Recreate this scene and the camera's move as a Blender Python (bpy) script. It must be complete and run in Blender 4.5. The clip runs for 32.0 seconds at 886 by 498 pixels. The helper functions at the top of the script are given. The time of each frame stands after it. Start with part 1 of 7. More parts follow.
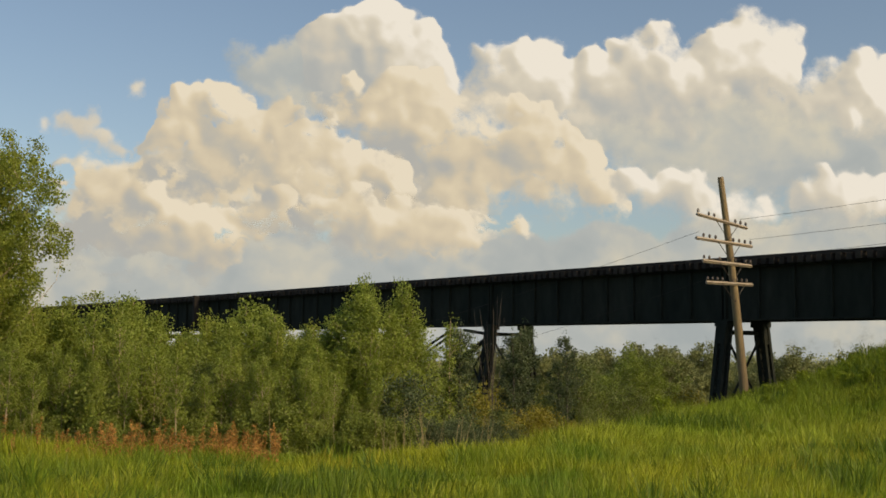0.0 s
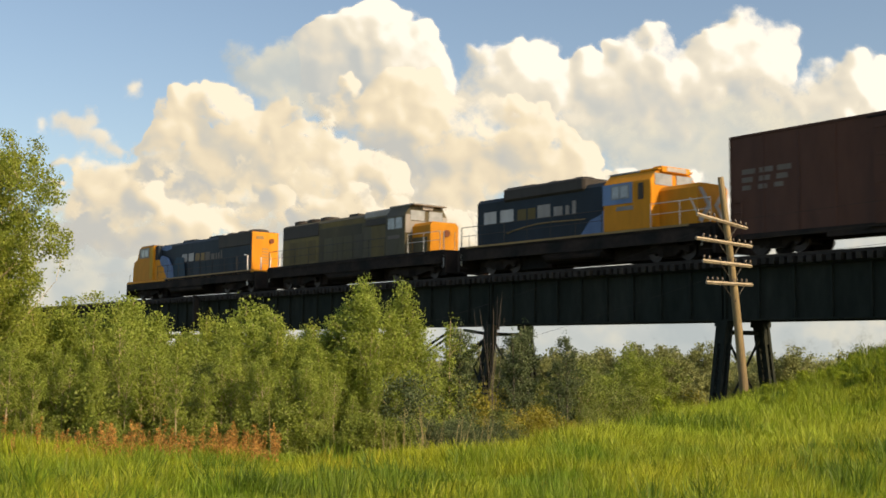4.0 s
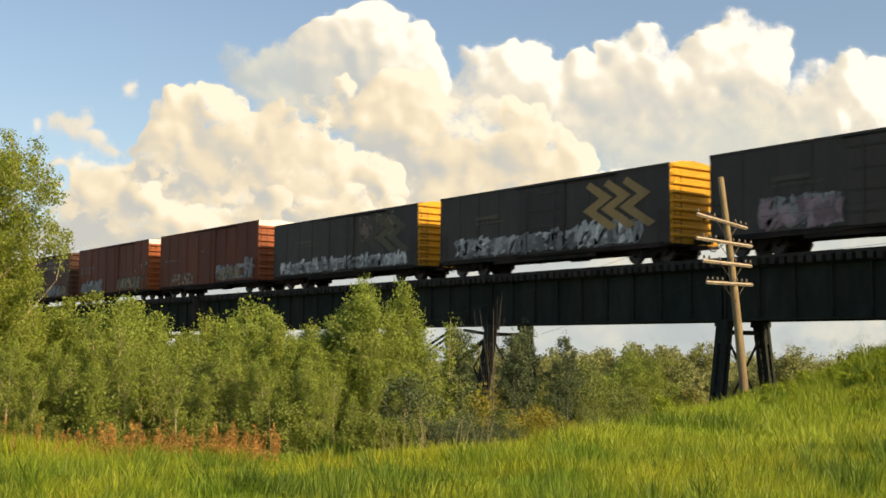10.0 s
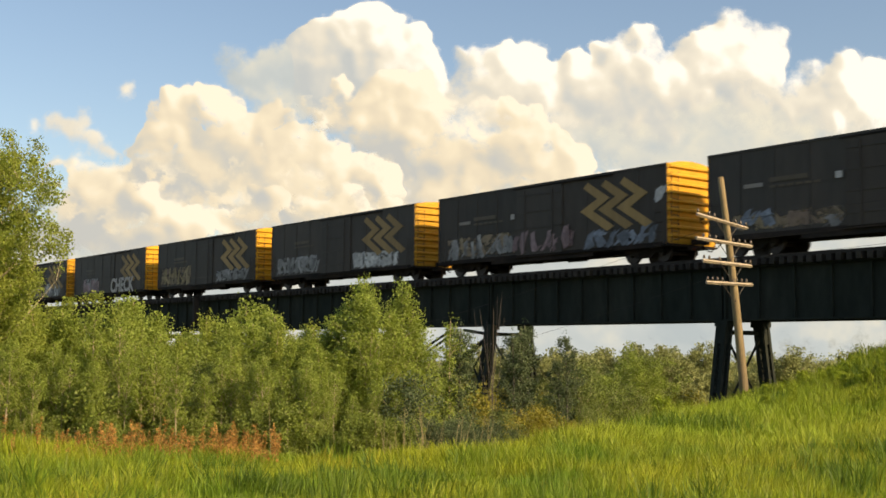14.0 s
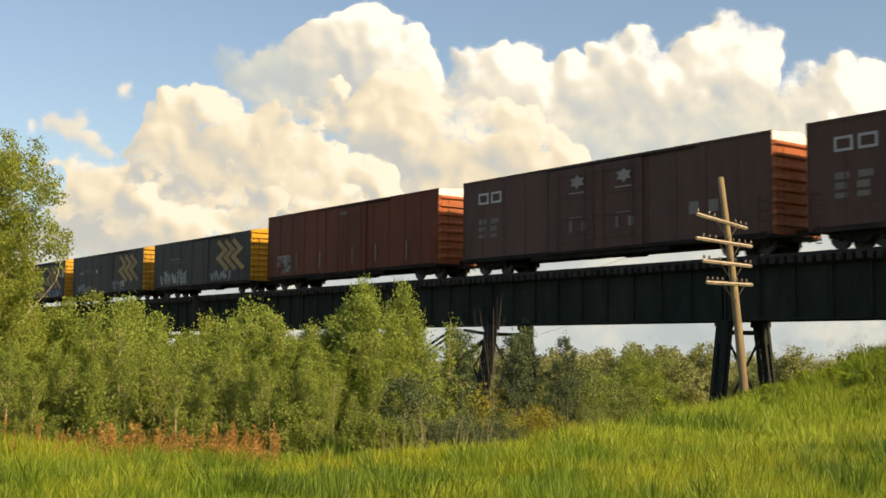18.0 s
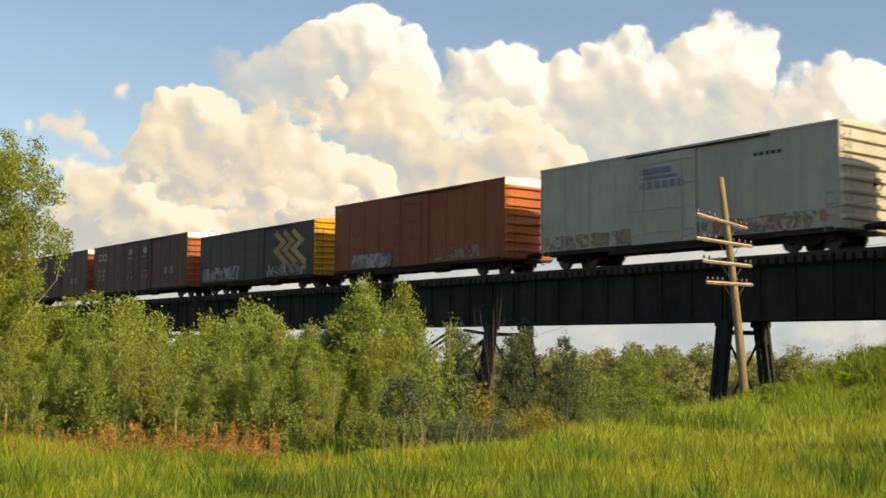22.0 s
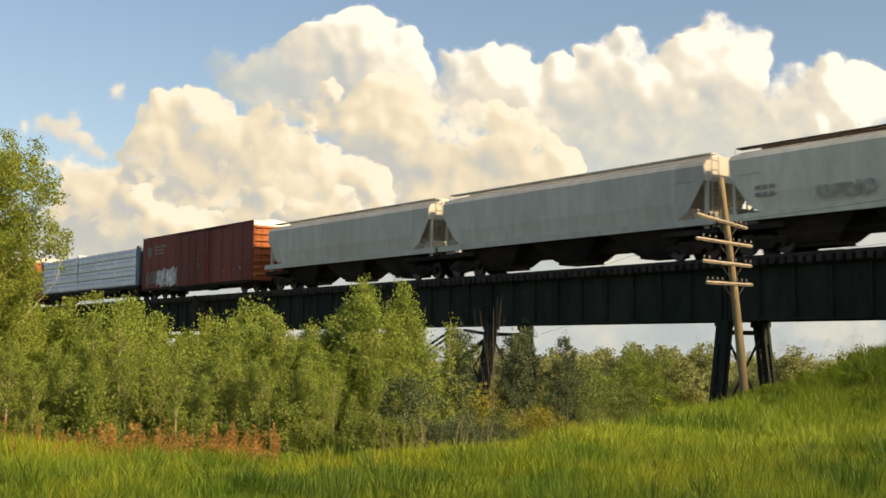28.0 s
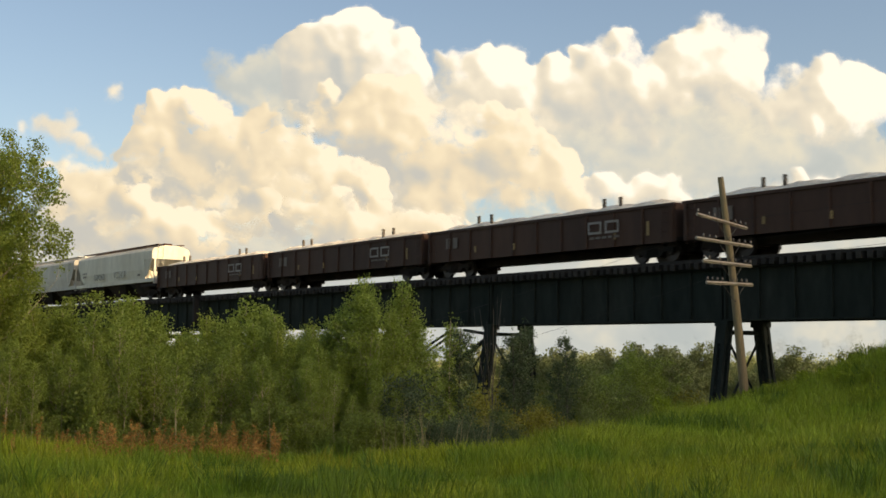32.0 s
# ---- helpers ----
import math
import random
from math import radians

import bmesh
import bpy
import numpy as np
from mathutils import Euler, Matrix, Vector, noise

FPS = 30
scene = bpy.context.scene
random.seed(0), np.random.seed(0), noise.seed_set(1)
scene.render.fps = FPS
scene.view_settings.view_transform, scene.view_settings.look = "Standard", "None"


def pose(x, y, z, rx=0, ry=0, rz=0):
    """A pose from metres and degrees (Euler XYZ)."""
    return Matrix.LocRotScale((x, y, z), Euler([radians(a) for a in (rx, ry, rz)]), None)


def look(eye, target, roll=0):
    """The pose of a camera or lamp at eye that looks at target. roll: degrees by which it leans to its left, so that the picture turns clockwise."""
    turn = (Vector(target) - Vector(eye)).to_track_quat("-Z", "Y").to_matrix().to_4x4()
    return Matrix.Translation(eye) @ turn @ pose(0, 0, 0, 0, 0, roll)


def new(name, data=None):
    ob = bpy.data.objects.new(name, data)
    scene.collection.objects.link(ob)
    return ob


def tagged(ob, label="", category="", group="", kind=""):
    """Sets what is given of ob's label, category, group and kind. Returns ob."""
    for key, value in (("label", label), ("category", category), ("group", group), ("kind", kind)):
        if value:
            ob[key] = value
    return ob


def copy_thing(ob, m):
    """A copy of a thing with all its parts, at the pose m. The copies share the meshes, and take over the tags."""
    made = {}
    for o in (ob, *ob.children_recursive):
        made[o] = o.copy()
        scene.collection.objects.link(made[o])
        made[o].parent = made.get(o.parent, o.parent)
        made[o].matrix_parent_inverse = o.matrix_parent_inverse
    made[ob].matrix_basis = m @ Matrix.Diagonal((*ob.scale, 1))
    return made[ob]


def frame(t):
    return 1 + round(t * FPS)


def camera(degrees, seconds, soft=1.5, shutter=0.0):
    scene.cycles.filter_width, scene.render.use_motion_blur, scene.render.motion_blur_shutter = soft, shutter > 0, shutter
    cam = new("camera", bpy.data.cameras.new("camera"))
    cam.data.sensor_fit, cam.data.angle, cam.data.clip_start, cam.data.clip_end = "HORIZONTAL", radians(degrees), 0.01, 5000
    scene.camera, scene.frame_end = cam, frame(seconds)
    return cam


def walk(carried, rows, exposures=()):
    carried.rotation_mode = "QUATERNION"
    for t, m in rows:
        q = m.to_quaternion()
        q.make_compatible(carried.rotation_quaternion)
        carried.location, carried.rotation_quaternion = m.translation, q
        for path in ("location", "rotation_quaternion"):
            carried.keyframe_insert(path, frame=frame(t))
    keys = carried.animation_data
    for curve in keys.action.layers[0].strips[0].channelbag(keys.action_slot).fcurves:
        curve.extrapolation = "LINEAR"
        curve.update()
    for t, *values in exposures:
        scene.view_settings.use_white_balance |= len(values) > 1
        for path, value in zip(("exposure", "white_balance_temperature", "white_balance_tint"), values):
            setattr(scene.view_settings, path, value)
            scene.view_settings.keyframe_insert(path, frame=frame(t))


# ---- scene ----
EYE = 1.65
TURN = radians(37.174)
PITCH = 5.323
FWD = Vector((-math.cos(TURN), math.sin(TURN), 0.0))
RIGHT = Vector((math.sin(TURN), math.cos(TURN), 0.0))
TRACK_Y = 37.757
RAIL_Z = 5.0
DECK_Z = 4.82
# the line climbs a little towards the far bank
GRADE = pose(-30, TRACK_Y, RAIL_Z + 0.668) @ pose(0, 0, 0, 0, 0.411, 0) @ pose(30, -TRACK_Y, -RAIL_Z)


def spot(u, v, z=0.0):
    """A place u metres to the right and v metres ahead of the tripod."""
    p = RIGHT * u + FWD * v
    return Vector((p.x, p.y, z))


# ---- the camera on its tripod ----
cam = camera(41.86, 32.0, soft=1.65, shutter=0.2)
stand = look((0, 0, EYE), Vector((0, 0, EYE)) + FWD * 100 + Vector((0, 0, 100 * math.tan(radians(PITCH)))), roll=0.3)
walk(cam, [(0.0, stand), (32.0, stand)],
     exposures=[(t, e, 7100 if t < 27 else 7400, 10) for t, e in ((0.0, 0.13), (1.0, 0.13), (2.0, 0.32), (3.0, 0.46), (5.0, 0.57), (6.5, 0.58), (10.0, 0.6), (16.0, 0.6), (26.0, 0.55), (32.0, 0.55))])

# ---- daylight ----
SUN_AZ = radians(17.0)
SUN_EL = radians(30.0)
world = bpy.data.worlds.new("sky")
scene.world = world
world.use_nodes = True
wn = world.node_tree.nodes
sky = wn.new("ShaderNodeTexSky")
sky.sky_type = "NISHITA"
sky.sun_disc = False
sky.sun_elevation = SUN_EL
sky.sun_rotation = radians(90) - SUN_AZ
sky.dust_density = 1.8
sky.air_density = 1.0
sky.ozone_density = 1.3
world.node_tree.links.new(sky.outputs[0], wn["Background"].inputs[0])
wn["Background"].inputs[1].default_value = 0.108
sun_data = bpy.data.lights.new("sun", "SUN")
sun_data.energy = 4.7
sun_data.angle = radians(0.6)
sun_data.color = (1.0, 0.77, 0.5)
sun = new("sun", sun_data)
sun_dir = Vector((math.cos(SUN_AZ) * math.cos(SUN_EL), math.sin(SUN_AZ) * math.cos(SUN_EL), math.sin(SUN_EL)))
sun.matrix_world = look(sun_dir * 50, (0, 0, 0))
# ---- materials ----
def mat(name, base, base2=None, var=0.25, rough=0.7, metal=0.0, scale=6.0, bump=0.15, stretch=(1, 1, 1),
        leaf=0.0, alpha=None, island=0.0, per_object=0.0, spec=0.4):
    """A surface: base mixed with base2 in broad stains, with a fine grain of value and relief."""
    m = bpy.data.materials.new(name)
    m.use_nodes = True
    nt = m.node_tree
    n, l = nt.nodes, nt.links
    bsdf = n["Principled BSDF"]
    bsdf.inputs["Roughness"].default_value = rough
    bsdf.inputs["Metallic"].default_value = metal
    bsdf.inputs["Specular IOR Level"].default_value = spec
    tc = n.new("ShaderNodeTexCoord")
    mp = n.new("ShaderNodeMapping")
    mp.inputs["Scale"].default_value = stretch
    l.new(tc.outputs["Object"], mp.inputs["Vector"])
    if per_object:
        oi = n.new("ShaderNodeObjectInfo")
        off = n.new("ShaderNodeMath")
        off.operation = "MULTIPLY"
        off.inputs[1].default_value = 40.0
        l.new(oi.outputs["Random"], off.inputs[0])
        comb = n.new("ShaderNodeCombineXYZ")
        l.new(off.outputs[0], comb.inputs[0])
        l.new(off.outputs[0], comb.inputs[2])
        l.new(comb.outputs[0], mp.inputs["Location"])
    fine = n.new("ShaderNodeTexNoise")
    fine.inputs["Scale"].default_value = scale
    fine.inputs["Detail"].default_value = 6
    fine.inputs["Roughness"].default_value = 0.65
    broad = n.new("ShaderNodeTexNoise")
    broad.inputs["Scale"].default_value = scale / 7
    broad.inputs["Detail"].default_value = 3
    l.new(mp.outputs[0], fine.inputs["Vector"])
    l.new(mp.outputs[0], broad.inputs["Vector"])
    stain = n.new("ShaderNodeMapRange")
    stain.inputs[1].default_value, stain.inputs[2].default_value = 0.35, 0.65
    l.new(broad.outputs["Fac"], stain.inputs[0])
    mix = n.new("ShaderNodeMix")
    mix.data_type = "RGBA"
    mix.inputs[6].default_value = (*base, 1)
    mix.inputs[7].default_value = (*(base2 or [c * 0.7 for c in base]), 1)
    l.new(stain.outputs[0], mix.inputs[0])
    val = n.new("ShaderNodeMapRange")
    val.inputs[1].default_value, val.inputs[2].default_value = 0.25, 0.75
    val.inputs[3].default_value, val.inputs[4].default_value = 1 - var, 1 + var
    l.new(fine.outputs["Fac"], val.inputs[0])
    gain = val.outputs[0]
    if island or per_object > 0:
        src = n.new("ShaderNodeNewGeometry").outputs["Random Per Island"] if island else oi.outputs["Random"]
        amount = island or per_object
        each = n.new("ShaderNodeMapRange")
        each.inputs[3].default_value, each.inputs[4].default_value = 1 - amount, 1 + amount
        l.new(src, each.inputs[0])
        mul = n.new("ShaderNodeMath")
        mul.operation = "MULTIPLY"
        l.new(gain, mul.inputs[0])
        l.new(each.outputs[0], mul.inputs[1])
        gain = mul.outputs[0]
    hsv = n.new("ShaderNodeHueSaturation")
    l.new(mix.outputs[2], hsv.inputs["Color"])
    l.new(gain, hsv.inputs["Value"])
    colour = hsv.outputs[0]
    l.new(colour, bsdf.inputs["Base Color"])
    if bump:
        b = n.new("ShaderNodeBump")
        b.inputs["Strength"].default_value = bump
        b.inputs["Distance"].default_value = 0.03
        l.new(fine.outputs["Fac"], b.inputs["Height"])
        l.new(b.outputs[0], bsdf.inputs["Normal"])
    out = bsdf.outputs[0]
    if leaf:
        tr = n.new("ShaderNodeBsdfTranslucent")
        l.new(colour, tr.inputs["Color"])
        mx = n.new("ShaderNodeMixShader")
        mx.inputs[0].default_value = leaf
        l.new(out, mx.inputs[1])
        l.new(tr.outputs[0], mx.inputs[2])
        out = mx.outputs[0]
    if alpha:
        # paint that covers only where a rough noise is high
        cover = n.new("ShaderNodeTexNoise")
        cover.inputs["Scale"].default_value = alpha[0]
        cover.inputs["Detail"].default_value = 4
        cover.inputs["Distortion"].default_value = 1.2
        l.new(mp.outputs[0], cover.inputs["Vector"])
        edge = n.new("ShaderNodeMapRange")
        edge.inputs[1].default_value, edge.inputs[2].default_value = alpha[1] - 0.06, alpha[1] + 0.08
        # thins out towards its own borders
        sep = n.new("ShaderNodeSeparateXYZ")
        l.new(tc.outputs["Generated"], sep.inputs[0])
        fade = None
        for axis in (0, 2):
            par = n.new("ShaderNodeMath")
            par.operation = "MULTIPLY_ADD"
            inv = n.new("ShaderNodeMath")
            inv.operation = "SUBTRACT"
            inv.inputs[0].default_value = 1.0
            l.new(sep.outputs[axis], inv.inputs[1])
            par.operation = "MULTIPLY"
            l.new(sep.outputs[axis], par.inputs[0])
            l.new(inv.outputs[0], par.inputs[1])
            rise = n.new("ShaderNodeMapRange")
            rise.inputs[2].default_value = 0.12 if axis == 2 else 0.05
            rise.inputs[3].default_value = -0.3
            rise.inputs[4].default_value = 0.0
            l.new(par.outputs[0], rise.inputs[0])
            if fade is None:
                fade = rise.outputs[0]
            else:
                both = n.new("ShaderNodeMath")
                both.operation = "ADD"
                l.new(fade, both.inputs[0])
                l.new(rise.outputs[0], both.inputs[1])
                fade = both.outputs[0]
        total = n.new("ShaderNodeMath")
        total.operation = "ADD"
        l.new(cover.outputs["Fac"], total.inputs[0])
        l.new(fade, total.inputs[1])
        l.new(total.outputs[0], edge.inputs[0])
        clear = n.new("ShaderNodeBsdfTransparent")
        mx = n.new("ShaderNodeMixShader")
        l.new(edge.outputs[0], mx.inputs[0])
        l.new(clear.outputs[0], mx.inputs[1])
        l.new(out, mx.inputs[2])
        out = mx.outputs[0]
    l.new(out, n["Material Output"].inputs["Surface"])
    return m


M_SOIL = mat("soil_and_turf", (0.05, 0.07, 0.02), (0.08, 0.085, 0.03), scale=2.5, rough=0.95)
M_GRASS = mat("grass_blades", (0.15, 0.25, 0.018), (0.335, 0.375, 0.026), var=0.45, scale=4.5, rough=0.55, leaf=0.45, island=0.3, bump=0)
M_GRASS_DEEP = mat("deep_green_blades", (0.085, 0.16, 0.014), (0.13, 0.2, 0.015), var=0.3, scale=2.0, rough=0.6, leaf=0.4, island=0.3, bump=0)
M_GRASS_GOLD = mat("yellowed_blades", (0.38, 0.35, 0.03), (0.31, 0.33, 0.03), var=0.3, scale=2.0, rough=0.6, leaf=0.45, island=0.3, bump=0)
M_GRASS_TALL = mat("tall_grass_blades", (0.24, 0.35, 0.025), (0.35, 0.38, 0.035), var=0.25, scale=0.8, rough=0.6, leaf=0.4, island=0.35, bump=0)
M_WEED = mat("red_weed_spikes", (0.42, 0.21, 0.055), (0.36, 0.23, 0.06), scale=3, rough=0.8, leaf=0.3, island=0.3, bump=0)
M_DRY = mat("dry_stalks", (0.31, 0.27, 0.13), scale=3, rough=0.9, island=0.3, bump=0)
M_LEAF = mat("poplar_leaves", (0.265, 0.33, 0.052), (0.21, 0.28, 0.052), var=0.2, scale=1.5, rough=0.6, leaf=0.45, island=0.22, bump=0)
M_LEAF_B = mat("birch_leaves", (0.335, 0.38, 0.06), (0.255, 0.315, 0.06), var=0.2, scale=1.5, rough=0.6, leaf=0.58, island=0.22, bump=0)
M_LEAF_DARK = mat("willow_leaves", (0.165, 0.21, 0.045), (0.13, 0.17, 0.04), var=0.2, scale=1.2, rough=0.5, leaf=0.3, island=0.25, bump=0)
# leaf green darkened to carry the shade of the hollow
M_LEAF_SHADE = mat("shade_dark_leaves", (0.085, 0.12, 0.045), (0.06, 0.085, 0.038), var=0.2, scale=1.2, rough=0.6, leaf=0.25, island=0.4, bump=0)
# yellow leaf colour pushed to gold to paint sunlit spots
M_LEAF_YEL = mat("golden_lit_leaves", (0.30, 0.26, 0.03), (0.22, 0.22, 0.03), var=0.2, scale=1.2, rough=0.5, leaf=0.45, island=0.35, bump=0)
M_LEAF_GREEN = mat("undergrowth_leaves", (0.2, 0.255, 0.04), (0.155, 0.2, 0.035), var=0.2, scale=1.2, rough=0.55, leaf=0.4, island=0.22, bump=0)
# foliage paled so that its colour holds the haze of distance
M_WOODS = mat("hazed_woodland_foliage", (0.25, 0.285, 0.11), (0.31, 0.325, 0.115), var=0.25, scale=0.15, rough=0.8, leaf=0.35, island=0.14, bump=0)
M_BARK = mat("pale_bark", (0.43, 0.36, 0.23), (0.28, 0.23, 0.14), scale=14, stretch=(1, 1, 0.3), rough=0.9, bump=0.4)
M_BARK_DEAD = mat("dead_grey_wood", (0.12, 0.105, 0.085), scale=14, rough=0.9, bump=0.4)
M_POLE = mat("weathered_pole_wood", (0.27, 0.205, 0.1), (0.17, 0.13, 0.075), scale=9, stretch=(3, 3, 0.25), var=0.3, rough=0.9, bump=0.5)
M_ARM = mat("grey_crossarm_wood", (0.42, 0.36, 0.27), (0.3, 0.25, 0.18), scale=9, stretch=(1, 0.3, 1), rough=0.9, bump=0.4)
M_INSUL = mat("insulator_glass", (0.12, 0.10, 0.08), scale=20, rough=0.25, bump=0)
M_WIRE = mat("wire", (0.05, 0.045, 0.04), scale=20, rough=0.9, bump=0, spec=0.1)
M_STEEL = mat("black_bridge_steel", (0.018, 0.024, 0.02), (0.03, 0.033, 0.026), scale=1.6, stretch=(1, 1, 0.35), var=0.4, rough=0.9, bump=0.2, spec=0.12)
M_TIE = mat("creosoted_timber", (0.024, 0.02, 0.016), (0.038, 0.032, 0.026), scale=5, rough=0.95, bump=0.5, per_object=0.3)
M_RAIL = mat("rusty_rail", (0.13, 0.07, 0.045), scale=8, rough=0.6, metal=0.3)
M_CONC = mat("weathered_concrete", (0.36, 0.34, 0.29), (0.26, 0.24, 0.2), scale=2, rough=0.95, bump=0.4)
M_BALLAST = mat("ballast", (0.22, 0.2, 0.18), scale=18, var=0.5, rough=1.0, bump=0.8)
M_UNDER = mat("black_running_gear", (0.018, 0.017, 0.016), (0.04, 0.03, 0.025), scale=5, rough=0.9, per_object=0.2, spec=0.1)
M_WHEEL = mat("worn_wheel_steel", (0.05, 0.04, 0.035), scale=10, rough=0.5, metal=0.5)


def car_paint(name, a, b, rough=0.6):
    return mat(name, a, b, var=0.16, scale=2.2, stretch=(1.0, 1.0, 0.28), rough=rough, bump=0.08, per_object=0.1, spec=0.15)


P_BROWN = car_paint("mineral_brown_paint", (0.115, 0.052, 0.034), (0.085, 0.043, 0.032))
P_BROWN2 = car_paint("faded_brown_paint", (0.135, 0.066, 0.042), (0.095, 0.053, 0.038))
P_RED = car_paint("oxide_red_paint", (0.17, 0.043, 0.018), (0.12, 0.038, 0.02))
P_RED2 = car_paint("red_brown_paint", (0.26, 0.078, 0.03), (0.19, 0.064, 0.03))
P_MAROON = car_paint("maroon_paint", (0.19, 0.037, 0.024), (0.14, 0.034, 0.024))
P_PLUM = car_paint("plum_brown_paint", (0.115, 0.062, 0.046), (0.09, 0.052, 0.04))
P_BLACK = car_paint("blue_black_paint", (0.06, 0.054, 0.047), (0.072, 0.06, 0.05))
P_GREEN = car_paint("dark_green_paint", (0.058, 0.056, 0.046), (0.07, 0.063, 0.05))
P_GREY = car_paint("light_grey_paint", (0.41, 0.41, 0.34), (0.34, 0.335, 0.28))
P_HOPGREY = car_paint("hopper_grey_paint", (0.56, 0.54, 0.47), (0.49, 0.465, 0.4))
P_HOPCREAM = car_paint("hopper_cream_paint", (0.66, 0.63, 0.53), (0.57, 0.53, 0.43))
P_GON = car_paint("gondola_brown_paint", (0.085, 0.045, 0.03), (0.065, 0.037, 0.027))
P_WHITE = car_paint("white_paint", (0.78, 0.76, 0.72), (0.66, 0.63, 0.58))
P_YELLOW = car_paint("chrome_yellow_paint", (0.62, 0.33, 0.022), (0.45, 0.26, 0.035))
P_ORANGE = car_paint("orange_yellow_paint", (0.74, 0.31, 0.02), (0.64, 0.26, 0.02))
P_NAVY = car_paint("navy_blue_paint", (0.03, 0.042, 0.056), (0.026, 0.035, 0.043))
P_SKY = car_paint("mid_blue_paint", (0.16, 0.25, 0.42), (0.13, 0.2, 0.34))
P_TEALBLUE = car_paint("deep_teal_paint", (0.035, 0.075, 0.11), (0.03, 0.06, 0.09))
P_OCHRE = car_paint("dirty_ochre_paint", (0.19, 0.14, 0.045), (0.13, 0.1, 0.045))
P_TAN = car_paint("faded_gold_paint", (0.38, 0.25, 0.1), (0.28, 0.19, 0.09))
P_DIRTY = car_paint("dirty_green_grey_paint", (0.125, 0.108, 0.055), (0.09, 0.08, 0.058))
# faded red of the car ends, with the sun's orange painted in
P_ENDSUN = car_paint("faded_sunlit_red_paint", (0.37, 0.12, 0.04), (0.28, 0.1, 0.05))
P_OLIVE = car_paint("grimy_olive_black_paint", (0.1, 0.082, 0.045), (0.07, 0.06, 0.04))
P_HAZEBLUE = car_paint("pale_grey_blue_paint", (0.3, 0.33, 0.35), (0.24, 0.26, 0.27))
P_SILVER = car_paint("silver_roof_paint", (0.38, 0.36, 0.33), (0.28, 0.26, 0.23))
P_DIM = car_paint("dulled_lettering", (0.22, 0.19, 0.16), (0.14, 0.115, 0.095))
P_FAINT = car_paint("almost_worn_off_lettering", (0.13, 0.105, 0.075), (0.09, 0.078, 0.06))
P_STENCIL = car_paint("worn_white_stencil", (0.34, 0.31, 0.28), (0.24, 0.21, 0.18))
P_LETTER = car_paint("pale_lettering", (0.55, 0.53, 0.5), (0.4, 0.37, 0.34))
P_WRAP = car_paint("white_lumber_wrap", (0.86, 0.87, 0.88), (0.78, 0.8, 0.82))
P_BLUEWRAP = car_paint("blue_wrap_print", (0.5, 0.54, 0.72), (0.58, 0.62, 0.76))
P_TEAL = car_paint("slate_blue_paint", (0.14, 0.2, 0.26), (0.11, 0.16, 0.2))
G_WHITE = mat("white_spray_paint", (0.55, 0.53, 0.5), (0.3, 0.29, 0.27), scale=5, var=0.3, bump=0, alpha=(2.2, 0.42), per_object=0.1)
G_PALE = mat("pale_spray_paint", (0.32, 0.31, 0.3), (0.17, 0.17, 0.17), scale=5, var=0.3, bump=0, alpha=(1.8, 0.46), per_object=0.15)
G_DULL = mat("dull_ochre_spray_paint", (0.26, 0.2, 0.12), (0.2, 0.14, 0.1), scale=4, var=0.3, bump=0, alpha=(1.6, 0.47), per_object=0.15)
G_RED = mat("red_spray_paint", (0.33, 0.07, 0.05), (0.45, 0.4, 0.36), scale=5, var=0.3, bump=0, alpha=(2.0, 0.48), per_object=0.15)
G_FADE = mat("faded_stencil_paint", (0.5, 0.475, 0.4), (0.44, 0.42, 0.35), scale=4, var=0.25, bump=0, alpha=(1.6, 0.5), per_object=0.1)
S_WHITE = mat("white_tag_paint", (0.6, 0.58, 0.55), (0.36, 0.35, 0.34), scale=6, var=0.35, bump=0, island=0.4, rough=0.7)
S_GREY = mat("grey_tag_paint", (0.27, 0.26, 0.25), (0.15, 0.145, 0.14), scale=6, var=0.35, bump=0, island=0.45, rough=0.7)
S_OCHRE = mat("ochre_tag_paint", (0.27, 0.21, 0.1), (0.17, 0.13, 0.09), scale=6, var=0.35, bump=0, island=0.45, rough=0.7)
S_BLUE = mat("blue_grey_tag_paint", (0.2, 0.23, 0.28), (0.13, 0.145, 0.17), scale=6, var=0.35, bump=0, island=0.4, rough=0.7)
S_MAUVE = mat("mauve_tag_paint", (0.3, 0.22, 0.23), (0.2, 0.13, 0.13), scale=6, var=0.35, bump=0, island=0.4, rough=0.7)
M_GLASS = mat("cab_window_glass", (0.3, 0.32, 0.33), scale=3, rough=0.08, bump=0, spec=0.8)


# ---- mesh helpers ----
def box(bm, x0, x1, y0, y1, z0, z1):
    v = [bm.verts.new((x, y, z)) for x in (x0, x1) for y in (y0, y1) for z in (z0, z1)]
    for f in ((0, 1, 3, 2), (4, 6, 7, 5), (0, 4, 5, 1), (2, 3, 7, 6), (0, 2, 6, 4), (1, 5, 7, 3)):
        bm.faces.new([v[i] for i in f])
    return v


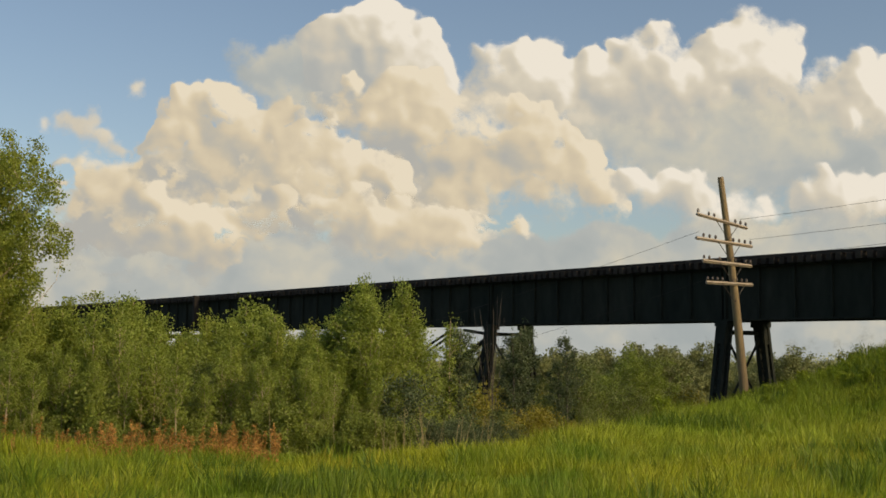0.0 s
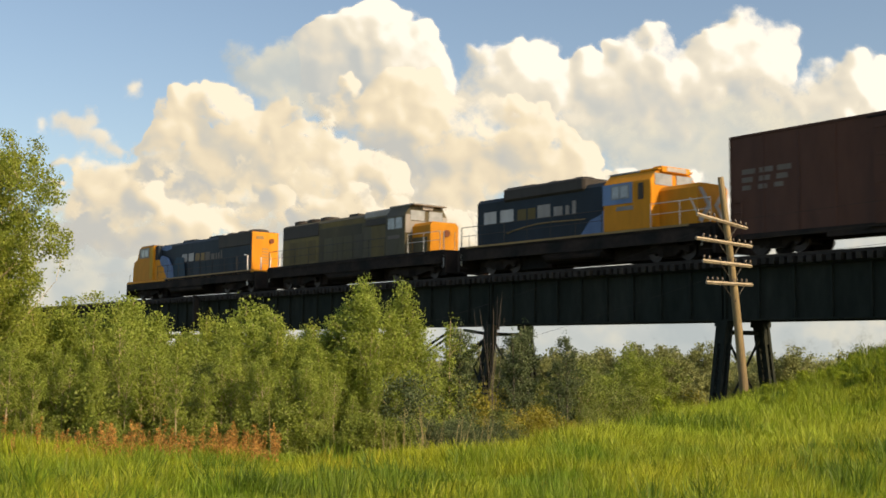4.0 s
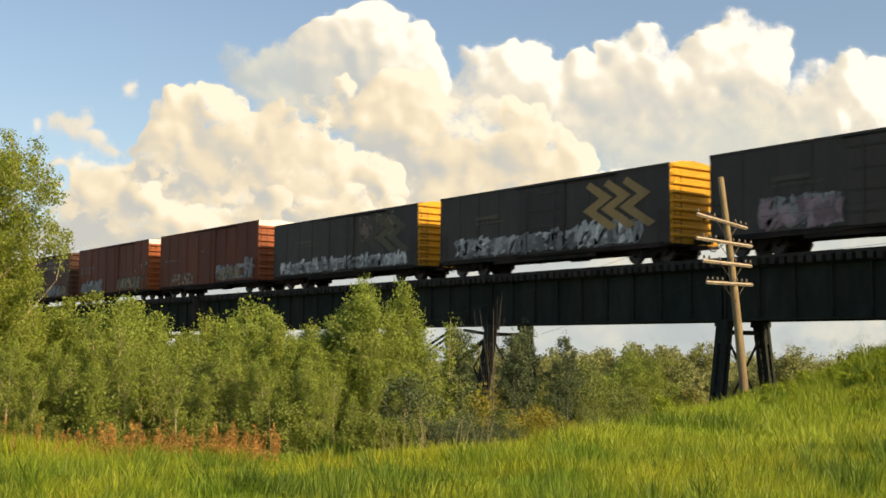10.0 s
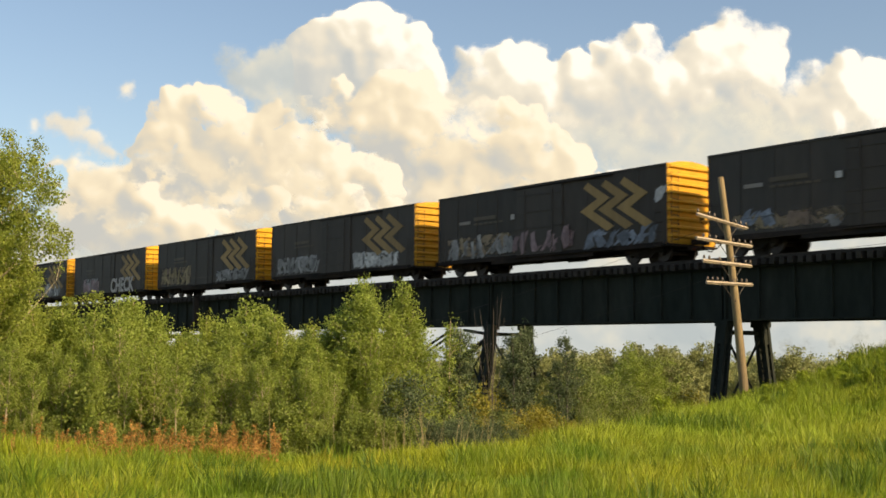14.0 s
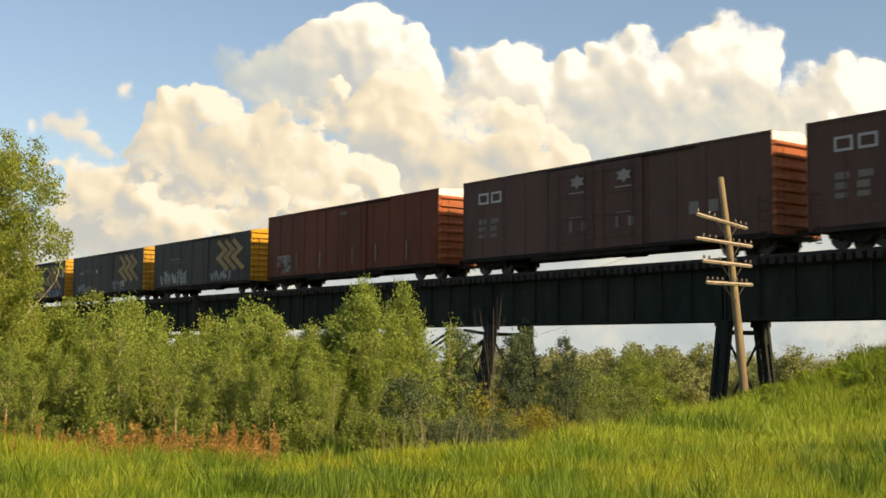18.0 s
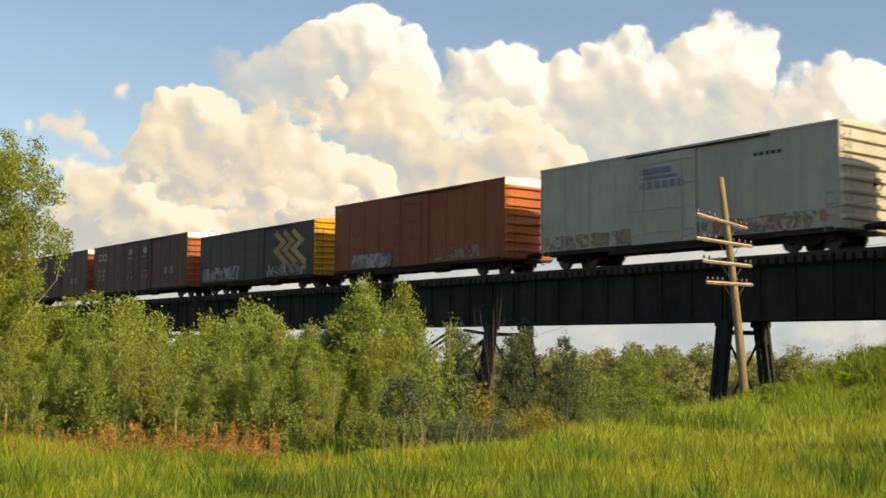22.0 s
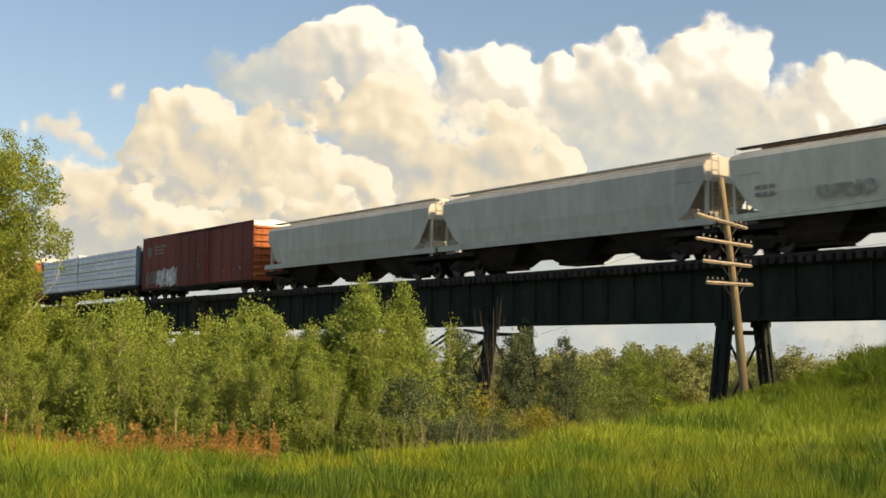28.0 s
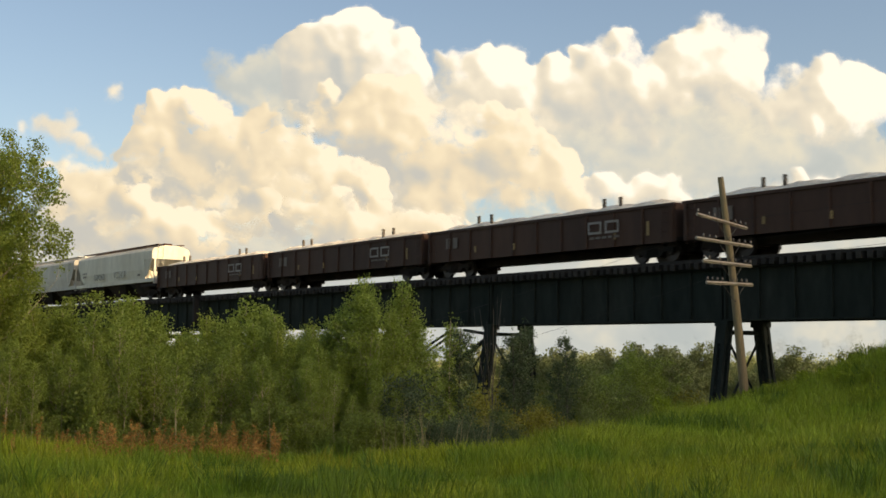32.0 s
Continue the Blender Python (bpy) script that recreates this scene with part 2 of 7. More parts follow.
def tube(bm, points, radii, sides=7, cap=True):
    """A round bar through points."""
    rings = []
    for i, p in enumerate(points):
        p = Vector(p)
        a = Vector(points[max(i - 1, 0)])
        b = Vector(points[min(i + 1, len(points) - 1)])
        d = (b - a).normalized()
        s = d.cross(Vector((0, 0, 1)))
        if s.length < 0.05:
            s = d.cross(Vector((1, 0, 0)))
        s.normalize()
        t = d.cross(s)
        r = radii[i] if isinstance(radii, (list, tuple)) else radii
        rings.append([bm.verts.new(p + (s * math.cos(k * math.tau / sides) + t * math.sin(k * math.tau / sides)) * r) for k in range(sides)])
    for a, b in zip(rings, rings[1:]):
        for k in range(sides):
            bm.faces.new((a[k], a[(k + 1) % sides], b[(k + 1) % sides], b[k]))
    if cap:
        bm.faces.new(rings[0][::-1])
        bm.faces.new(rings[-1])


def prism(bm, outline, axis, a, b):
    """An outline of 2D points drawn out along one axis, from a to b."""
    def at(p, w):
        return {"x": (w, p[0], p[1]), "y": (p[0], w, p[1]), "z": (p[0], p[1], w)}[axis]
    lo = [bm.verts.new(at(p, a)) for p in outline]
    hi = [bm.verts.new(at(p, b)) for p in outline]
    k = len(outline)
    for i in range(k):
        bm.faces.new((lo[i], lo[(i + 1) % k], hi[(i + 1) % k], hi[i]))
    bm.faces.new(lo[::-1])
    bm.faces.new(hi)


def finish(bm, name, material, smooth=False, bevel=0.0):
    bmesh.ops.recalc_face_normals(bm, faces=bm.faces)
    if bevel:
        bmesh.ops.bevel(bm, geom=list(bm.edges), offset=bevel, segments=1, affect="EDGES", clamp_overlap=True)
    me = bpy.data.meshes.new(name)
    bm.to_mesh(me)
    bm.free()
    me.materials.append(material)
    if smooth:
        me.polygons.foreach_set("use_smooth", [True] * len(me.polygons))
    return me


def part(name, bm, material, parent, label="", smooth=False, bevel=0.0):
    me = bm if isinstance(bm, bpy.types.Mesh) else finish(bm, name, material, smooth, bevel)
    ob = new(name, me)
    ob.parent = parent
    if label:
        ob["label"] = label
    return ob


def boxes(*rows):
    bm = bmesh.new()
    for r in rows:
        box(bm, *r)
    return bm


def bars(*rows, sides=6):
    """Round bars: rows of radius and points."""
    bm = bmesh.new()
    for r, *pts in rows:
        tube(bm, pts, r, sides)
    return bm


def polys_mesh(name, verts, faces, material, smooth=False):
    """A mesh from arrays, all faces with the same number of corners."""
    me = bpy.data.meshes.new(name)
    n, k = faces.shape
    me.vertices.add(len(verts))
    me.vertices.foreach_set("co", np.ascontiguousarray(verts, dtype=np.float32).ravel())
    me.loops.add(n * k)
    me.loops.foreach_set("vertex_index", np.ascontiguousarray(faces, dtype=np.int32).ravel())
    me.polygons.add(n)
    me.polygons.foreach_set("loop_start", np.arange(0, n * k, k, dtype=np.int32))
    me.update(calc_edges=True)
    me.materials.append(material)
    if smooth:
        me.polygons.foreach_set("use_smooth", [True] * n)
    return me
# ---- the ground ----
def smooth01(x):
    x = np.clip(x, 0, 1)
    return x * x * (3 - 2 * x)


def wobble(x, y, s, k=0.0):
    return (np.sin(x / s + 1.3 * np.sin(y / s * 0.7 + k)) + np.sin(y / s * 1.1 + 0.9 * np.sin(x / s * 0.8 + 2 + k))) * 0.5


def ground_z(x, y):
    """Height of the ground: a meadow, a railway bank at each end of the bridge, and the valley between."""
    x, y = np.asarray(x, float), np.asarray(y, float)
    u = x * RIGHT.x + y * RIGHT.y
    v = x * FWD.x + y * FWD.y
    edge = 17.4 + np.clip(u - 0.5, 0, 7) * 2.2 + np.maximum(0, -u - 6) * 0.3
    drop = np.maximum(0, v - edge)
    fall = -8.6 * smooth01(drop / 34) - 0.10 * np.minimum(drop, 4)
    fall = fall * smooth01((-x - 2) / 14)
    base = fall - 0.0072 * np.maximum(0, x - 10) + 0.10 * wobble(x, y, 3.1) * smooth01((40 - np.abs(v)) / 30) + 0.12 * wobble(x, y, 9.0, 1.0)
    east = np.hypot(np.maximum(0, -12.2 - x), y - TRACK_Y)
    west = np.hypot(np.maximum(0, x + 330), y - TRACK_Y)
    bank = 4.5 - 0.00717 * (x + 14) - 0.42 * np.maximum(0, np.minimum(east, west) - 2.9) + 0.15 * wobble(x, y, 2.2, 3.0)
    k = 1.2
    m = np.maximum(base, bank)
    return m + k * 0.25 * np.maximum(0, 1 - np.abs(base - bank) / k) ** 2


def spaced(lo, hi, step, far, growth):
    near = list(np.arange(lo, hi + step * 0.5, step))
    s, a, b = step, [lo], [near[-1]]
    while b[-1] < far:
        s *= growth
        a.append(a[-1] - s)
        b.append(b[-1] + s)
    return np.array(a[:0:-1] + near + b[1:])


gx, gy = spaced(-60, 24, 0.7, 3600, 1.16), spaced(-6, 60, 0.7, 3600, 1.16)
GX, GY = np.meshgrid(gx, gy)
gv = np.stack([GX, GY, ground_z(GX, GY)], -1).reshape(-1, 3)
w = len(gx)
i0 = (np.arange(len(gy) - 1)[:, None] * w + np.arange(w - 1)[None, :]).ravel()
ground = new("ground", polys_mesh("ground", gv, np.stack([i0, i0 + 1, i0 + w + 1, i0 + w], 1), M_SOIL, True))
tagged(ground, "green meadow falling away into a wooded valley", "ground", kind="structure")


def gz(p):
    return float(ground_z(p[0], p[1]))


# ---- the bridge ----
SPANS = [-13.5, -29.8, -44.3, -55.8, -76.0, -84.5, -108.0, -116.5, -140.0, -148.5, -172.0, -180.5, -204.0, -212.5, -236.0, -244.5, -268.0, -276.5, -300.0, -308.5, -330.0]
GIRDER_TOP, GIRDER_BOTTOM = DECK_Z - 0.26, 2.46
bridge = new("railway_bridge")
bridge.matrix_world = GRADE
tagged(bridge, "black steel plate girder railway bridge on trestle towers", "bridge")


def girder_span(x0, x1, y):
    bm = bmesh.new()
    d = GIRDER_BOTTOM
    t = GIRDER_TOP
    prism(bm, [(y - 0.2, d), (y + 0.2, d), (y + 0.2, d + 0.06), (y + 0.02, d + 0.06), (y + 0.02, t - 0.06), (y + 0.2, t - 0.06), (y + 0.2, t),
               (y - 0.2, t), (y - 0.2, t - 0.06), (y - 0.02, t - 0.06), (y - 0.02, d + 0.06), (y - 0.2, d + 0.06)], "x", x1 + 0.03, x0 - 0.03)
    return part("girder", bm, M_STEEL, bridge)


NEAR_G, FAR_G = TRACK_Y - 1.1, TRACK_Y + 1.1
stiff_me = finish(boxes((-0.045, 0.045, -0.13, 0.0, GIRDER_BOTTOM + 0.06, GIRDER_TOP - 0.06)), "stiffener", M_STEEL)
frame_me = finish(bars((0.05, (0, NEAR_G, 2.7), (0, FAR_G, 4.3)), (0.05, (0, NEAR_G, 4.3), (0, FAR_G, 2.7)), sides=4), "cross_frame", M_STEEL)
for x0, x1 in zip(SPANS, SPANS[1:]):
    near, far = girder_span(x0, x1, NEAR_G), girder_span(x0, x1, FAR_G)
    n = max(2, round((x0 - x1) / 1.65))
    if x0 > -150:
        for k in range(n + 1):
            x = x0 - 0.1 + (x1 - x0 + 0.2) * k / n
            s = part("stiffener", stiff_me, M_STEEL, near)
            s.location = (x, NEAR_G - 0.02, 0)
    for k in range(0, n + 1, 3):
        part("cross_frame", frame_me, M_STEEL, bridge).location = (x0 - 0.15 + (x1 - x0 + 0.3) * k / n, 0, 0)


def prism_leg(bm, x, yb, zb, yt, zt, w, d):
    """A square bar from foot to head."""
    lo = [bm.verts.new((x + a * w, yb + b * d, zb)) for a, b in ((-1, -1), (1, -1), (1, 1), (-1, 1))]
    hi = [bm.verts.new((x + a * w, yt + b * d, zt)) for a, b in ((-1, -1), (1, -1), (1, 1), (-1, 1))]
    for k in range(4):
        bm.faces.new((lo[k], lo[(k + 1) % 4], hi[(k + 1) % 4], hi[k]))


def bent(x):
    """Two battered, laced legs with a cap and cross bracing."""
    foot = float(min(ground_z(x, TRACK_Y - 2.6), ground_z(x, TRACK_Y + 2.6))) - 0.6
    top = GIRDER_BOTTOM
    legs = []
    for side in (-1, 1):
        yt, yb = TRACK_Y + side * 1.12, TRACK_Y + side * (1.12 + 0.16 * (top - foot))
        bm = bmesh.new()
        h = top - foot
        for dx in (-0.17, 0.17):
            for dy in (-0.15, 0.15):
                prism_leg(bm, x + dx, yb + dy, foot, yt + dy, top, 0.08, 0.07)
        box(bm, x - 0.3, x + 0.3, yt - 0.28, yt + 0.28, top - 0.22, top)
        n = int(h / 0.42)
        for k in range(n):
            za, zb = foot + h * k / n, foot + h * (k + 1) / n
            ya, yc = yb + (yt - yb) * k / n, yb + (yt - yb) * (k + 1) / n
            s = 0.17 if k % 2 else -0.17
            for e in (-0.17, 0.17):
                tube(bm, [(x - s, ya + e, za), (x + s, yc + e, zb)], 0.035, 4)
                tube(bm, [(x + e, ya - s, za), (x + e, yc + s, zb)], 0.035, 4)
        # plated faces near the head of the leg
        prism(bm, [(yt - 0.24, top - 0.1), (yt + 0.24, top - 0.1), (yt + 0.24 + side * 0.14, top - 0.9), (yt - 0.24 + side * 0.14, top - 0.9)], "x", x - 0.21, x + 0.21)
        legs.append((yt, yb))
        part("tower_leg", bm, M_STEEL, bridge)
    (y0, b0), (y1, b1) = legs
    h = top - foot
    for k in range(max(1, int(h / 4.0))):
        lo, hi = max(foot + 0.3, top - 0.45 - 4.2 * (k + 1)), top - 0.45 - 4.2 * k
        fl, fh = (top - lo) / h, (top - hi) / h
        la, lb = y0 + (b0 - y0) * fl, y1 + (b1 - y1) * fl
        ha, hb = y0 + (b0 - y0) * fh, y1 + (b1 - y1) * fh
        part("brace", bars((0.07, (x, la, lo), (x, hb, hi)), (0.07, (x, lb, lo), (x, ha, hi)), sides=4), M_STEEL, bridge)
        part("strut", bars((0.09, (x, ha, hi), (x, hb, hi)), sides=4), M_STEEL, bridge)
    bm = bmesh.new()
    for (yt, yb) in legs:
        box(bm, x - 0.8, x + 0.8, yb - 0.8, yb + 0.8, foot - 0.6, foot + 0.4)
    part("footing", bm, M_CONC, bridge)
    return foot


for x in SPANS[1:-1]:
    bent(x)
for a, b in zip(SPANS[2:-2:2], SPANS[3:-1:2]):
    # lengthwise bracing of each tower
    if a == -44.3:
        continue
    for side in (-1, 1):
        top = GIRDER_BOTTOM - 0.4
        lo = top - 4.4
        for za, zb in ((top, lo), (lo, lo - 4.4)):
            ya = TRACK_Y + side * (1.12 + 0.16 * (GIRDER_BOTTOM - za))
            yb = TRACK_Y + side * (1.12 + 0.16 * (GIRDER_BOTTOM - zb))
            part("tower_brace", bars((0.13, (a, ya, za), (b, yb, zb)), (0.13, (b, ya, za), (a, yb, zb)), sides=4), M_STEEL, bridge)
            part("tower_strut", bars((0.11, (a, ya, za), (b, ya, za)), sides=4), M_STEEL, bridge)
# the tower in the hollow: braces of the near face, by thickness, then x and z of both ends
for r, xa, za, xb, zb in (
    (0.07, -46.25, 1.62, -44.13, -1.51),
    (0.06, -44.35, 1.48, -45.56, 0.2),
    (0.13, -44.57, 1.7, -48.7, -0.34),
    (0.07, -47.1, 2.29, -51.15, 0.64),
    (0.07, -46.81, 2.14, -50.84, 0.49),
    (0.13, -50.32, 0.4, -47.24, -1.47),
    (0.08, -46.21, 2.22, -44.49, 2.04),
    (0.09, -46.02, -1.42, -44.31, -1.9),
    (0.06, -45.56, 0.31, -45.7, -1.69),
    (0.06, -47.48, -1.59, -46.67, -0.81),
):
    part("tower_brace", bars((r, (xa, TRACK_Y - 1.35, za), (xb, TRACK_Y - 1.35, zb)), sides=4), M_STEEL, bridge)
abut = bmesh.new()
for x, s in ((-13.4, 1), (-330.1, -1)):
    box(abut, min(x, x + s * 1.6), max(x, x + s * 1.6), TRACK_Y - 2.4, TRACK_Y + 2.4, -6, GIRDER_BOTTOM - 0.01)
    box(abut, min(x + s * 0.5, x + s * 1.6), max(x + s * 0.5, x + s * 1.6), TRACK_Y - 2.4, TRACK_Y + 2.4, GIRDER_BOTTOM - 0.02, GIRDER_TOP)
part("abutment", abut, M_CONC, bridge)
for x in (-76.6,):
    refuge = part("refuge_post", boxes((x - 0.16, x + 0.16, TRACK_Y - 2.0, TRACK_Y - 1.6, 3.0, DECK_Z + 0.1)), M_TIE, bridge, "small dark refuge box beside the deck", bevel=0.03)
    part("bracket", boxes((x - 0.1, x + 0.1, TRACK_Y - 2.2, TRACK_Y - 1.1, 2.85, 3.0)), M_STEEL, bridge)

# ---- the track ----
track = new("railway_track")
track.matrix_world = GRADE
tagged(track, "rusty steel rails on dark creosoted ties", "railway track")
for s in (-1, 1):
    bm = bmesh.new()
    y = TRACK_Y + s * 0.755
    prism(bm, [(y - 0.07, DECK_Z), (y + 0.07, DECK_Z), (y + 0.02, DECK_Z + 0.04), (y + 0.035, RAIL_Z), (y - 0.035, RAIL_Z), (y - 0.02, DECK_Z + 0.04)], "x", -900, 900)
    part("rail", bm, M_RAIL, track)
    bm = boxes((-330, -13.5, TRACK_Y + s * 1.36 - 0.09, TRACK_Y + s * 1.36 + 0.09, DECK_Z - 0.004, DECK_Z + 0.12))
    part("guard_timber", bm, M_TIE, track)
tie_me = finish(boxes((-0.115, 0.115, -1.56, 1.56, -0.26, 0.0)), "tie", M_TIE, bevel=0.012)
for k in range(300):
    t = part("tie", tie_me, M_TIE, track)
    t.location = (-19.0 - 0.41 * k, TRACK_Y + 0.03 * math.sin(k * 2.7), DECK_Z - 0.01 + 0.012 * math.sin(k * 1.9))
bm = bmesh.new()
for x in [-142.2 - 0.41 * k for k in range(458)] + [-13.7 - 0.41 * k for k in range(12)]:
    box(bm, x - 0.115, x + 0.115, TRACK_Y - 1.56, TRACK_Y + 1.56, DECK_Z - 0.26, DECK_Z - 0.005)
far_ties = part("far_ties", bm, M_TIE, track)
far_ties["kind"] = "stuff"
bm = bmesh.new()
for a, b in ((-12.9, 900), (-900, -330.6)):
    prism(bm, [(TRACK_Y - 2.7, 3.9), (TRACK_Y + 2.7, 3.9), (TRACK_Y + 1.7, DECK_Z - 0.05), (TRACK_Y - 1.7, DECK_Z - 0.05)], "x", a, b)
    for k in range(int((b - a) / 0.6)):
        box(bm, a + 0.6 * k, a + 0.6 * k + 0.23, TRACK_Y - 1.3, TRACK_Y + 1.3, DECK_Z - 0.2, DECK_Z)
bed = new("ballast_bed", finish(bm, "ballast_bed", M_BALLAST))
bed.matrix_world = GRADE
tagged(bed, "grey ballast bed with ties on the railway bank", "ballast", kind="structure")

# ---- the telegraph pole ----
foot = spot(9.070, 35.0, 0.348)
head = spot(8.458, 35.0, 7.156)
foot += (foot - head) * ((foot.z - gz(foot) + 0.5) / (head.z - foot.z))
pole = new("telegraph_pole")
tagged(pole, "leaning weathered wooden telegraph pole with four crossarms", "telegraph pole")
shaft_points = [foot.lerp(head, k / 8) + RIGHT * 0.05 * math.sin(k / 8 * 3.14) for k in range(9)]
part("shaft", bars(([0.145 - 0.0068 * k for k in range(9)], *shaft_points), sides=10), M_POLE, pole, smooth=True)
arm_dir = Vector((0.05, 0.998, 0.0))
lean = (head - foot).normalized()
arms = []
for below, half, skew, shift in ((1.39, 1.1, -0.13, 0.19), (2.03, 1.22, -0.05, 0.19), (2.67, 1.06, -0.03, 0.16), (3.28, 1.0, 0.0, 0.16)):
    c = head - lean * below - arm_dir * shift
    d = (arm_dir + Vector((0, 0, skew))).normalized()
    arm = part("crossarm", bars((0.054, c - d * half - FWD * 0.16, c + d * half - FWD * 0.16), sides=4), M_ARM, pole)
    arms.append((c - FWD * 0.16, d, half))
    for s in (-1, 1):
        part("brace_iron", bars((0.014, c + d * (shift + 0.5 * s) - FWD * 0.2, c + arm_dir * shift - lean * 0.55 - FWD * 0.14), sides=4), M_BARK_DEAD, pole)
    for k in range(10):
        f = -0.95 + 1.9 * k / 9
        if abs(f) < 0.12 or (k * 7 + int(below * 10)) % 5 == 0:
            continue
        p = c + d * half * f - FWD * 0.16
        pin = bars(([0.012, 0.012, 0.034, 0.042, 0.034, 0.036, 0.018], *[p + Vector((0, 0, z)) for z in (0.04, 0.075, 0.08, 0.1, 0.125, 0.15, 0.175)]), sides=7)
        part("insulator", pin, M_INSUL, arm, "dark glass insulator on its pin", smooth=True)


def wire(a, b, sag):
    pts = []
    for k in range(25):
        f = k / 24
        p = a.lerp(b, f)
        p.z -= sag * 4 * f * (1 - f)
        pts.append(p)
    w = new("telegraph_wire", finish(bars((0.005, *pts), sides=4), "telegraph_wire", M_WIRE))
    tagged(w, "thin slack telegraph wire strung along the railway", "wire", group="telegraph wires")


for i, f in ((0, 0.7), (1, 0.9), (2, 0.6)):
    c, d, half = arms[i]
    a = c + d * half * f + Vector((0, 0, 0.2))
    wire(a, a + Vector((45, 0, 3.4)), 0.7)
c, d, half = arms[1]
a = c - d * half * 0.9 + Vector((0, 0, 0.2))
wire(a, a + Vector((-46, 3, -5.2)), 0.8)
c, d, half = arms[3]
wire(c - d * half * 0.6 + Vector((0, 0, 0.2)), a + Vector((-46, 3, -7.4)), 0.9)
# ---- clouds ----
def value_noise(x, y, seed):
    """Smooth lattice noise in 0..1."""
    xi, yi = np.floor(x).astype(np.int64), np.floor(y).astype(np.int64)
    fx, fy = smooth01(x - xi), smooth01(y - yi)

    def h(i, j):
        n = (i * 374761393 + j * 668265263 + seed * 974634777) & 0xFFFFFFFF
        n = ((n ^ (n >> 13)) * 1274126177) & 0xFFFFFFFF
        return ((n ^ (n >> 16)) & 0xFFFF) / 65535.0
    a = h(xi, yi) * (1 - fx) + h(xi + 1, yi) * fx
    b = h(xi, yi + 1) * (1 - fx) + h(xi + 1, yi + 1) * fx
    return a * (1 - fy) + b * fy


def fbm(x, y, seed, octaves=5):
    s, amp, total = 0.0, 0.5, 0.0
    for o in range(octaves):
        s = s + amp * value_noise(x, y, seed + o)
        total += amp
        amp *= 0.5
        x, y = 1.64 * x - 1.2 * y + 7.1, 1.2 * x + 1.64 * y - 3.3
    return s / total


def cloud_material(name, tones):
    m = bpy.data.materials.new(name)
    m.use_nodes = True
    n, l = m.node_tree.nodes, m.node_tree.links
    n.remove(n["Principled BSDF"])
    # the cloud glows by itself; its tones hold painted sun and shade
    body = n.new("ShaderNodeEmission")
    de = n.new("ShaderNodeAttribute")
    de.attribute_name = "painted_glow"
    grain = n.new("ShaderNodeTexNoise")
    grain.inputs["Scale"].default_value = 0.03
    grain.inputs["Detail"].default_value = 5
    add = n.new("ShaderNodeMath")
    add.operation = "MULTIPLY_ADD"
    add.inputs[1].default_value = 0.25
    l.new(grain.outputs["Fac"], add.inputs[0])
    l.new(de.outputs["Fac"], add.inputs[2])
    ramp = n.new("ShaderNodeValToRGB")
    el = ramp.color_ramp.elements
    el[0].position, el[0].color = tones[0][0], (*tones[0][1], 1)
    el[1].position, el[1].color = tones[-1][0], (*tones[-1][1], 1)
    for p, c in tones[1:-1]:
        el.new(p).color = (*c, 1)
    l.new(add.outputs[0], ramp.inputs[0])
    l.new(ramp.outputs[0], body.inputs["Color"])
    at = n.new("ShaderNodeAttribute")
    at.attribute_name = "thick"
    tc = n.new("ShaderNodeTexCoord")
    ns = n.new("ShaderNodeTexNoise")
    ns.inputs["Scale"].default_value = 0.045
    ns.inputs["Detail"].default_value = 6
    ns.inputs["Roughness"].default_value = 0.6
    l.new(tc.outputs["Object"], ns.inputs["Vector"])
    l.new(tc.outputs["Object"], grain.inputs["Vector"])
    sub = n.new("ShaderNodeMath")
    sub.operation = "MULTIPLY_ADD"
    l.new(ns.outputs["Fac"], sub.inputs[0])
    sub.inputs[1].default_value = 0.75
    l.new(at.outputs["Fac"], sub.inputs[2])
    edge = n.new("ShaderNodeMapRange")
    edge.interpolation_type = "SMOOTHSTEP"
    edge.inputs[1].default_value, edge.inputs[2].default_value = 0.3, 1.0
    l.new(sub.outputs[0], edge.inputs[0])
    clear = n.new("ShaderNodeBsdfTransparent")
    mx = n.new("ShaderNodeMixShader")
    l.new(edge.outputs[0], mx.inputs[0])
    l.new(clear.outputs[0], mx.inputs[1])
    l.new(body.outputs[0], mx.inputs[2])
    l.new(mx.outputs[0], n["Material Output"].inputs["Surface"])
    return m


M_CLOUD = cloud_material("cloud_vapour", [(0.12, (0.375, 0.4, 0.41)), (0.36, (0.445, 0.45, 0.43)), (0.55, (0.525, 0.5, 0.44)), (0.76, (0.6, 0.565, 0.485)), (1.0, (0.74, 0.71, 0.65))])
M_CLOUD_PEACH = cloud_material("peach_cloud_vapour", [(0.12, (0.385, 0.395, 0.39)), (0.36, (0.46, 0.44, 0.385)), (0.55, (0.55, 0.49, 0.385)), (0.76, (0.62, 0.55, 0.42)), (1.0, (0.7, 0.64, 0.525))])
M_HAZE = cloud_material("haze_vapour", [(0.2, (0.325, 0.37, 0.395)), (0.55, (0.385, 0.42, 0.43)), (0.95, (0.55, 0.53, 0.45))])
CHART = 1.268  # metres per chart unit at the cloud range
RANGE = 2600.0
TILT = math.tan(radians(PITCH))


def soften(a, n):
    """A soft blur of n passes."""
    a = a.copy()
    for _ in range(n):
        p = np.pad(a, 1)
        a = (a * 2 + p[:-2, 1:-1] + p[2:, 1:-1] + p[1:-1, :-2] + p[1:-1, 2:]) / 6
    return a


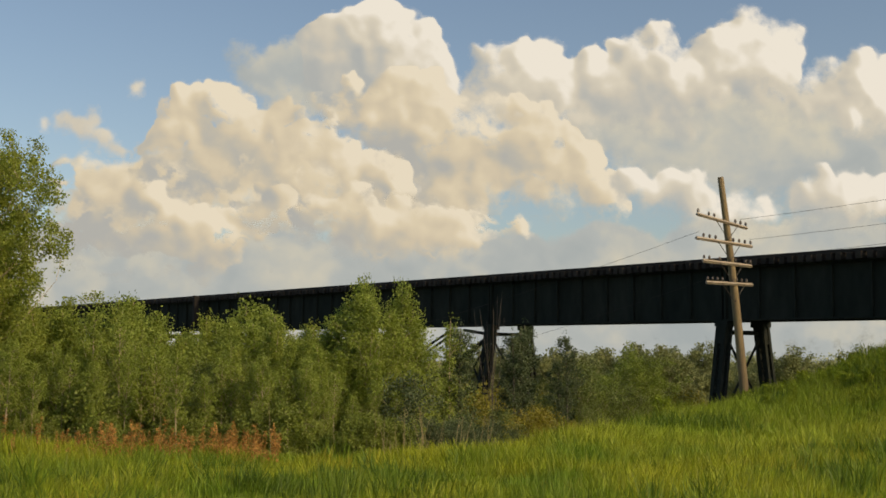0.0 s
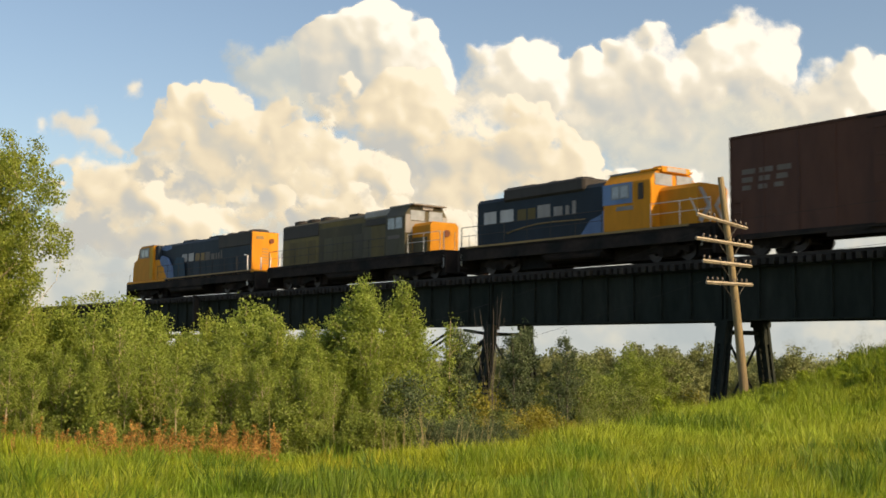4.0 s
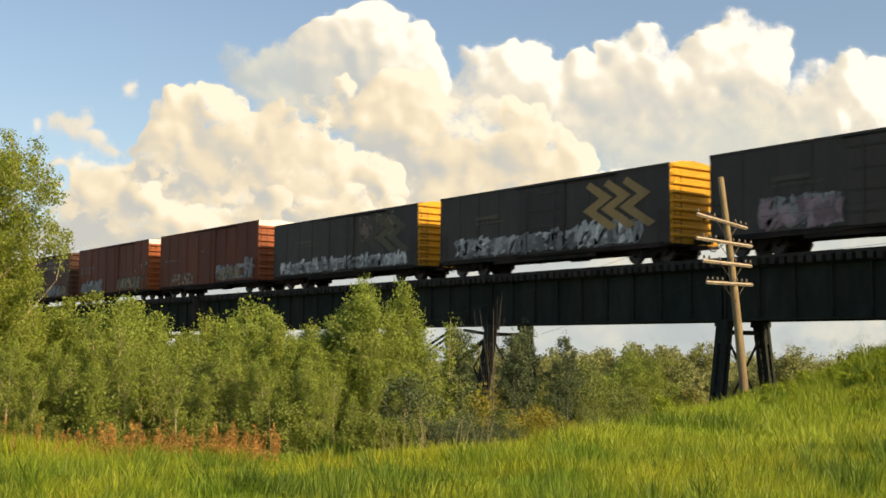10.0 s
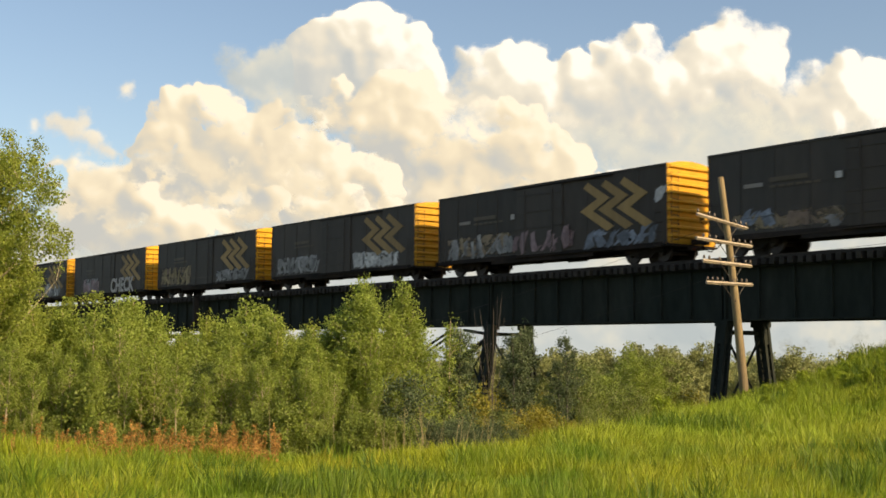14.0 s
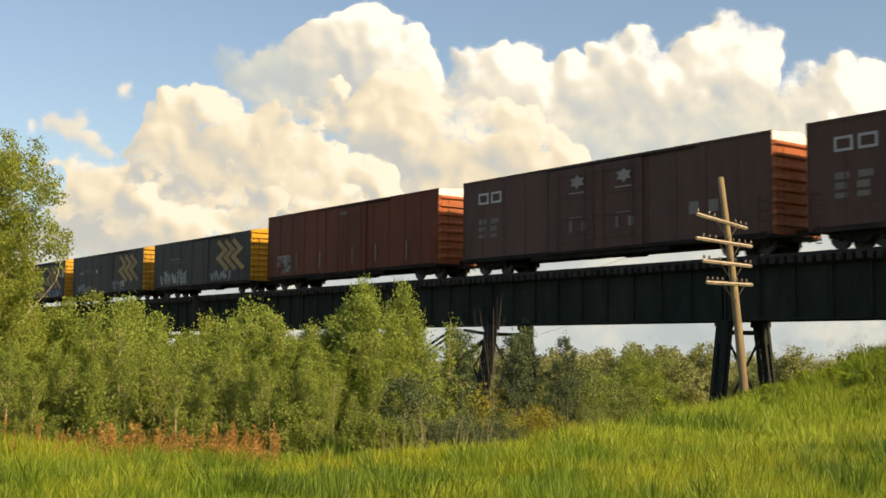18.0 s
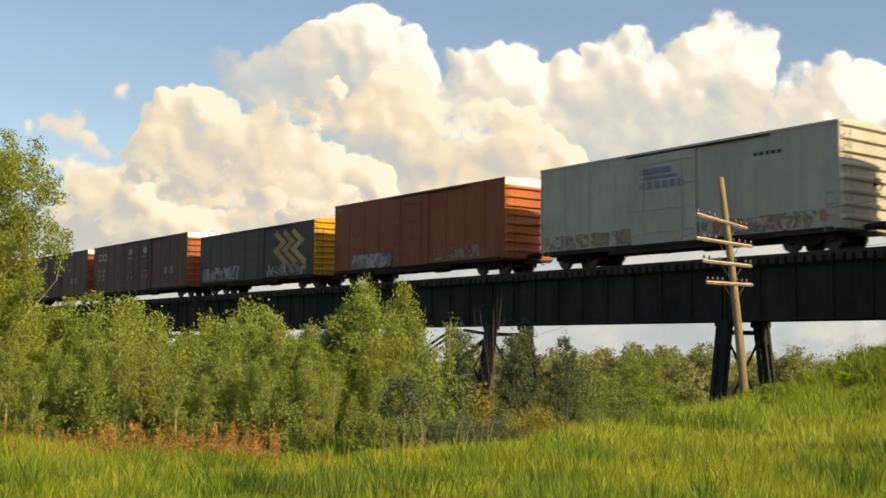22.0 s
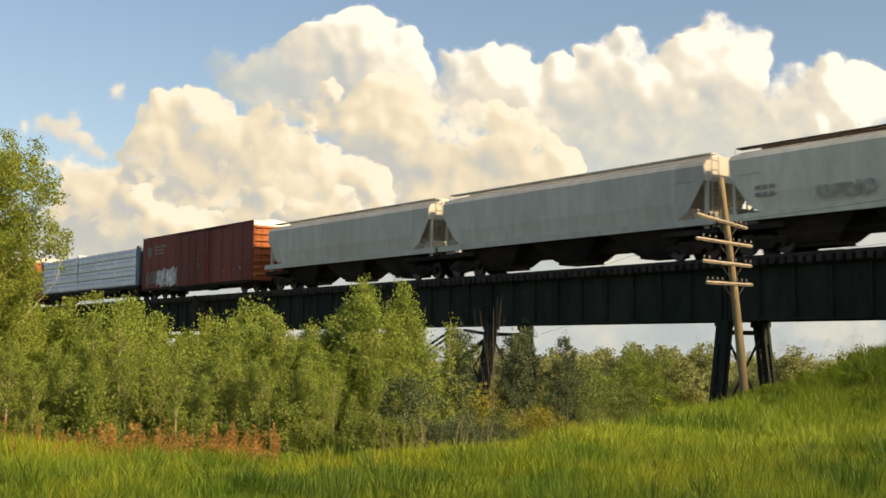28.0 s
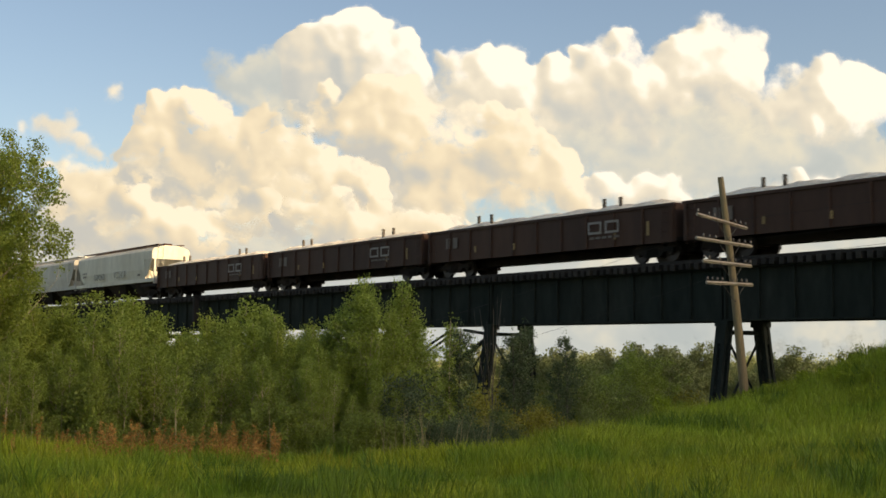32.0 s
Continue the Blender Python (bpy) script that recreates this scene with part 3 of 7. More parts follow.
def cloud(label, puffs, seed, drift, back=0.0, depth=0.2, soft=1.0, detail=True, blur=6, edge=34.0, base=0.52, vapour=None, fade=150.0, torn=0.0, drop=0.0):
    """A bank of cumulus: puffs (across, down, radius, in tens of chart units) swell towards the viewer."""
    rng = np.random.default_rng(seed)
    P = np.array(puffs, float) * 10 + np.array([0, drop, 0])
    lo = (P[:, :2] - P[:, 2:] * 1.35).min(0)
    hi = (P[:, :2] + P[:, 2:] * 1.35).max(0)
    step = 3.0
    X, Y = np.meshgrid(np.arange(lo[0], hi[0], step), np.arange(lo[1], hi[1], step))
    warp = 40 * (fbm(X / 55, Y / 55, seed, 7) - 0.5), 40 * (fbm(X / 55 + 31, Y / 55 - 17, seed + 3, 7) - 0.5)
    H = np.zeros_like(X)

    def swell(px, py, r, k, lift):
        """Raise a dome of radius r on what is there already."""
        j0, j1 = int(max(0, (px - lo[0] - r * 1.3) / step)), int((px - lo[0] + r * 1.3) / step) + 2
        i0, i1 = int(max(0, (py - lo[1] - r * 1.3) / step)), int((py - lo[1] + r * 1.3) / step) + 2
        s = np.s_[i0:i1, j0:j1]
        if H[s].size == 0:
            return
        q = ((X[s] + warp[0][s] - px) ** 2 + (Y[s] + warp[1][s] - py) ** 2) / (r * r)
        ic, jc = min(H.shape[0] - 1, max(0, int((py - lo[1]) / step))), min(H.shape[1] - 1, max(0, int((px - lo[0]) / step)))
        dome = np.sqrt(np.clip(1 - q, 0, None)) * r + lift * H[ic, jc] * (q < 1)
        d = np.clip(0.5 + 0.5 * (dome - H[s]) / k, 0, 1)
        H[s] = H[s] * (1 - d) + dome * d + k * d * (1 - d) * (q < 1) * 0.6

    level = [(px, py, r) for px, py, r in P]
    for px, py, r in level:
        swell(px, py, r, 10.0, 0.0)
    for size, count, lift in ((0.42, 7, 0.82), (0.4, 6, 0.9)):
        nxt = []
        for px, py, r in level:
            for _ in range(count if detail else 0):
                a = rng.uniform(0, math.tau)
                d = r * math.sqrt(rng.uniform(0.05, 0.95))
                c = (px + d * math.cos(a), py + d * math.sin(a) * (1 if math.sin(a) < 0 else 0.7), r * size * rng.uniform(0.6, 1.25))
                nxt.append(c)
                swell(*c, 5.0, lift)
        level = nxt
    if detail:
        # small billows piled on the domes
        bulk = smooth01(H / 30)
        for size, gain in ((52, 16.0), (22, 7.0), (10, 3.0)):
            H = H + bulk * gain * (1 - np.abs(2 * fbm(X / size + 0.4 * warp[0] / 10, Y / size, seed + 80, 3) - 1) * 2.2)
        H = np.clip(H, 0, None) * (bulk > 0)
    # painted daylight: brighter tops and sunward sides, greyer undersides, stored as each part's glow
    glow = np.full_like(H, base)
    below = soften(np.cumsum(H > 4, 0) * step, 30) + 130 * (fbm(X / 120, Y / 90, seed + 44) - 0.5)
    sink = smooth01((below - 15) / fade)
    if detail:
        glow += 0.1 - 0.36 * sink
    for n, gain in ((1, 0.035), (5, 0.07), (16, 0.11), (55, 0.2)) if detail else ((90, 0.12),):
        g = soften(H, n)
        gy_, gx_ = np.gradient(g, step)
        glow += gain * np.tanh((-0.85 * gx_ + 0.5 * gy_) * (0.5 + n / 30)) * (1 - 0.35 * sink)
    wx, wy = X + 2.2 * warp[0], Y + 2.2 * warp[1]
    glow += 0.75 * (fbm(wx / 170, wy / 100, seed + 40, 6) - 0.5) + 0.55 * (fbm(wx / 60, wy / 34, seed + 50, 6) - 0.5)
    glow = np.clip(soften(glow, 2), 0, 1)
    # the undersides of the bank dissolve into the haze; some edges are crisp, others fray
    inside = H > 1
    top = np.where(inside.any(0), inside.argmax(0), 0)
    bottom = np.where(inside.any(0), H.shape[0] - 1 - inside[::-1].argmax(0), 1)
    rows_ = np.arange(H.shape[0])[:, None]
    under = smooth01(((rows_ - top) / np.maximum(bottom - top, 1) - 0.5) / 0.5 + 0.35 * (fbm(X / 50, Y / 50, seed + 70) - 0.5))
    fray = edge * (0.8 + (3.0 if detail else 0.0) * smooth01((fbm(X / 95, Y / 95, seed + 90, 3) - 0.42) / 0.25))
    T = (1 - 0.8 * soften(under, 10)) * np.clip(soften(H, 2) / fray, 0, 1) * (0.5 + 1.0 * fbm(X / 34, Y / 34, seed + 60, 6))
    T = np.minimum(T, 0.95) - torn * smooth01((fbm(wx / 55, wy / 26, seed + 95, 6) - 0.46) / 0.18)
    T = np.clip(T, 0, None)
    H = soften(H, blur)
    keep = T > 0.01
    idx = -np.ones(X.shape, int)
    cell = keep[:-1, :-1] | keep[1:, :-1] | keep[:-1, 1:] | keep[1:, 1:]
    use = np.zeros_like(keep)
    for a, b in ((0, 0), (0, 1), (1, 0), (1, 1)):
        use[a:a + cell.shape[0], b:b + cell.shape[1]] |= cell
    idx[use] = np.arange(use.sum())
    s = CHART * (RANGE + back) / RANGE
    a, b, h = (X[use] - 784) * s, (441 - Y[use]) * s, H[use] * s * depth
    ob_verts = np.stack([a, b, h], 1)
    i, j = np.nonzero(cell)
    faces = np.stack([idx[i, j], idx[i + 1, j], idx[i + 1, j + 1], idx[i, j + 1]], 1)
    me = polys_mesh("cloud", ob_verts, faces, vapour or M_CLOUD, True)
    me.attributes.new("thick", "FLOAT", "POINT").data.foreach_set("value", (T[use] * soft).astype(np.float32))
    me.attributes.new("painted_glow", "FLOAT", "POINT").data.foreach_set("value", glow[use].astype(np.float32))
    ob = new("cloud", me)
    tagged(ob, label, "cloud", group="cumulus clouds")
    ahead = (FWD + Vector((0, 0, TILT))).normalized()
    up = RIGHT.cross(ahead)
    turn = Matrix((RIGHT, up, -ahead)).transposed().to_4x4()
    start = Matrix.Translation(Vector((0, 0, EYE)) + ahead * (RANGE + back)) @ turn
    ob.matrix_world = start
    DRIFTING.append((ob, start, RIGHT * drift[0] * s + up * drift[1] * s))
    return ob


DRIFTING = []
cloud("pale haze low over the horizon", [
    (-12, 58, 17), (8, 57, 17), (28, 57, 17), (48, 57, 17), (68, 57, 17), (88, 57, 17), (108, 56, 17), (128, 55, 18), (148, 54, 18), (168, 53, 18)],
    7, (-20, 0), back=420, depth=0.05, soft=0.9, detail=False, blur=20, edge=120.0, base=0.4, vapour=M_HAZE)
cloud("tall sunlit cumulus tower with a cream top", [
    (64, 10, 10), (59, 9, 6.5), (69, 6.5, 6.5), (65, 5.5, 5.5), (74, 11, 6), (61, 13, 8), (71, 15, 8), (77, 16, 5), (66, 18, 8)],
    11, (-38, -17), back=120, base=0.49, drop=11)
cloud("thin grey veil trailing from the cumulus tower", [
    (56, 12, 6), (51, 12, 5), (46, 14, 5), (57, 17, 6), (50, 18, 5), (43, 10, 3)], 15, (-38, -17), back=260, depth=0.06, soft=0.72, detail=False, blur=20, edge=60.0, base=0.45, vapour=M_HAZE)
cloud("long bank of brilliant white cumulus heads", [
    (89, 12, 6), (94, 12, 5.5), (86, 15, 5), (98, 14, 5), (104, 14, 5.5), (112, 9, 4.5), (117, 10, 5), (121, 12, 6), (130, 8, 6.5), (135, 6, 4.5), (138, 9, 4.2),
    (126, 13, 7), (134, 14, 7), (147, 12, 4), (153, 12, 4.5), (157, 15, 7), (110, 16, 7), (118, 18, 7), (142, 17, 5), (101, 19, 6), (93, 18, 6), (150, 18, 6)],
    23, (-66, -12), back=60, base=0.74, drop=11, fade=190.0)
cloud("grey-bottomed spreading cumulus base", [
    (107, 23, 7), (114, 25, 8), (123, 24, 9), (133, 24, 9), (143, 25, 9), (153, 26, 9), (158, 30, 8), (128, 30, 8), (138, 31, 8), (148, 33, 7), (117, 30, 6)],
    31, (-60, -10), back=160, depth=0.12, soft=0.85, detail=False, blur=30, edge=70.0, base=0.6, vapour=M_HAZE)
cloud("broad cream cumulus shelf", [
    (62, 21, 6), (70, 23, 8), (78, 24, 9), (86, 24, 7), (93, 25, 6), (98, 27, 4.5), (100, 31, 5.5), (105, 34, 4.2), (108, 37, 3), (90, 31, 7), (80, 33, 8), (72, 32, 6), (97, 35, 5)],
    47, (-42, -14), back=20, base=0.52, torn=0.25, vapour=M_CLOUD_PEACH)
cloud("thin peach veil behind the cumulus heads", [
    (20, 37, 8), (30, 35, 9), (42, 33, 10), (54, 33, 10), (66, 35, 9), (78, 37, 9)], 57, (-40, -11), back=200, depth=0.06, soft=0.75, detail=False, blur=20, edge=60.0, base=0.5, vapour=M_CLOUD_PEACH)
cloud("crowded peach-tinted cumulus heads", [
    (31, 20, 4), (37, 19, 4), (42, 19, 3.2), (40, 23, 6), (47, 25, 6), (53, 25, 6), (58, 26, 5), (31, 26, 4.5), (35, 28, 5), (24, 29, 3.2), (29, 31, 5),
    (42, 31, 7), (51, 33, 6), (60, 31, 4), (66, 31, 4), (70, 33, 3.6), (46, 37, 5), (36, 34, 6)],
    53, (-42, -12), base=0.47, fade=150.0, torn=0.5, vapour=M_CLOUD_PEACH)
cloud("low bank of dull peach cumulus", [
    (12, 33, 4), (16, 32, 4.4), (20, 34, 4), (25, 36, 4.5), (13, 39, 4.5), (19, 40, 5), (25, 42, 5), (31, 41, 5), (38, 41, 5), (44, 40, 4), (14, 44, 4), (21, 46, 4), (29, 46, 3.5), (37, 46, 4), (49, 38, 4), (47, 46, 2.2)],
    61, (-28, -6), back=-40, base=0.45, fade=90.0, torn=0.65, vapour=M_CLOUD_PEACH)
cloud("low ragged cumulus with peach edges", [
    (56, 38, 4.5), (61, 40, 5), (66, 42, 5), (71, 44, 4), (75, 45, 2.8), (63, 36, 4), (78, 40, 4), (84, 41, 5), (90, 40, 3.6), (72, 39, 4)],
    71, (-34, -8), back=-80, base=0.45, fade=90.0, torn=0.65, vapour=M_CLOUD_PEACH)
cloud("low hazy cumulus above the bridge", [
    (113, 34, 4), (119, 34, 4.2), (124, 36, 4.5), (130, 37, 4), (135, 38, 3.2), (144, 35, 5), (151, 36, 5), (156, 35, 5), (122, 33, 3)],
    83, (-44, -8), back=-100, soft=0.8, fade=90.0)
cloud("small torn cloud wisp", [(8, 22, 1.5), (12, 22, 2), (15, 23, 2.3), (18, 24.6, 2.2), (20, 26, 1.8), (17, 21, 1.5), (24, 16, 1.5)], 97, (-40, -6), soft=0.6, depth=0.3, detail=False, blur=3, edge=22.0, base=0.62)

# low clouds that drift across the sun, unseen: one put there to leave it at the start, one reaching it at the end
def sun_cloud(label, ahead, density):
    px, py = np.meshgrid(np.linspace(-150, 150, 61), np.linspace(-170, 170, 69))
    rim = np.minimum(np.minimum(px + 150, 150 - px), np.minimum(py + 170, 170 - py)) + 16 * (fbm(px / 40, py / 40, 5) - 0.5)
    thick = np.clip(rim / 24, 0, 1)
    k = (np.arange(68)[:, None] * 61 + np.arange(60)[None, :]).ravel()
    me = polys_mesh("cloud", np.stack([px, py, 34 * np.sqrt(thick) * fbm(px / 30, py / 30, 8)], -1).reshape(-1, 3), np.stack([k, k + 1, k + 62, k + 61], 1), M_CLOUD, True)
    me.attributes.new("thick", "FLOAT", "POINT").data.foreach_set("value", (density * thick).ravel().astype(np.float32))
    me.attributes.new("painted_glow", "FLOAT", "POINT").data.foreach_set("value", np.full(px.size, 0.4, np.float32))
    ob = new("cloud", me)
    tagged(ob, label, "cloud", group="cumulus clouds")
    start = Matrix.Translation(Vector((ahead, 15, 0)) + sun_dir * (420 / sun_dir.z))
    ob.matrix_world = start
    DRIFTING.append((ob, start, Vector((-320.0, 0, 0))))


sun_cloud("low grey cloud drifting in front of the sun", 422, 0.5)
# added out of view to weaken the early sunlight on the ground
sun_cloud("unseen thin cloud added to dim the sun at the start", -122, 0.32)
# ---- plants ----
def leaf_arrays(c, length, width, rng, droop=0.3):
    """Pointed leaves of four corners round the centres c."""
    n = len(c)
    a = rng.normal(size=(n, 3))
    a[:, 2] -= droop
    a /= np.linalg.norm(a, axis=1)[:, None]
    b = np.cross(a, rng.normal(size=(n, 3)))
    b /= np.linalg.norm(b, axis=1)[:, None] + 1e-6
    k = rng.uniform(0.65, 1.25, (n, 1))
    v = np.stack([c - a * length * 0.5 * k, c + b * width * 0.5 * k, c + a * length * 0.5 * k, c - b * width * 0.5 * k], 1)
    return v.reshape(-1, 3), np.arange(4 * n).reshape(-1, 4)


def make_tree(name, label, category, height, spread, leaves, leaf, seed, foliage=None, bark=None, limbs=16, low=0.12, taper=0.6, upright=0.8, trunk_r=None, clump=0.16, group="", tip=0.12):
    """A young tree: a bent tapered trunk, limbs, and a crown of single leaves along them."""
    rng = np.random.default_rng(seed)
    tree = new(name)
    tagged(tree, label, category, group=group)
    r0 = trunk_r or height * 0.0095
    bend = rng.normal(size=2) * height * 0.03
    spine = []
    for k in range(7):
        f = k / 6
        spine.append(Vector((bend[0] * math.sin(f * 2.5), bend[1] * math.sin(f * 3.1), -0.25 + (height * 0.97 + 0.25) * f)))
    bm = bmesh.new()
    tube(bm, spine, [r0 * (1 - 0.85 * k / 6) for k in range(7)], 7)
    part("trunk", bm, bark or M_BARK, tree, smooth=True)
    bm = bmesh.new()
    pts, weight = [], []
    for i in range(limbs):
        f = low + (0.97 - low) * (i + rng.uniform(0, 0.8)) / limbs
        s = spine[0].lerp(spine[6], f)
        j = min(5, int(f * 6))
        s = spine[j].lerp(spine[j + 1], f * 6 - j)
        prof = min(1.0, f / max(low + 0.12, 0.01)) ** 0.6 * (1 - max(0, f - 0.35) / 0.65) ** taper + tip
        ln = spread * prof * rng.uniform(0.4, 1.35)
        az = i * 2.4 + rng.uniform(-0.5, 0.5)
        d = Vector((math.cos(az), math.sin(az), upright * rng.uniform(0.6, 1.3))).normalized()
        e = s + d * ln
        m = s.lerp(e, 0.5) + Vector((0, 0, -0.06 * ln))
        tube(bm, [s, m, e], [r0 * 0.32 * (1 - f * 0.5), r0 * 0.2 * (1 - f * 0.5), r0 * 0.07], 4, cap=False)
        # leafy twigs off the limb
        for q in np.linspace(0.3, 1.0, 5):
            a = s.lerp(m, q * 2) if q < 0.5 else m.lerp(e, q * 2 - 1)
            side = Vector(rng.normal(size=3) * (1, 1, 0.7))
            b = a + (d * 0.7 + side.normalized() + Vector((0, 0, 0.25 * upright))).normalized() * (0.1 + 0.3 * ln) * rng.uniform(0.5, 1.2)
            if ln > 0.25:
                tube(bm, [a, b], [r0 * 0.08, r0 * 0.04], 3, cap=False)
            for w_ in (0.35, 0.7, 1.0):
                pts.append(a.lerp(b, w_))
                weight.append((0.25 + ln) * w_ * rng.uniform(0.5, 1.5))
    for q in np.linspace(0.75, 1.02, 6):
        pts.append(spine[5].lerp(spine[6], (q - 0.83) * 6))
        weight.append(0.5 * spread)
    part("branchwork", bm, bark or M_BARK, tree)["kind"] = "stuff"
    pts, weight = np.array(pts), np.array(weight)
    pick = rng.choice(len(pts), leaves, p=weight / weight.sum())
    c = pts[pick] + np.clip(rng.normal(size=(leaves, 3)), -1.5, 1.5) * clump * 0.62 * (0.4 + 0.6 * spread)
    c[:, 2] = np.maximum(c[:, 2], 0.05)
    v, f = leaf_arrays(c, leaf, leaf * 0.72, rng)
    part("crown", polys_mesh("crown", v, f, foliage or M_LEAF), None, tree)["kind"] = "stuff"
    return tree


def plant(tree, u, v, turn, k=1.0, sink=0.0, lean=0.0):
    p = spot(u, v)
    m = pose(p.x, p.y, gz(p) - sink, 0, 0, turn) @ pose(0, 0, 0, lean, 0, 0)
    tree.scale = (k, k, k)
    c = copy_thing(tree, m)
    tree.scale = (1, 1, 1)
    return c


def set_down(tree, u, v, turn=0.0):
    p = spot(u, v)
    tree.matrix_world = pose(p.x, p.y, gz(p), 0, 0, turn)


rnd = random.Random(5)
# the tall poplar at the edge of the meadow
poplar = make_tree("poplar_tree", "tall young poplar with light green leaves", "tree", 5.85, 1.6, 70000, 0.052, 3, foliage=M_LEAF_B, limbs=84, low=0.08, taper=0.45, upright=1.0, clump=0.1)
set_down(poplar, -8.4, 21.5, 20)
second = make_tree("poplar_tree", "young poplar leaning out over the thicket", "tree", 4.5, 1.65, 52000, 0.052, 4, foliage=M_LEAF_B, limbs=64, low=0.08, taper=0.5, upright=0.9, clump=0.1)
set_down(second, -8.9, 22.5, 70)
# the sapling that stands above the thicket
tall_top = EYE + 22 * 0.077 - gz(spot(-1.42, 22.0))
tall = make_tree("poplar_sapling", "slender poplar sapling standing above the thicket", "tree", tall_top - 0.2, 1.05, 10500, 0.046, 8, tip=0.05, limbs=40, low=0.22, taper=0.9, upright=2.2, clump=0.13, group="slender saplings above the thicket")
set_down(tall, -1.38, 22.0, 50)

KINDS = [
    make_tree("poplar_sapling", "leafy poplar sapling in a dense thicket", "tree", 3.3, 0.82, 5600, 0.045, 21, tip=0.04, limbs=34, low=0.3, taper=1.35, upright=2.3, clump=0.13, trunk_r=0.03, group="saplings of the thicket"),
    make_tree("poplar_sapling", "bushy poplar sapling in a dense thicket", "tree", 3.0, 1.0, 7600, 0.045, 22, tip=0.04, limbs=36, low=0.14, taper=1.3, upright=1.9, clump=0.15, trunk_r=0.026, group="saplings of the thicket"),
    make_tree("poplar_sapling", "yellow-green poplar sapling in a dense thicket", "tree", 3.2, 0.75, 5000, 0.045, 23, tip=0.04, foliage=M_LEAF_B, limbs=32, low=0.32, taper=1.4, upright=2.5, clump=0.13, trunk_r=0.03, group="saplings of the thicket"),
    make_tree("willow_bush", "dark grey-green willow bush in the thicket", "bush", 2.6, 1.2, 13000, 0.05, 24, foliage=M_LEAF_DARK, limbs=30, low=0.02, upright=1.0, clump=0.16, group="bushes of the thicket"),
]
KINDS.append(make_tree("poplar_sapling", "slender poplar sapling with a bare pale stem", "tree", 3.1, 0.7, 3400, 0.045, 29, tip=0.04, foliage=M_LEAF, limbs=26, low=0.42, taper=0.7, upright=1.9, clump=0.13, trunk_r=0.03, group="saplings of the thicket"))
undergrowth = make_tree("leafy_undergrowth", "low leafy green undergrowth at the foot of the saplings", "bush", 1.1, 0.62, 3600, 0.055, 25, foliage=M_LEAF_GREEN, limbs=22, low=0.03, upright=1.3, clump=0.14, group="undergrowth of the thicket")
first = [True] * 5


def thicket(kind, u, v, turn, k):
    if first[kind] and abs(k - 1) < 0.2:
        first[kind] = False
        set_down(KINDS[kind], u, v, turn)
    else:
        plant(KINDS[kind], u, v, turn, k, lean=rnd.uniform(0, 9))


CANOPY = [(-0.45, 0.045), (-0.33, 0.04), (-0.315, 0.024), (-0.285, 0.026), (-0.27, 0.052), (-0.255, 0.026), (-0.2, 0.028), (-0.17, 0.042), (-0.15, 0.03), (-0.12, 0.033),
          (-0.105, 0.018), (-0.08, 0.012), (-0.03, 0.002), (0.0, -0.012), (0.06, -0.02)]


def canopy(f):
    return float(np.interp(f, [c[0] for c in CANOPY], [c[1] for c in CANOPY]))


TALL = (3.3, 3.0, 3.2, 2.6, 3.1)
for row, (v0, n) in enumerate(((19.7, 26), (21.3, 44), (22.6, 50), (24.2, 46))):
    for i in range(n):
        f = -0.42 + (0.42 + (-0.035 if row else -0.05)) * (i + 0.5 * (row % 2) + rnd.uniform(-0.35, 0.35)) / (n - 1)
        v = v0 + rnd.uniform(-0.7, 0.7)
        kind = rnd.choice((0, 0, 1, 2, 2)) if row else 4
        top = EYE + v * (canopy(f) + 0.014 - (0.03, 0.015, 0.0, 0.0)[row] - rnd.uniform(0, 0.028))
        p = spot(f * v, v)
        thicket(kind, f * v, v, rnd.uniform(0, 360), max(0.4, (top - gz(p) - 0.1) / TALL[kind]))
set_down(KINDS[4], -0.3 * 21, 21)
set_down(undergrowth, -0.3 * 19.4, 19.4)
for k in range(52):
    v = rnd.uniform(18.7, 20.2)
    f = -0.41 + 0.38 * (k + rnd.uniform(0, 1)) / 52
    plant(undergrowth, f * v, v, rnd.uniform(0, 360), rnd.uniform(0.35, 0.8))
for k in range(16):
    v = rnd.uniform(20.5, 23)
    plant(KINDS[3], rnd.uniform(-0.4, -0.05) * v, v, rnd.uniform(0, 360), rnd.uniform(0.5, 0.75))

# shrubs and saplings in the hollow under the bridge
set_down(KINDS[3], 0.115 * 31, 31, 40)
wide_bush = make_tree("willow_bush", "tall grey-green willow bush in the hollow", "bush", 5.0, 1.9, 22000, 0.06, 26, foliage=M_LEAF_DARK, limbs=60, low=0.05, upright=1.3, taper=0.7, clump=0.11, group="bushes of the hollow")
set_down(wide_bush, -0.2 * 31, 31, 40)
def grow(tree, tall, f, v, slope):
    p = spot(f * v, v)
    return plant(tree, f * v, v, rnd.uniform(0, 360), (EYE + v * slope - gz(p)) / tall)


for f, v, slope, kind in ((-0.03, 26, 0.0, 3), (-0.012, 28, -0.034, 3), (0.058, 26, -0.052, 3), (0.088, 31, -0.04, 3), (0.118, 32, -0.028, 3),
                          (-0.034, 23, -0.02, 1), (-0.022, 25, -0.022, 3), (0.002, 29, -0.05, 3), (0.1, 26, -0.06, 3), (0.125, 28, -0.045, 3),
                          (0.15, 36, -0.012, 3), (0.168, 37, -0.004, 3), (0.178, 38, -0.012, 1), (0.142, 37, -0.016, 1), (0.16, 33, -0.028, 3), (0.125, 33, -0.032, 2)):
    p = spot(f * v, v)
    if EYE + v * slope - gz(p) > 3.6:
        grow(wide_bush, 5.2, f, v, slope)
    else:
        grow(KINDS[kind], TALL[kind], f, v, slope)
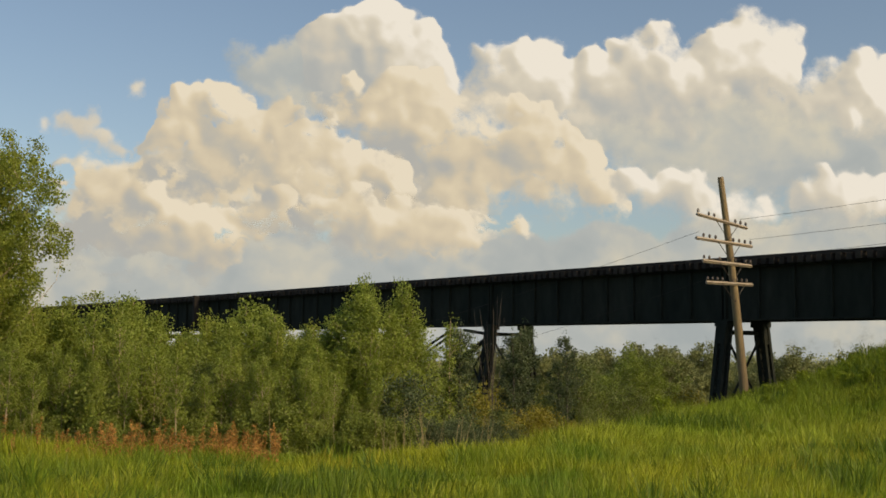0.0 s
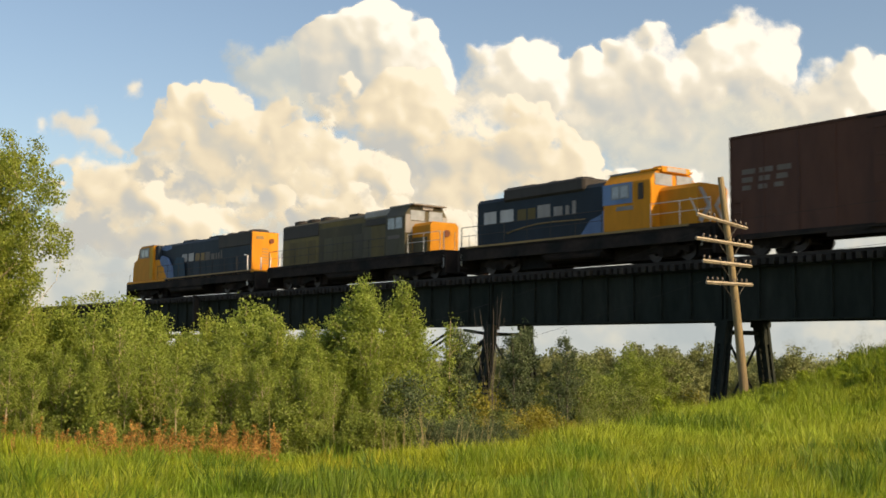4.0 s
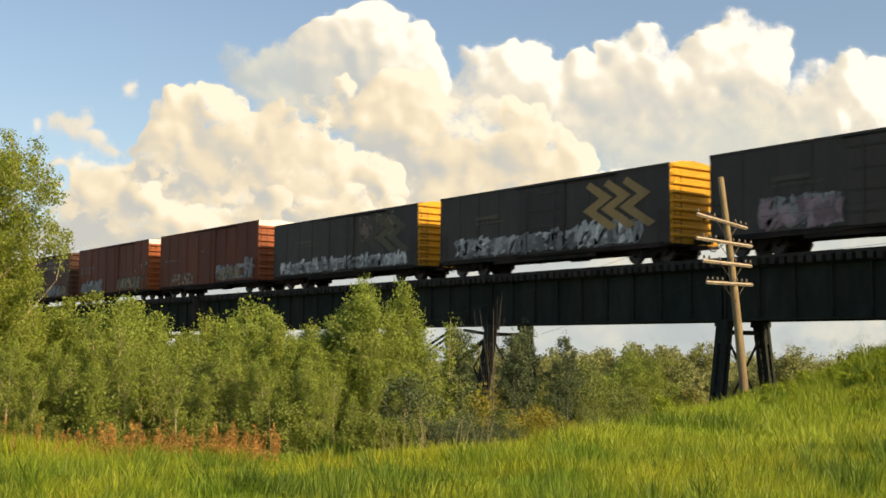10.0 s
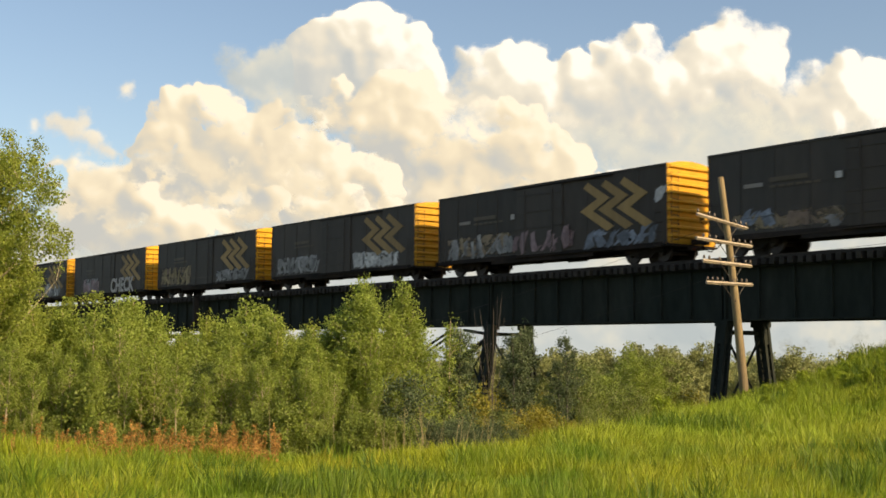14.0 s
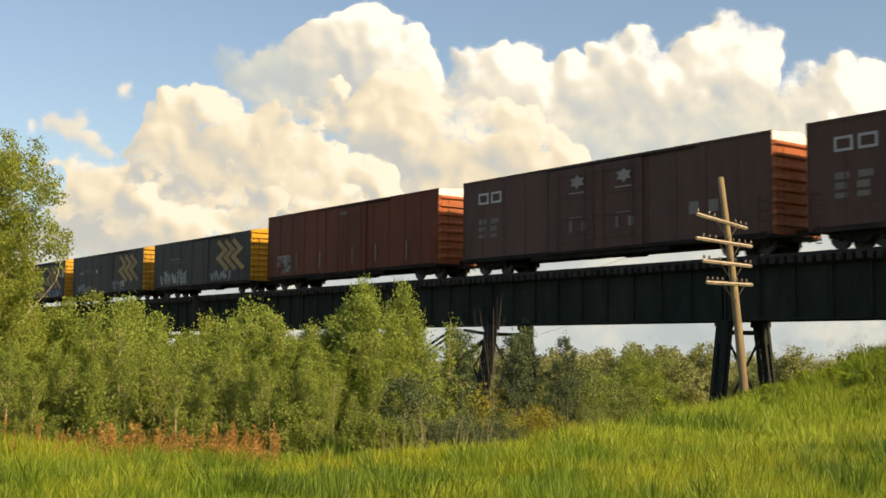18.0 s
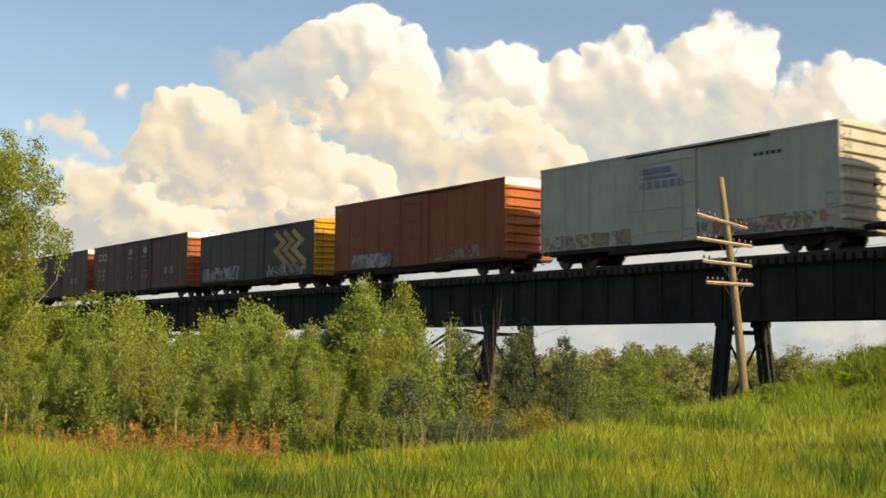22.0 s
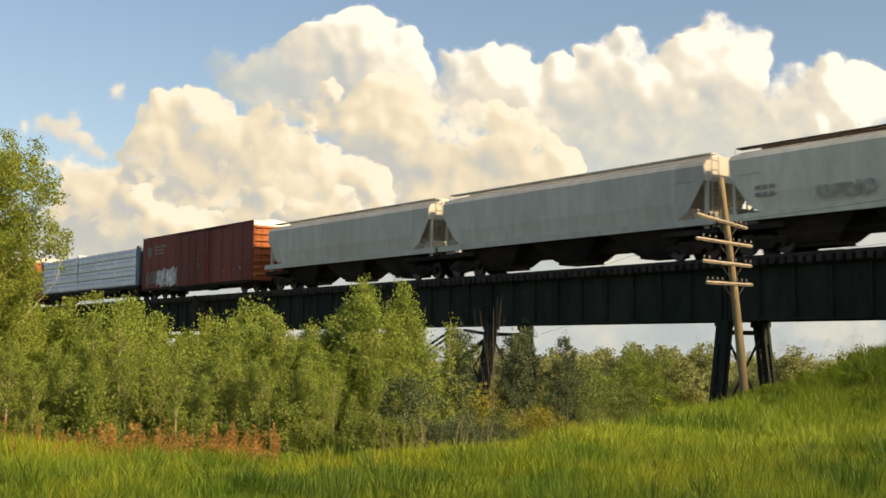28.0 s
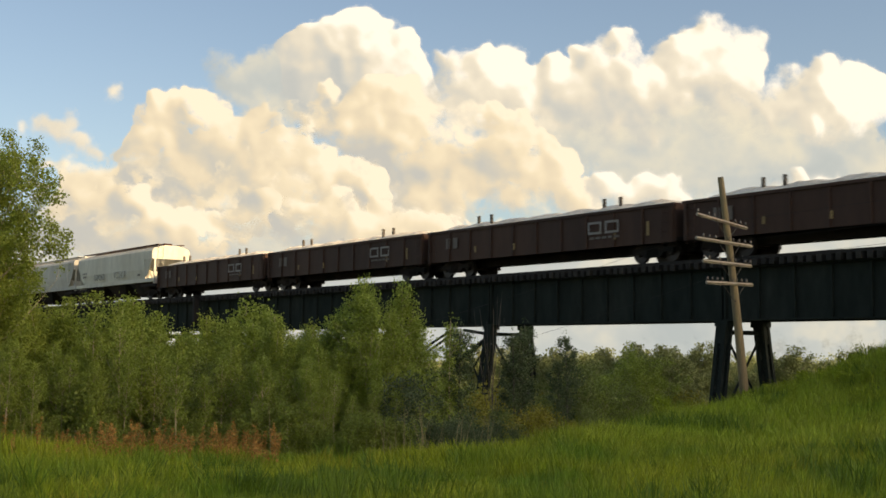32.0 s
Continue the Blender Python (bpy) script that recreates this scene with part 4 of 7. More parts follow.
for f, v, slope in ((-0.04, 22.3, 0.074), (-0.064, 22.9, 0.07), (-0.05, 21.9, 0.05), (-0.083, 22.2, 0.05), (-0.027, 22.8, 0.045), (-0.102, 22.6, 0.034), (-0.055, 21.6, 0.058), (-0.268, 22.5, 0.05), (-0.175, 22.4, 0.04), (-0.118, 22.6, 0.033)):
    grow(tall, tall_top, f, v, slope)
for f, v, slope in ((-0.108, 20.6, 0.012), (-0.113, 21.4, 0.02), (-0.1, 21, 0.006), (-0.104, 20.2, -0.02)):
    grow(KINDS[0], TALL[0], f, v, slope)
# bare pale stems at the front of the thicket
stem = make_tree("birch_sapling", "thin sapling with a bare straw-pale stem", "tree", 2.6, 0.5, 1300, 0.045, 39, limbs=20, low=0.55, upright=1.8, taper=0.7, clump=0.13, trunk_r=0.023, group="pale stems at the thicket edge")
set_down(stem, -0.278 * 19.9, 19.9, 30)
for f, v, slope in ((-0.247, 20.0, 0.006), (-0.189, 19.9, 0.0), (-0.325, 19.7, -0.012), (-0.319, 19.9, 0.004), (-0.311, 19.8, -0.018), (-0.378, 19.8, 0.008), (-0.366, 20.0, -0.004), (-0.286, 19.7, -0.02), (-0.158, 19.9, -0.004), (-0.116, 20.0, 0.0), (-0.092, 19.9, -0.01)):
    grow(stem, 2.65, f, v, slope)
slim_tall = EYE + 26 * 0.034 - gz(spot(0.39, 26)) - 0.1
# the hollow's shade is painted into the leaves of these saplings
slim = make_tree("willow_sapling", "thin willow sapling with sparse leaves in a shade colour", "tree", slim_tall, 0.6, 7500, 0.05, 33, foliage=M_LEAF_SHADE, bark=M_BARK_DEAD, limbs=26, low=0.1, upright=1.5, taper=0.45, clump=0.12, group="thin saplings in the hollow")
set_down(slim, 0.39, 26, 0)
for f, v, slope in ((0.061, 27.5, 0.027), (0.067, 28, 0.028), (0.0715, 28.5, 0.034), (0.105, 28, 0.024), (0.1, 29, 0.0), (0.046, 29, -0.04)):
    grow(slim, slim_tall + 0.05, f, v, slope)
lone = make_tree("poplar_sapling", "thin olive sapling before the bridge tower", "tree", slim_tall, 0.38, 3800, 0.048, 35, foliage=M_LEAF, limbs=26, low=0.2, upright=1.6, taper=0.5, clump=0.12, group="thin saplings in the hollow")
set_down(lone, 0.01 * 25.5, 25.5, 30)
for f, v, slope in ((0.015, 27, 0.034),):
    grow(lone, slim_tall + 0.05, f, v, slope)
# shrubs added in shade-dark leaves to deepen the front of the hollow
shady = make_tree("alder_shrub", "low shrub painted shade-dark at the lip of the hollow", "bush", 1.6, 0.75, 5200, 0.05, 36, foliage=M_LEAF_SHADE, limbs=26, low=0.03, upright=1.4, clump=0.16, group="alder shrubs of the hollow")
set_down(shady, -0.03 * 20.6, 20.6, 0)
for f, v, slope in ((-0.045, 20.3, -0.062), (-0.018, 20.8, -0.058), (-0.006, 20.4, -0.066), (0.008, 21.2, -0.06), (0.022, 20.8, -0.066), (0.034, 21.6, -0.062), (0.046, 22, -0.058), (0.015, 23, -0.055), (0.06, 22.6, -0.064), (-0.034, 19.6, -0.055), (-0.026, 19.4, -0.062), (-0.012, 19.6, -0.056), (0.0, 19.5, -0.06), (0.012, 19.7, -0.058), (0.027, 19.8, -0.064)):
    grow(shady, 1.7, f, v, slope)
golden = make_tree("yellow_shrub", "low yellow shrub painted gold like sunlit leaves", "bush", 1.5, 0.8, 5000, 0.05, 37, foliage=M_LEAF_YEL, limbs=22, low=0.03, clump=0.2, group="yellowing shrubs")
set_down(golden, 0.075 * 27, 27, 0)
# the far ones stand in for a sunlit patch of field
for f, v, slope in ((0.115, 34, -0.042), (0.08, 24.5, -0.045), (0.112, 25.5, -0.055), (0.078, 31, -0.044), (0.07, 36, -0.04), (0.098, 33, -0.05), (0.036, 42, -0.044), (0.045, 44, -0.035), (0.03, 50, -0.03), (0.2, 46, -0.03), (0.21, 50, -0.032)):
    grow(golden, 1.6, f, v, slope)
valley = make_tree("aspen_tree", "rounded green aspen on the valley floor", "tree", 9.0, 2.6, 30000, 0.14, 51, foliage=M_WOODS, limbs=60, low=0.1, clump=0.13, taper=0.45, group="trees on the valley floor")
set_down(valley, 0.14 * 66, 66, 0)
valley_dark = make_tree("aspen_tree", "slender aspen on the valley floor", "tree", 9.0, 2.0, 24000, 0.13, 52, foliage=M_WOODS, limbs=50, low=0.1, clump=0.13, taper=0.5, group="trees on the valley floor")
set_down(valley_dark, 0.225 * 75, 75, 0)
for k in range(64):
    f = 0.03 + 0.34 * (k + rnd.uniform(0, 0.8)) / 64
    v = rnd.uniform(56, 95)
    if abs(f - 0.052) < 0.012 and v < 70:
        continue
    grow(valley if k % 3 else valley_dark, 9.3, f, v, rnd.uniform(-0.014, 0.006))
sunny_tall = EYE + 36 * -0.003 - gz(spot(0.171 * 36, 36))
sunny = make_tree("willow_bush", "rounded sunlit bush on the bank below the bridge", "bush", sunny_tall, 1.1, 15000, 0.055, 28, foliage=M_LEAF, limbs=50, low=0.04, upright=1.1, taper=0.5, clump=0.13, group="bushes of the hollow")
set_down(sunny, 0.171 * 36, 36, 15)
for f, v, slope in ((0.168, 35, -0.01), (0.176, 36.5, -0.02), (0.147, 35, -0.016), (0.154, 34, -0.03), (0.135, 33, -0.03)):
    grow(sunny, sunny_tall, f, v, slope)
# leafy weeds on the railway bank
bank_weed = make_tree("bank_weed", "bushy green weed among the bank grass", "weed", 0.75, 0.3, 1800, 0.05, 61, foliage=M_GRASS_TALL, limbs=16, low=0.05, upright=1.6, clump=0.1, group="weeds on the bank")
set_down(bank_weed, 0.19 * 29, 29, 0)
for k in range(70):
    v = rnd.uniform(29, 39)
    plant(bank_weed, v * rnd.uniform(0.25, 0.41), v, rnd.uniform(0, 360), rnd.uniform(0.35, 0.65))
# the dead tree beside the bridge tower
dead = new("dead_tree")
tagged(dead, "leafless grey dead sapling beside the tower", "tree")
bm = bmesh.new()
rr = random.Random(9)
for i in range(9):
    a = rr.uniform(0, 6.28)
    s = rr.uniform(0.1, 0.45)
    p0 = Vector((0, 0, rr.uniform(1.6, 3.2)))
    tube(bm, [p0, p0 + Vector((math.cos(a) * s * 0.7, math.sin(a) * s * 0.7, 1.0)), p0 + Vector((math.cos(a) * s * 1.2, math.sin(a) * s * 1.2, rr.uniform(1.7, 2.6)))], [0.006, 0.0045, 0.002], 5)
part("branchwork", bm, M_BARK_DEAD, dead)["kind"] = "stuff"
part("trunk", bars(([0.016, 0.012, 0.005], (0, 0, -0.2), (0.03, 0, 2.4), (0.0, 0.05, 4.6)), sides=6), M_BARK_DEAD, dead)
p = spot(0.0425 * 27, 27)
dead.matrix_world = pose(p.x, p.y, gz(p)) @ Matrix.Diagonal((1, 1, (EYE + 27 * 0.063 - gz(p)) / 5.2, 1))

# far woods across the valley
def woods(name, label, rows, clump, seed, foliage):
    rng = np.random.default_rng(seed)
    c = []
    for u, v, h, r, n in rows:
        p = spot(u, v)
        z = gz(p)
        q = rng.normal(size=(n, 3))
        q /= np.linalg.norm(q, axis=1)[:, None]
        q *= rng.uniform(0.55, 1.0, (n, 1))
        q[:, 0] *= r * (1.0 - 0.45 * np.clip(q[:, 2], 0, 1))
        q[:, 1] *= r * (1.0 - 0.45 * np.clip(q[:, 2], 0, 1))
        q[:, 2] = z + h * 0.52 + q[:, 2] * h * 0.5
        q[:, 0] += p.x
        q[:, 1] += p.y
        c.append(q)
    c = np.concatenate(c)
    v, f = leaf_arrays(c, clump, clump * 0.8, rng, 0.1)
    ob = new(name, polys_mesh(name, v, f, foliage))
    tagged(ob, label, "woods", kind="stuff")
    return ob


rr = random.Random(12)
rows = []
for v, n, h in ((100, 34, 8.6), (120, 34, 9.2), (145, 40, 9.6)):
    for i in range(n):
        u = (-0.42 + 0.86 * (i + rr.uniform(0, 0.9)) / n) * v
        rows.append((u, v + rr.uniform(-8, 8), h * rr.uniform(0.75, 1.15), h * 0.34, 1100))
woods("woods", "mixed green woods on the valley floor", rows, 0.24, 5, M_WOODS)
rows = []
for v, n, h in ((190, 50, 9.8), (260, 60, 10.2), (380, 70, 10.8)):
    for i in range(n):
        u = (-0.45 + 0.92 * (i + rr.uniform(0, 0.9)) / n) * v
        rows.append((u, v + rr.uniform(-15, 15), h * rr.uniform(0.8, 1.2), h * 0.6, 420))
for i in range(180):
    a = rr.uniform(0, 6.283)
    d = rr.uniform(300, 520)
    if abs(d * math.sin(a)) > 120 or d * math.cos(a) < 0:
        rows.append((d * math.sin(a), d * math.cos(a), 9.0, 6.0, 60))
woods("distant_woods", "distant line of green woods", rows, 0.55, 6, M_WOODS)


# ---- grass ----
def blades(name, label, n, vmin, vmax, hmin, hmax, width, seed, material, keep=None, tuft=5, spread=0.09, umin=-0.45, umax=0.45):
    rng = np.random.default_rng(seed)
    v = np.sqrt(rng.uniform(vmin ** 2, vmax ** 2, n // tuft))
    u = rng.uniform(umin, umax, n // tuft) * v
    x = RIGHT.x * u + FWD.x * v
    y = RIGHT.y * u + FWD.y * v
    if keep is not None:
        k = keep(u, v, x, y, rng)
        x, y = x[k], y[k]
    lush = fbm(x / 0.9, y / 0.9, seed, 3)
    th = rng.uniform(hmin, hmax, len(x)) * (0.8 + 0.25 * wobble(x, y, 1.7, seed)) * (0.45 + 1.15 * lush)
    tl = rng.normal(size=(len(x), 2)) * 0.12
    x, y, h = np.repeat(x, tuft), np.repeat(y, tuft), np.repeat(th, tuft)
    lean = np.repeat(tl, tuft, 0)
    m = len(x)
    x = x + rng.normal(size=m) * spread
    y = y + rng.normal(size=m) * spread
    h = h * rng.uniform(0.6, 1.1, m)
    z = ground_z(x, y) - 0.03
    az = rng.uniform(0, 6.283, m)
    wdt = width * rng.uniform(0.6, 1.3, m)
    sx, sy = np.cos(az) * wdt, np.sin(az) * wdt
    ox = (lean[:, 0] + rng.normal(size=m) * 0.17) * h
    oy = (lean[:, 1] + rng.normal(size=m) * 0.17) * h
    rows = []
    for f, g in ((0.0, 1.0), (0.55, 0.8), (1.0, 0.12)):
        bx, by, bz = x + ox * f * f, y + oy * f * f, z + h * f * (1 - 0.12 * f)
        rows += [np.stack([bx - sx * g * 0.5, by - sy * g * 0.5, bz], 1), np.stack([bx + sx * g * 0.5, by + sy * g * 0.5, bz], 1)]
    verts = np.stack(rows, 1).reshape(-1, 3)
    b = np.arange(m)[:, None] * 6
    faces = np.concatenate([b + np.array([0, 1, 3, 2]), b + np.array([2, 3, 5, 4])], 0)
    ob = new(name, polys_mesh(name, verts, faces, material))
    tagged(ob, label, "grass", kind="stuff")
    return ob


def meadow(u, v, x, y, rng):
    return v < 18.2 + np.maximum(0, u - 0.5) * 2.2


def slope(u, v, x, y, rng):
    return (ground_z(x, y) > -2.6) & (u > -0.02 * v)


blades("meadow_grass", "lush bright green meadow grass", 200000, 8.5, 18.6, 0.22, 0.5, 0.014, 41, M_GRASS, meadow, tuft=20, spread=0.085)
blades("meadow_grass", "bright green grass on the rise", 70000, 16.0, 30.0, 0.3, 0.5, 0.022, 42, M_GRASS, lambda u, v, x, y, r: meadow(u, v, x, y, r) & (u > 0), umin=0.0, tuft=10, spread=0.1)
blades("bank_grass", "tall rough green grass on the railway bank", 120000, 20.0, 42.0, 0.38, 0.7, 0.02, 43, M_GRASS_TALL, slope, umin=0.0, tuft=10, spread=0.14)


def patch(seed, level):
    return lambda u, v, x, y, r: meadow(u, v, x, y, r) & (fbm(x / 1.6, y / 1.6, seed, 4) > level)


blades("grass_tufts", "darker green tufts standing in the meadow grass", 46000, 8.8, 24.0, 0.35, 0.62, 0.017, 44, M_GRASS_DEEP, patch(5, 0.55), tuft=34, spread=0.075)
blades("grass_tufts", "yellowed tufts standing in the meadow grass", 24000, 8.8, 22.0, 0.28, 0.5, 0.013, 45, M_GRASS_GOLD, patch(15, 0.56), tuft=30, spread=0.08)
blades("bank_tufts", "rough dark tufts on the railway bank", 26000, 24.0, 42.0, 0.4, 0.75, 0.024, 46, M_GRASS_DEEP, lambda u, v, x, y, r: slope(u, v, x, y, r) & (fbm(x / 1.8, y / 1.8, 25, 4) > 0.5), umin=0.12, tuft=30, spread=0.16)


# ---- weeds and stalks at the edge of the meadow ----
def spike(seed):
    r = random.Random(seed)
    bm = bmesh.new()
    h = r.uniform(0.55, 0.8)
    tube(bm, [(0, 0, -0.05), (r.uniform(-0.03, 0.03), 0, h * 0.5), (r.uniform(-0.06, 0.06), r.uniform(-0.05, 0.05), h)], [0.006, 0.005, 0.003], 4)
    for k in range(46):
        z = h * (0.42 + 0.6 * k / 46)
        a = r.uniform(0, 6.28)
        q = 0.055 * (1.15 - k / 46)
        p = Vector((math.cos(a) * q, math.sin(a) * q, z))
        s = 0.028
        vs = [bm.verts.new(p + Vector((r.uniform(-s, s), r.uniform(-s, s), r.uniform(-s, s)))) for _ in range(3)]
        bm.faces.new(vs)
    return finish(bm, "dock_weed", M_WEED)


spikes = [spike(k) for k in range(5)]
rr = random.Random(77)
for k in range(150):
    v = rr.uniform(15.8, 18.0)
    f = rr.choice((rr.uniform(-0.335, -0.145), rr.gauss(-0.17, 0.03), rr.gauss(-0.26, 0.03), rr.uniform(-0.375, -0.15)))
    f = min(f, -0.142)
    p = spot(f * v, v)
    w = new("dock_weed", rr.choice(spikes))
    w.matrix_world = pose(p.x, p.y, gz(p) - 0.03, rr.uniform(-6, 6), rr.uniform(-6, 6), rr.uniform(0, 360)) @ Matrix.Diagonal((0.9, 0.9, rr.uniform(0.5, 0.85), 1))
    tagged(w, "rusty red dock weed gone to seed", "weed", group="red weeds along the meadow")


def stalk(seed):
    r = random.Random(seed)
    bm = bmesh.new()
    h = r.uniform(0.7, 1.25)
    tube(bm, [(0, 0, -0.05), (r.uniform(-0.05, 0.05), 0.02, h * 0.5), (r.uniform(-0.15, 0.15), r.uniform(-0.1, 0.1), h)], [0.008, 0.007, 0.003], 4)
    for k in range(1):
        z = h * r.uniform(0.5, 0.95)
        a = r.uniform(0, 6.28)
        tube(bm, [(0, 0, z), (math.cos(a) * 0.1, math.sin(a) * 0.1, z + 0.15)], [0.004, 0.002], 3)
    return finish(bm, "dry_stalk", M_DRY)


stalks = [stalk(k + 30) for k in range(5)]
for k in range(42):
    v = rr.uniform(17.8, 19.4)
    f = rr.uniform(-0.05, 0.045) if k % 7 else rr.uniform(-0.38, -0.05)
    p = spot(f * v, v)
    w = new("dry_stalk", rr.choice(stalks))
    w.matrix_world = pose(p.x, p.y, gz(p) - 0.03, rr.uniform(-9, 9), rr.uniform(-9, 9), rr.uniform(0, 360)) @ Matrix.Diagonal((0.8, 0.8, rr.uniform(0.6, 1.05), 1))
    tagged(w, "dry brown weed stalk at the thicket edge", "weed", group="dry stalks")
# ---- the train ----
TRAIN = []


def vehicle(name, label, category, x0, x1):
    ob = new(name)
    tagged(ob, label, category, group="vehicles of the train")
    TRAIN.append((ob, (x0 + x1) / 2))
    return ob


def wheel_mesh():
    bm = bmesh.new()
    for s in (-1, 1):
        y = s * 0.755
        tube(bm, [(0, y - 0.06, 0), (0, y + 0.06, 0)], 0.42, 18)
        tube(bm, [(0, y - s * 0.06, 0), (0, y - s * 0.09, 0)], 0.45, 18)
        tube(bm, [(0, y + s * 0.05, 0), (0, y + s * 0.2, 0)], [0.16, 0.11], 10)
    tube(bm, [(0, -0.75, 0), (0, 0.75, 0)], 0.08, 8)
    return finish(bm, "wheelset", M_WHEEL)


WHEELSET = wheel_mesh()


def side_frame_mesh(three=False):
    bm = bmesh.new()
    h = 1.75 if three else 0.88
    for s in (-1, 1):
        y = s * 1.0
        a = [(-h - 0.28, 0.36), (-h - 0.28, 0.6), (-h + 0.25, 0.64), (-0.35, 0.74), (0.35, 0.74), (h - 0.25, 0.64), (h + 0.28, 0.6), (h + 0.28, 0.36),
             (h - 0.2, 0.42), (0.42, 0.2), (-0.42, 0.2), (-h + 0.2, 0.42)]
        prism(bm, a, "y", y - 0.08, y + 0.08)
        for x in (-0.22, -0.07, 0.08, 0.23):
            tube(bm, [(x, y - s * 0.0 + s * 0.1, 0.28), (x, y + s * 0.1, 0.6)], 0.06, 6)
    box(bm, -0.22, 0.22, -1.0, 1.0, 0.42, 0.72)
    return finish(bm, "bogie_frame", M_UNDER)


FRAME2, FRAME3 = side_frame_mesh(), side_frame_mesh(True)


def truck(car, x, three=False):
    b = part("bogie", FRAME3 if three else FRAME2, M_UNDER, car)
    b.location = (x, 0, 0)
    for dx in ((-1.75, 0, 1.75) if three else (-0.88, 0.88)):
        w = part("wheelset", WHEELSET, M_WHEEL, b)
        w.location = (dx, 0, 0.42)
    return b


def coupler_mesh():
    bm = boxes((-0.55, 0.1, -0.09, 0.09, 0.72, 0.94), (0.05, 0.3, -0.16, 0.16, 0.68, 0.98))
    tube(bm, [(-0.3, 0.35, 0.7), (0.05, 0.36, 0.42), (0.35, 0.25, 0.4)], 0.03, 5)
    return finish(bm, "coupler", M_UNDER, bevel=0.02)


COUPLER = coupler_mesh()


def running_gear(car, half, inset=1.75, three=False):
    for s in (-1, 1):
        truck(car, s * (half - inset), three)
        c = part("coupler", COUPLER, M_UNDER, car)
        c.matrix_local = pose(s * (half + 0.55), 0, 0, 0, 0, 0 if s > 0 else 180)


def ladder(car, x, y, z0, z1, material, n=6, w=0.42, along=True):
    bm = bmesh.new()
    for s in (-1, 1):
        p = (x + s * w / 2, y) if along else (x, y + s * w / 2)
        tube(bm, [(*p, z0), (*p, z1)], 0.018, 4)
    for k in range(n):
        z = z0 + (z1 - z0) * (k + 0.5) / n
        a, b = ((x - w / 2, y, z), (x + w / 2, y, z)) if along else ((x, y - w / 2, z), (x, y + w / 2, z))
        tube(bm, [a, b], 0.016, 4)
    return part("ladder", bm, material, car)


def corrugated_end(car, x, s, halfw, z0, z1, material, ribs=7, peak=0.0):
    """A pressed steel end with horizontal corrugations."""
    bm = bmesh.new()
    prof = []
    flat = (z1 - z0) / ribs
    for k in range(ribs):
        a = z0 + flat * k
        prof += [(x, a), (x, a + flat * 0.5), (x + s * 0.12, a + flat * 0.66), (x + s * 0.12, a + flat * 0.86)]
    prof += [(x, z1)]
    prev = None
    for px, pz in prof:
        row = [bm.verts.new((px if abs(y) < halfw - 0.01 else x, y, pz)) for y in (-halfw, -halfw + 0.12, 0, halfw - 0.12, halfw)]
        if prev:
            for i in range(4):
                bm.faces.new((prev[i], prev[i + 1], row[i + 1], row[i]))
        prev = row
    if peak:
        t = [bm.verts.new((x, y, z1 + peak * k)) for y, k in ((-halfw, 0.004), (-halfw * 0.5, 0.75), (0, 1), (halfw * 0.5, 0.75), (halfw, 0.004))]
        for i in range(4):
            bm.faces.new((prev[i], prev[i + 1], t[i + 1], t[i]))
    box(bm, x - s * 0.06 - 0.03, x - s * 0.06 + 0.03, -halfw, halfw, z0 - 0.12, z1 - 0.02)
    return part("car_end", bm, material, car)


def decal(car, material, x0, x1, z0, z1, halfw, name="paint_patch", label="", lift=0.012):
    return part(name, boxes((x0, x1, -halfw - lift, -halfw - lift + 0.004, z0, z1)), material, car, label)


def bar_rows(car, material, x, z, rows, halfw, name="lettering"):
    """Rows of short bars for writing too faint to read."""
    bm = bmesh.new()
    for i, (n, w, h, gap) in enumerate(rows):
        zz = z - sum(r[2] + 0.12 for r in rows[:i])
        for k in range(n):
            a = x + k * (w + gap)
            box(bm, a, a + w, -halfw - 0.016, -halfw - 0.01, zz - h, zz)
    ob = part(name, bm, material, car)
    ob["kind"] = "stuff"
    return ob


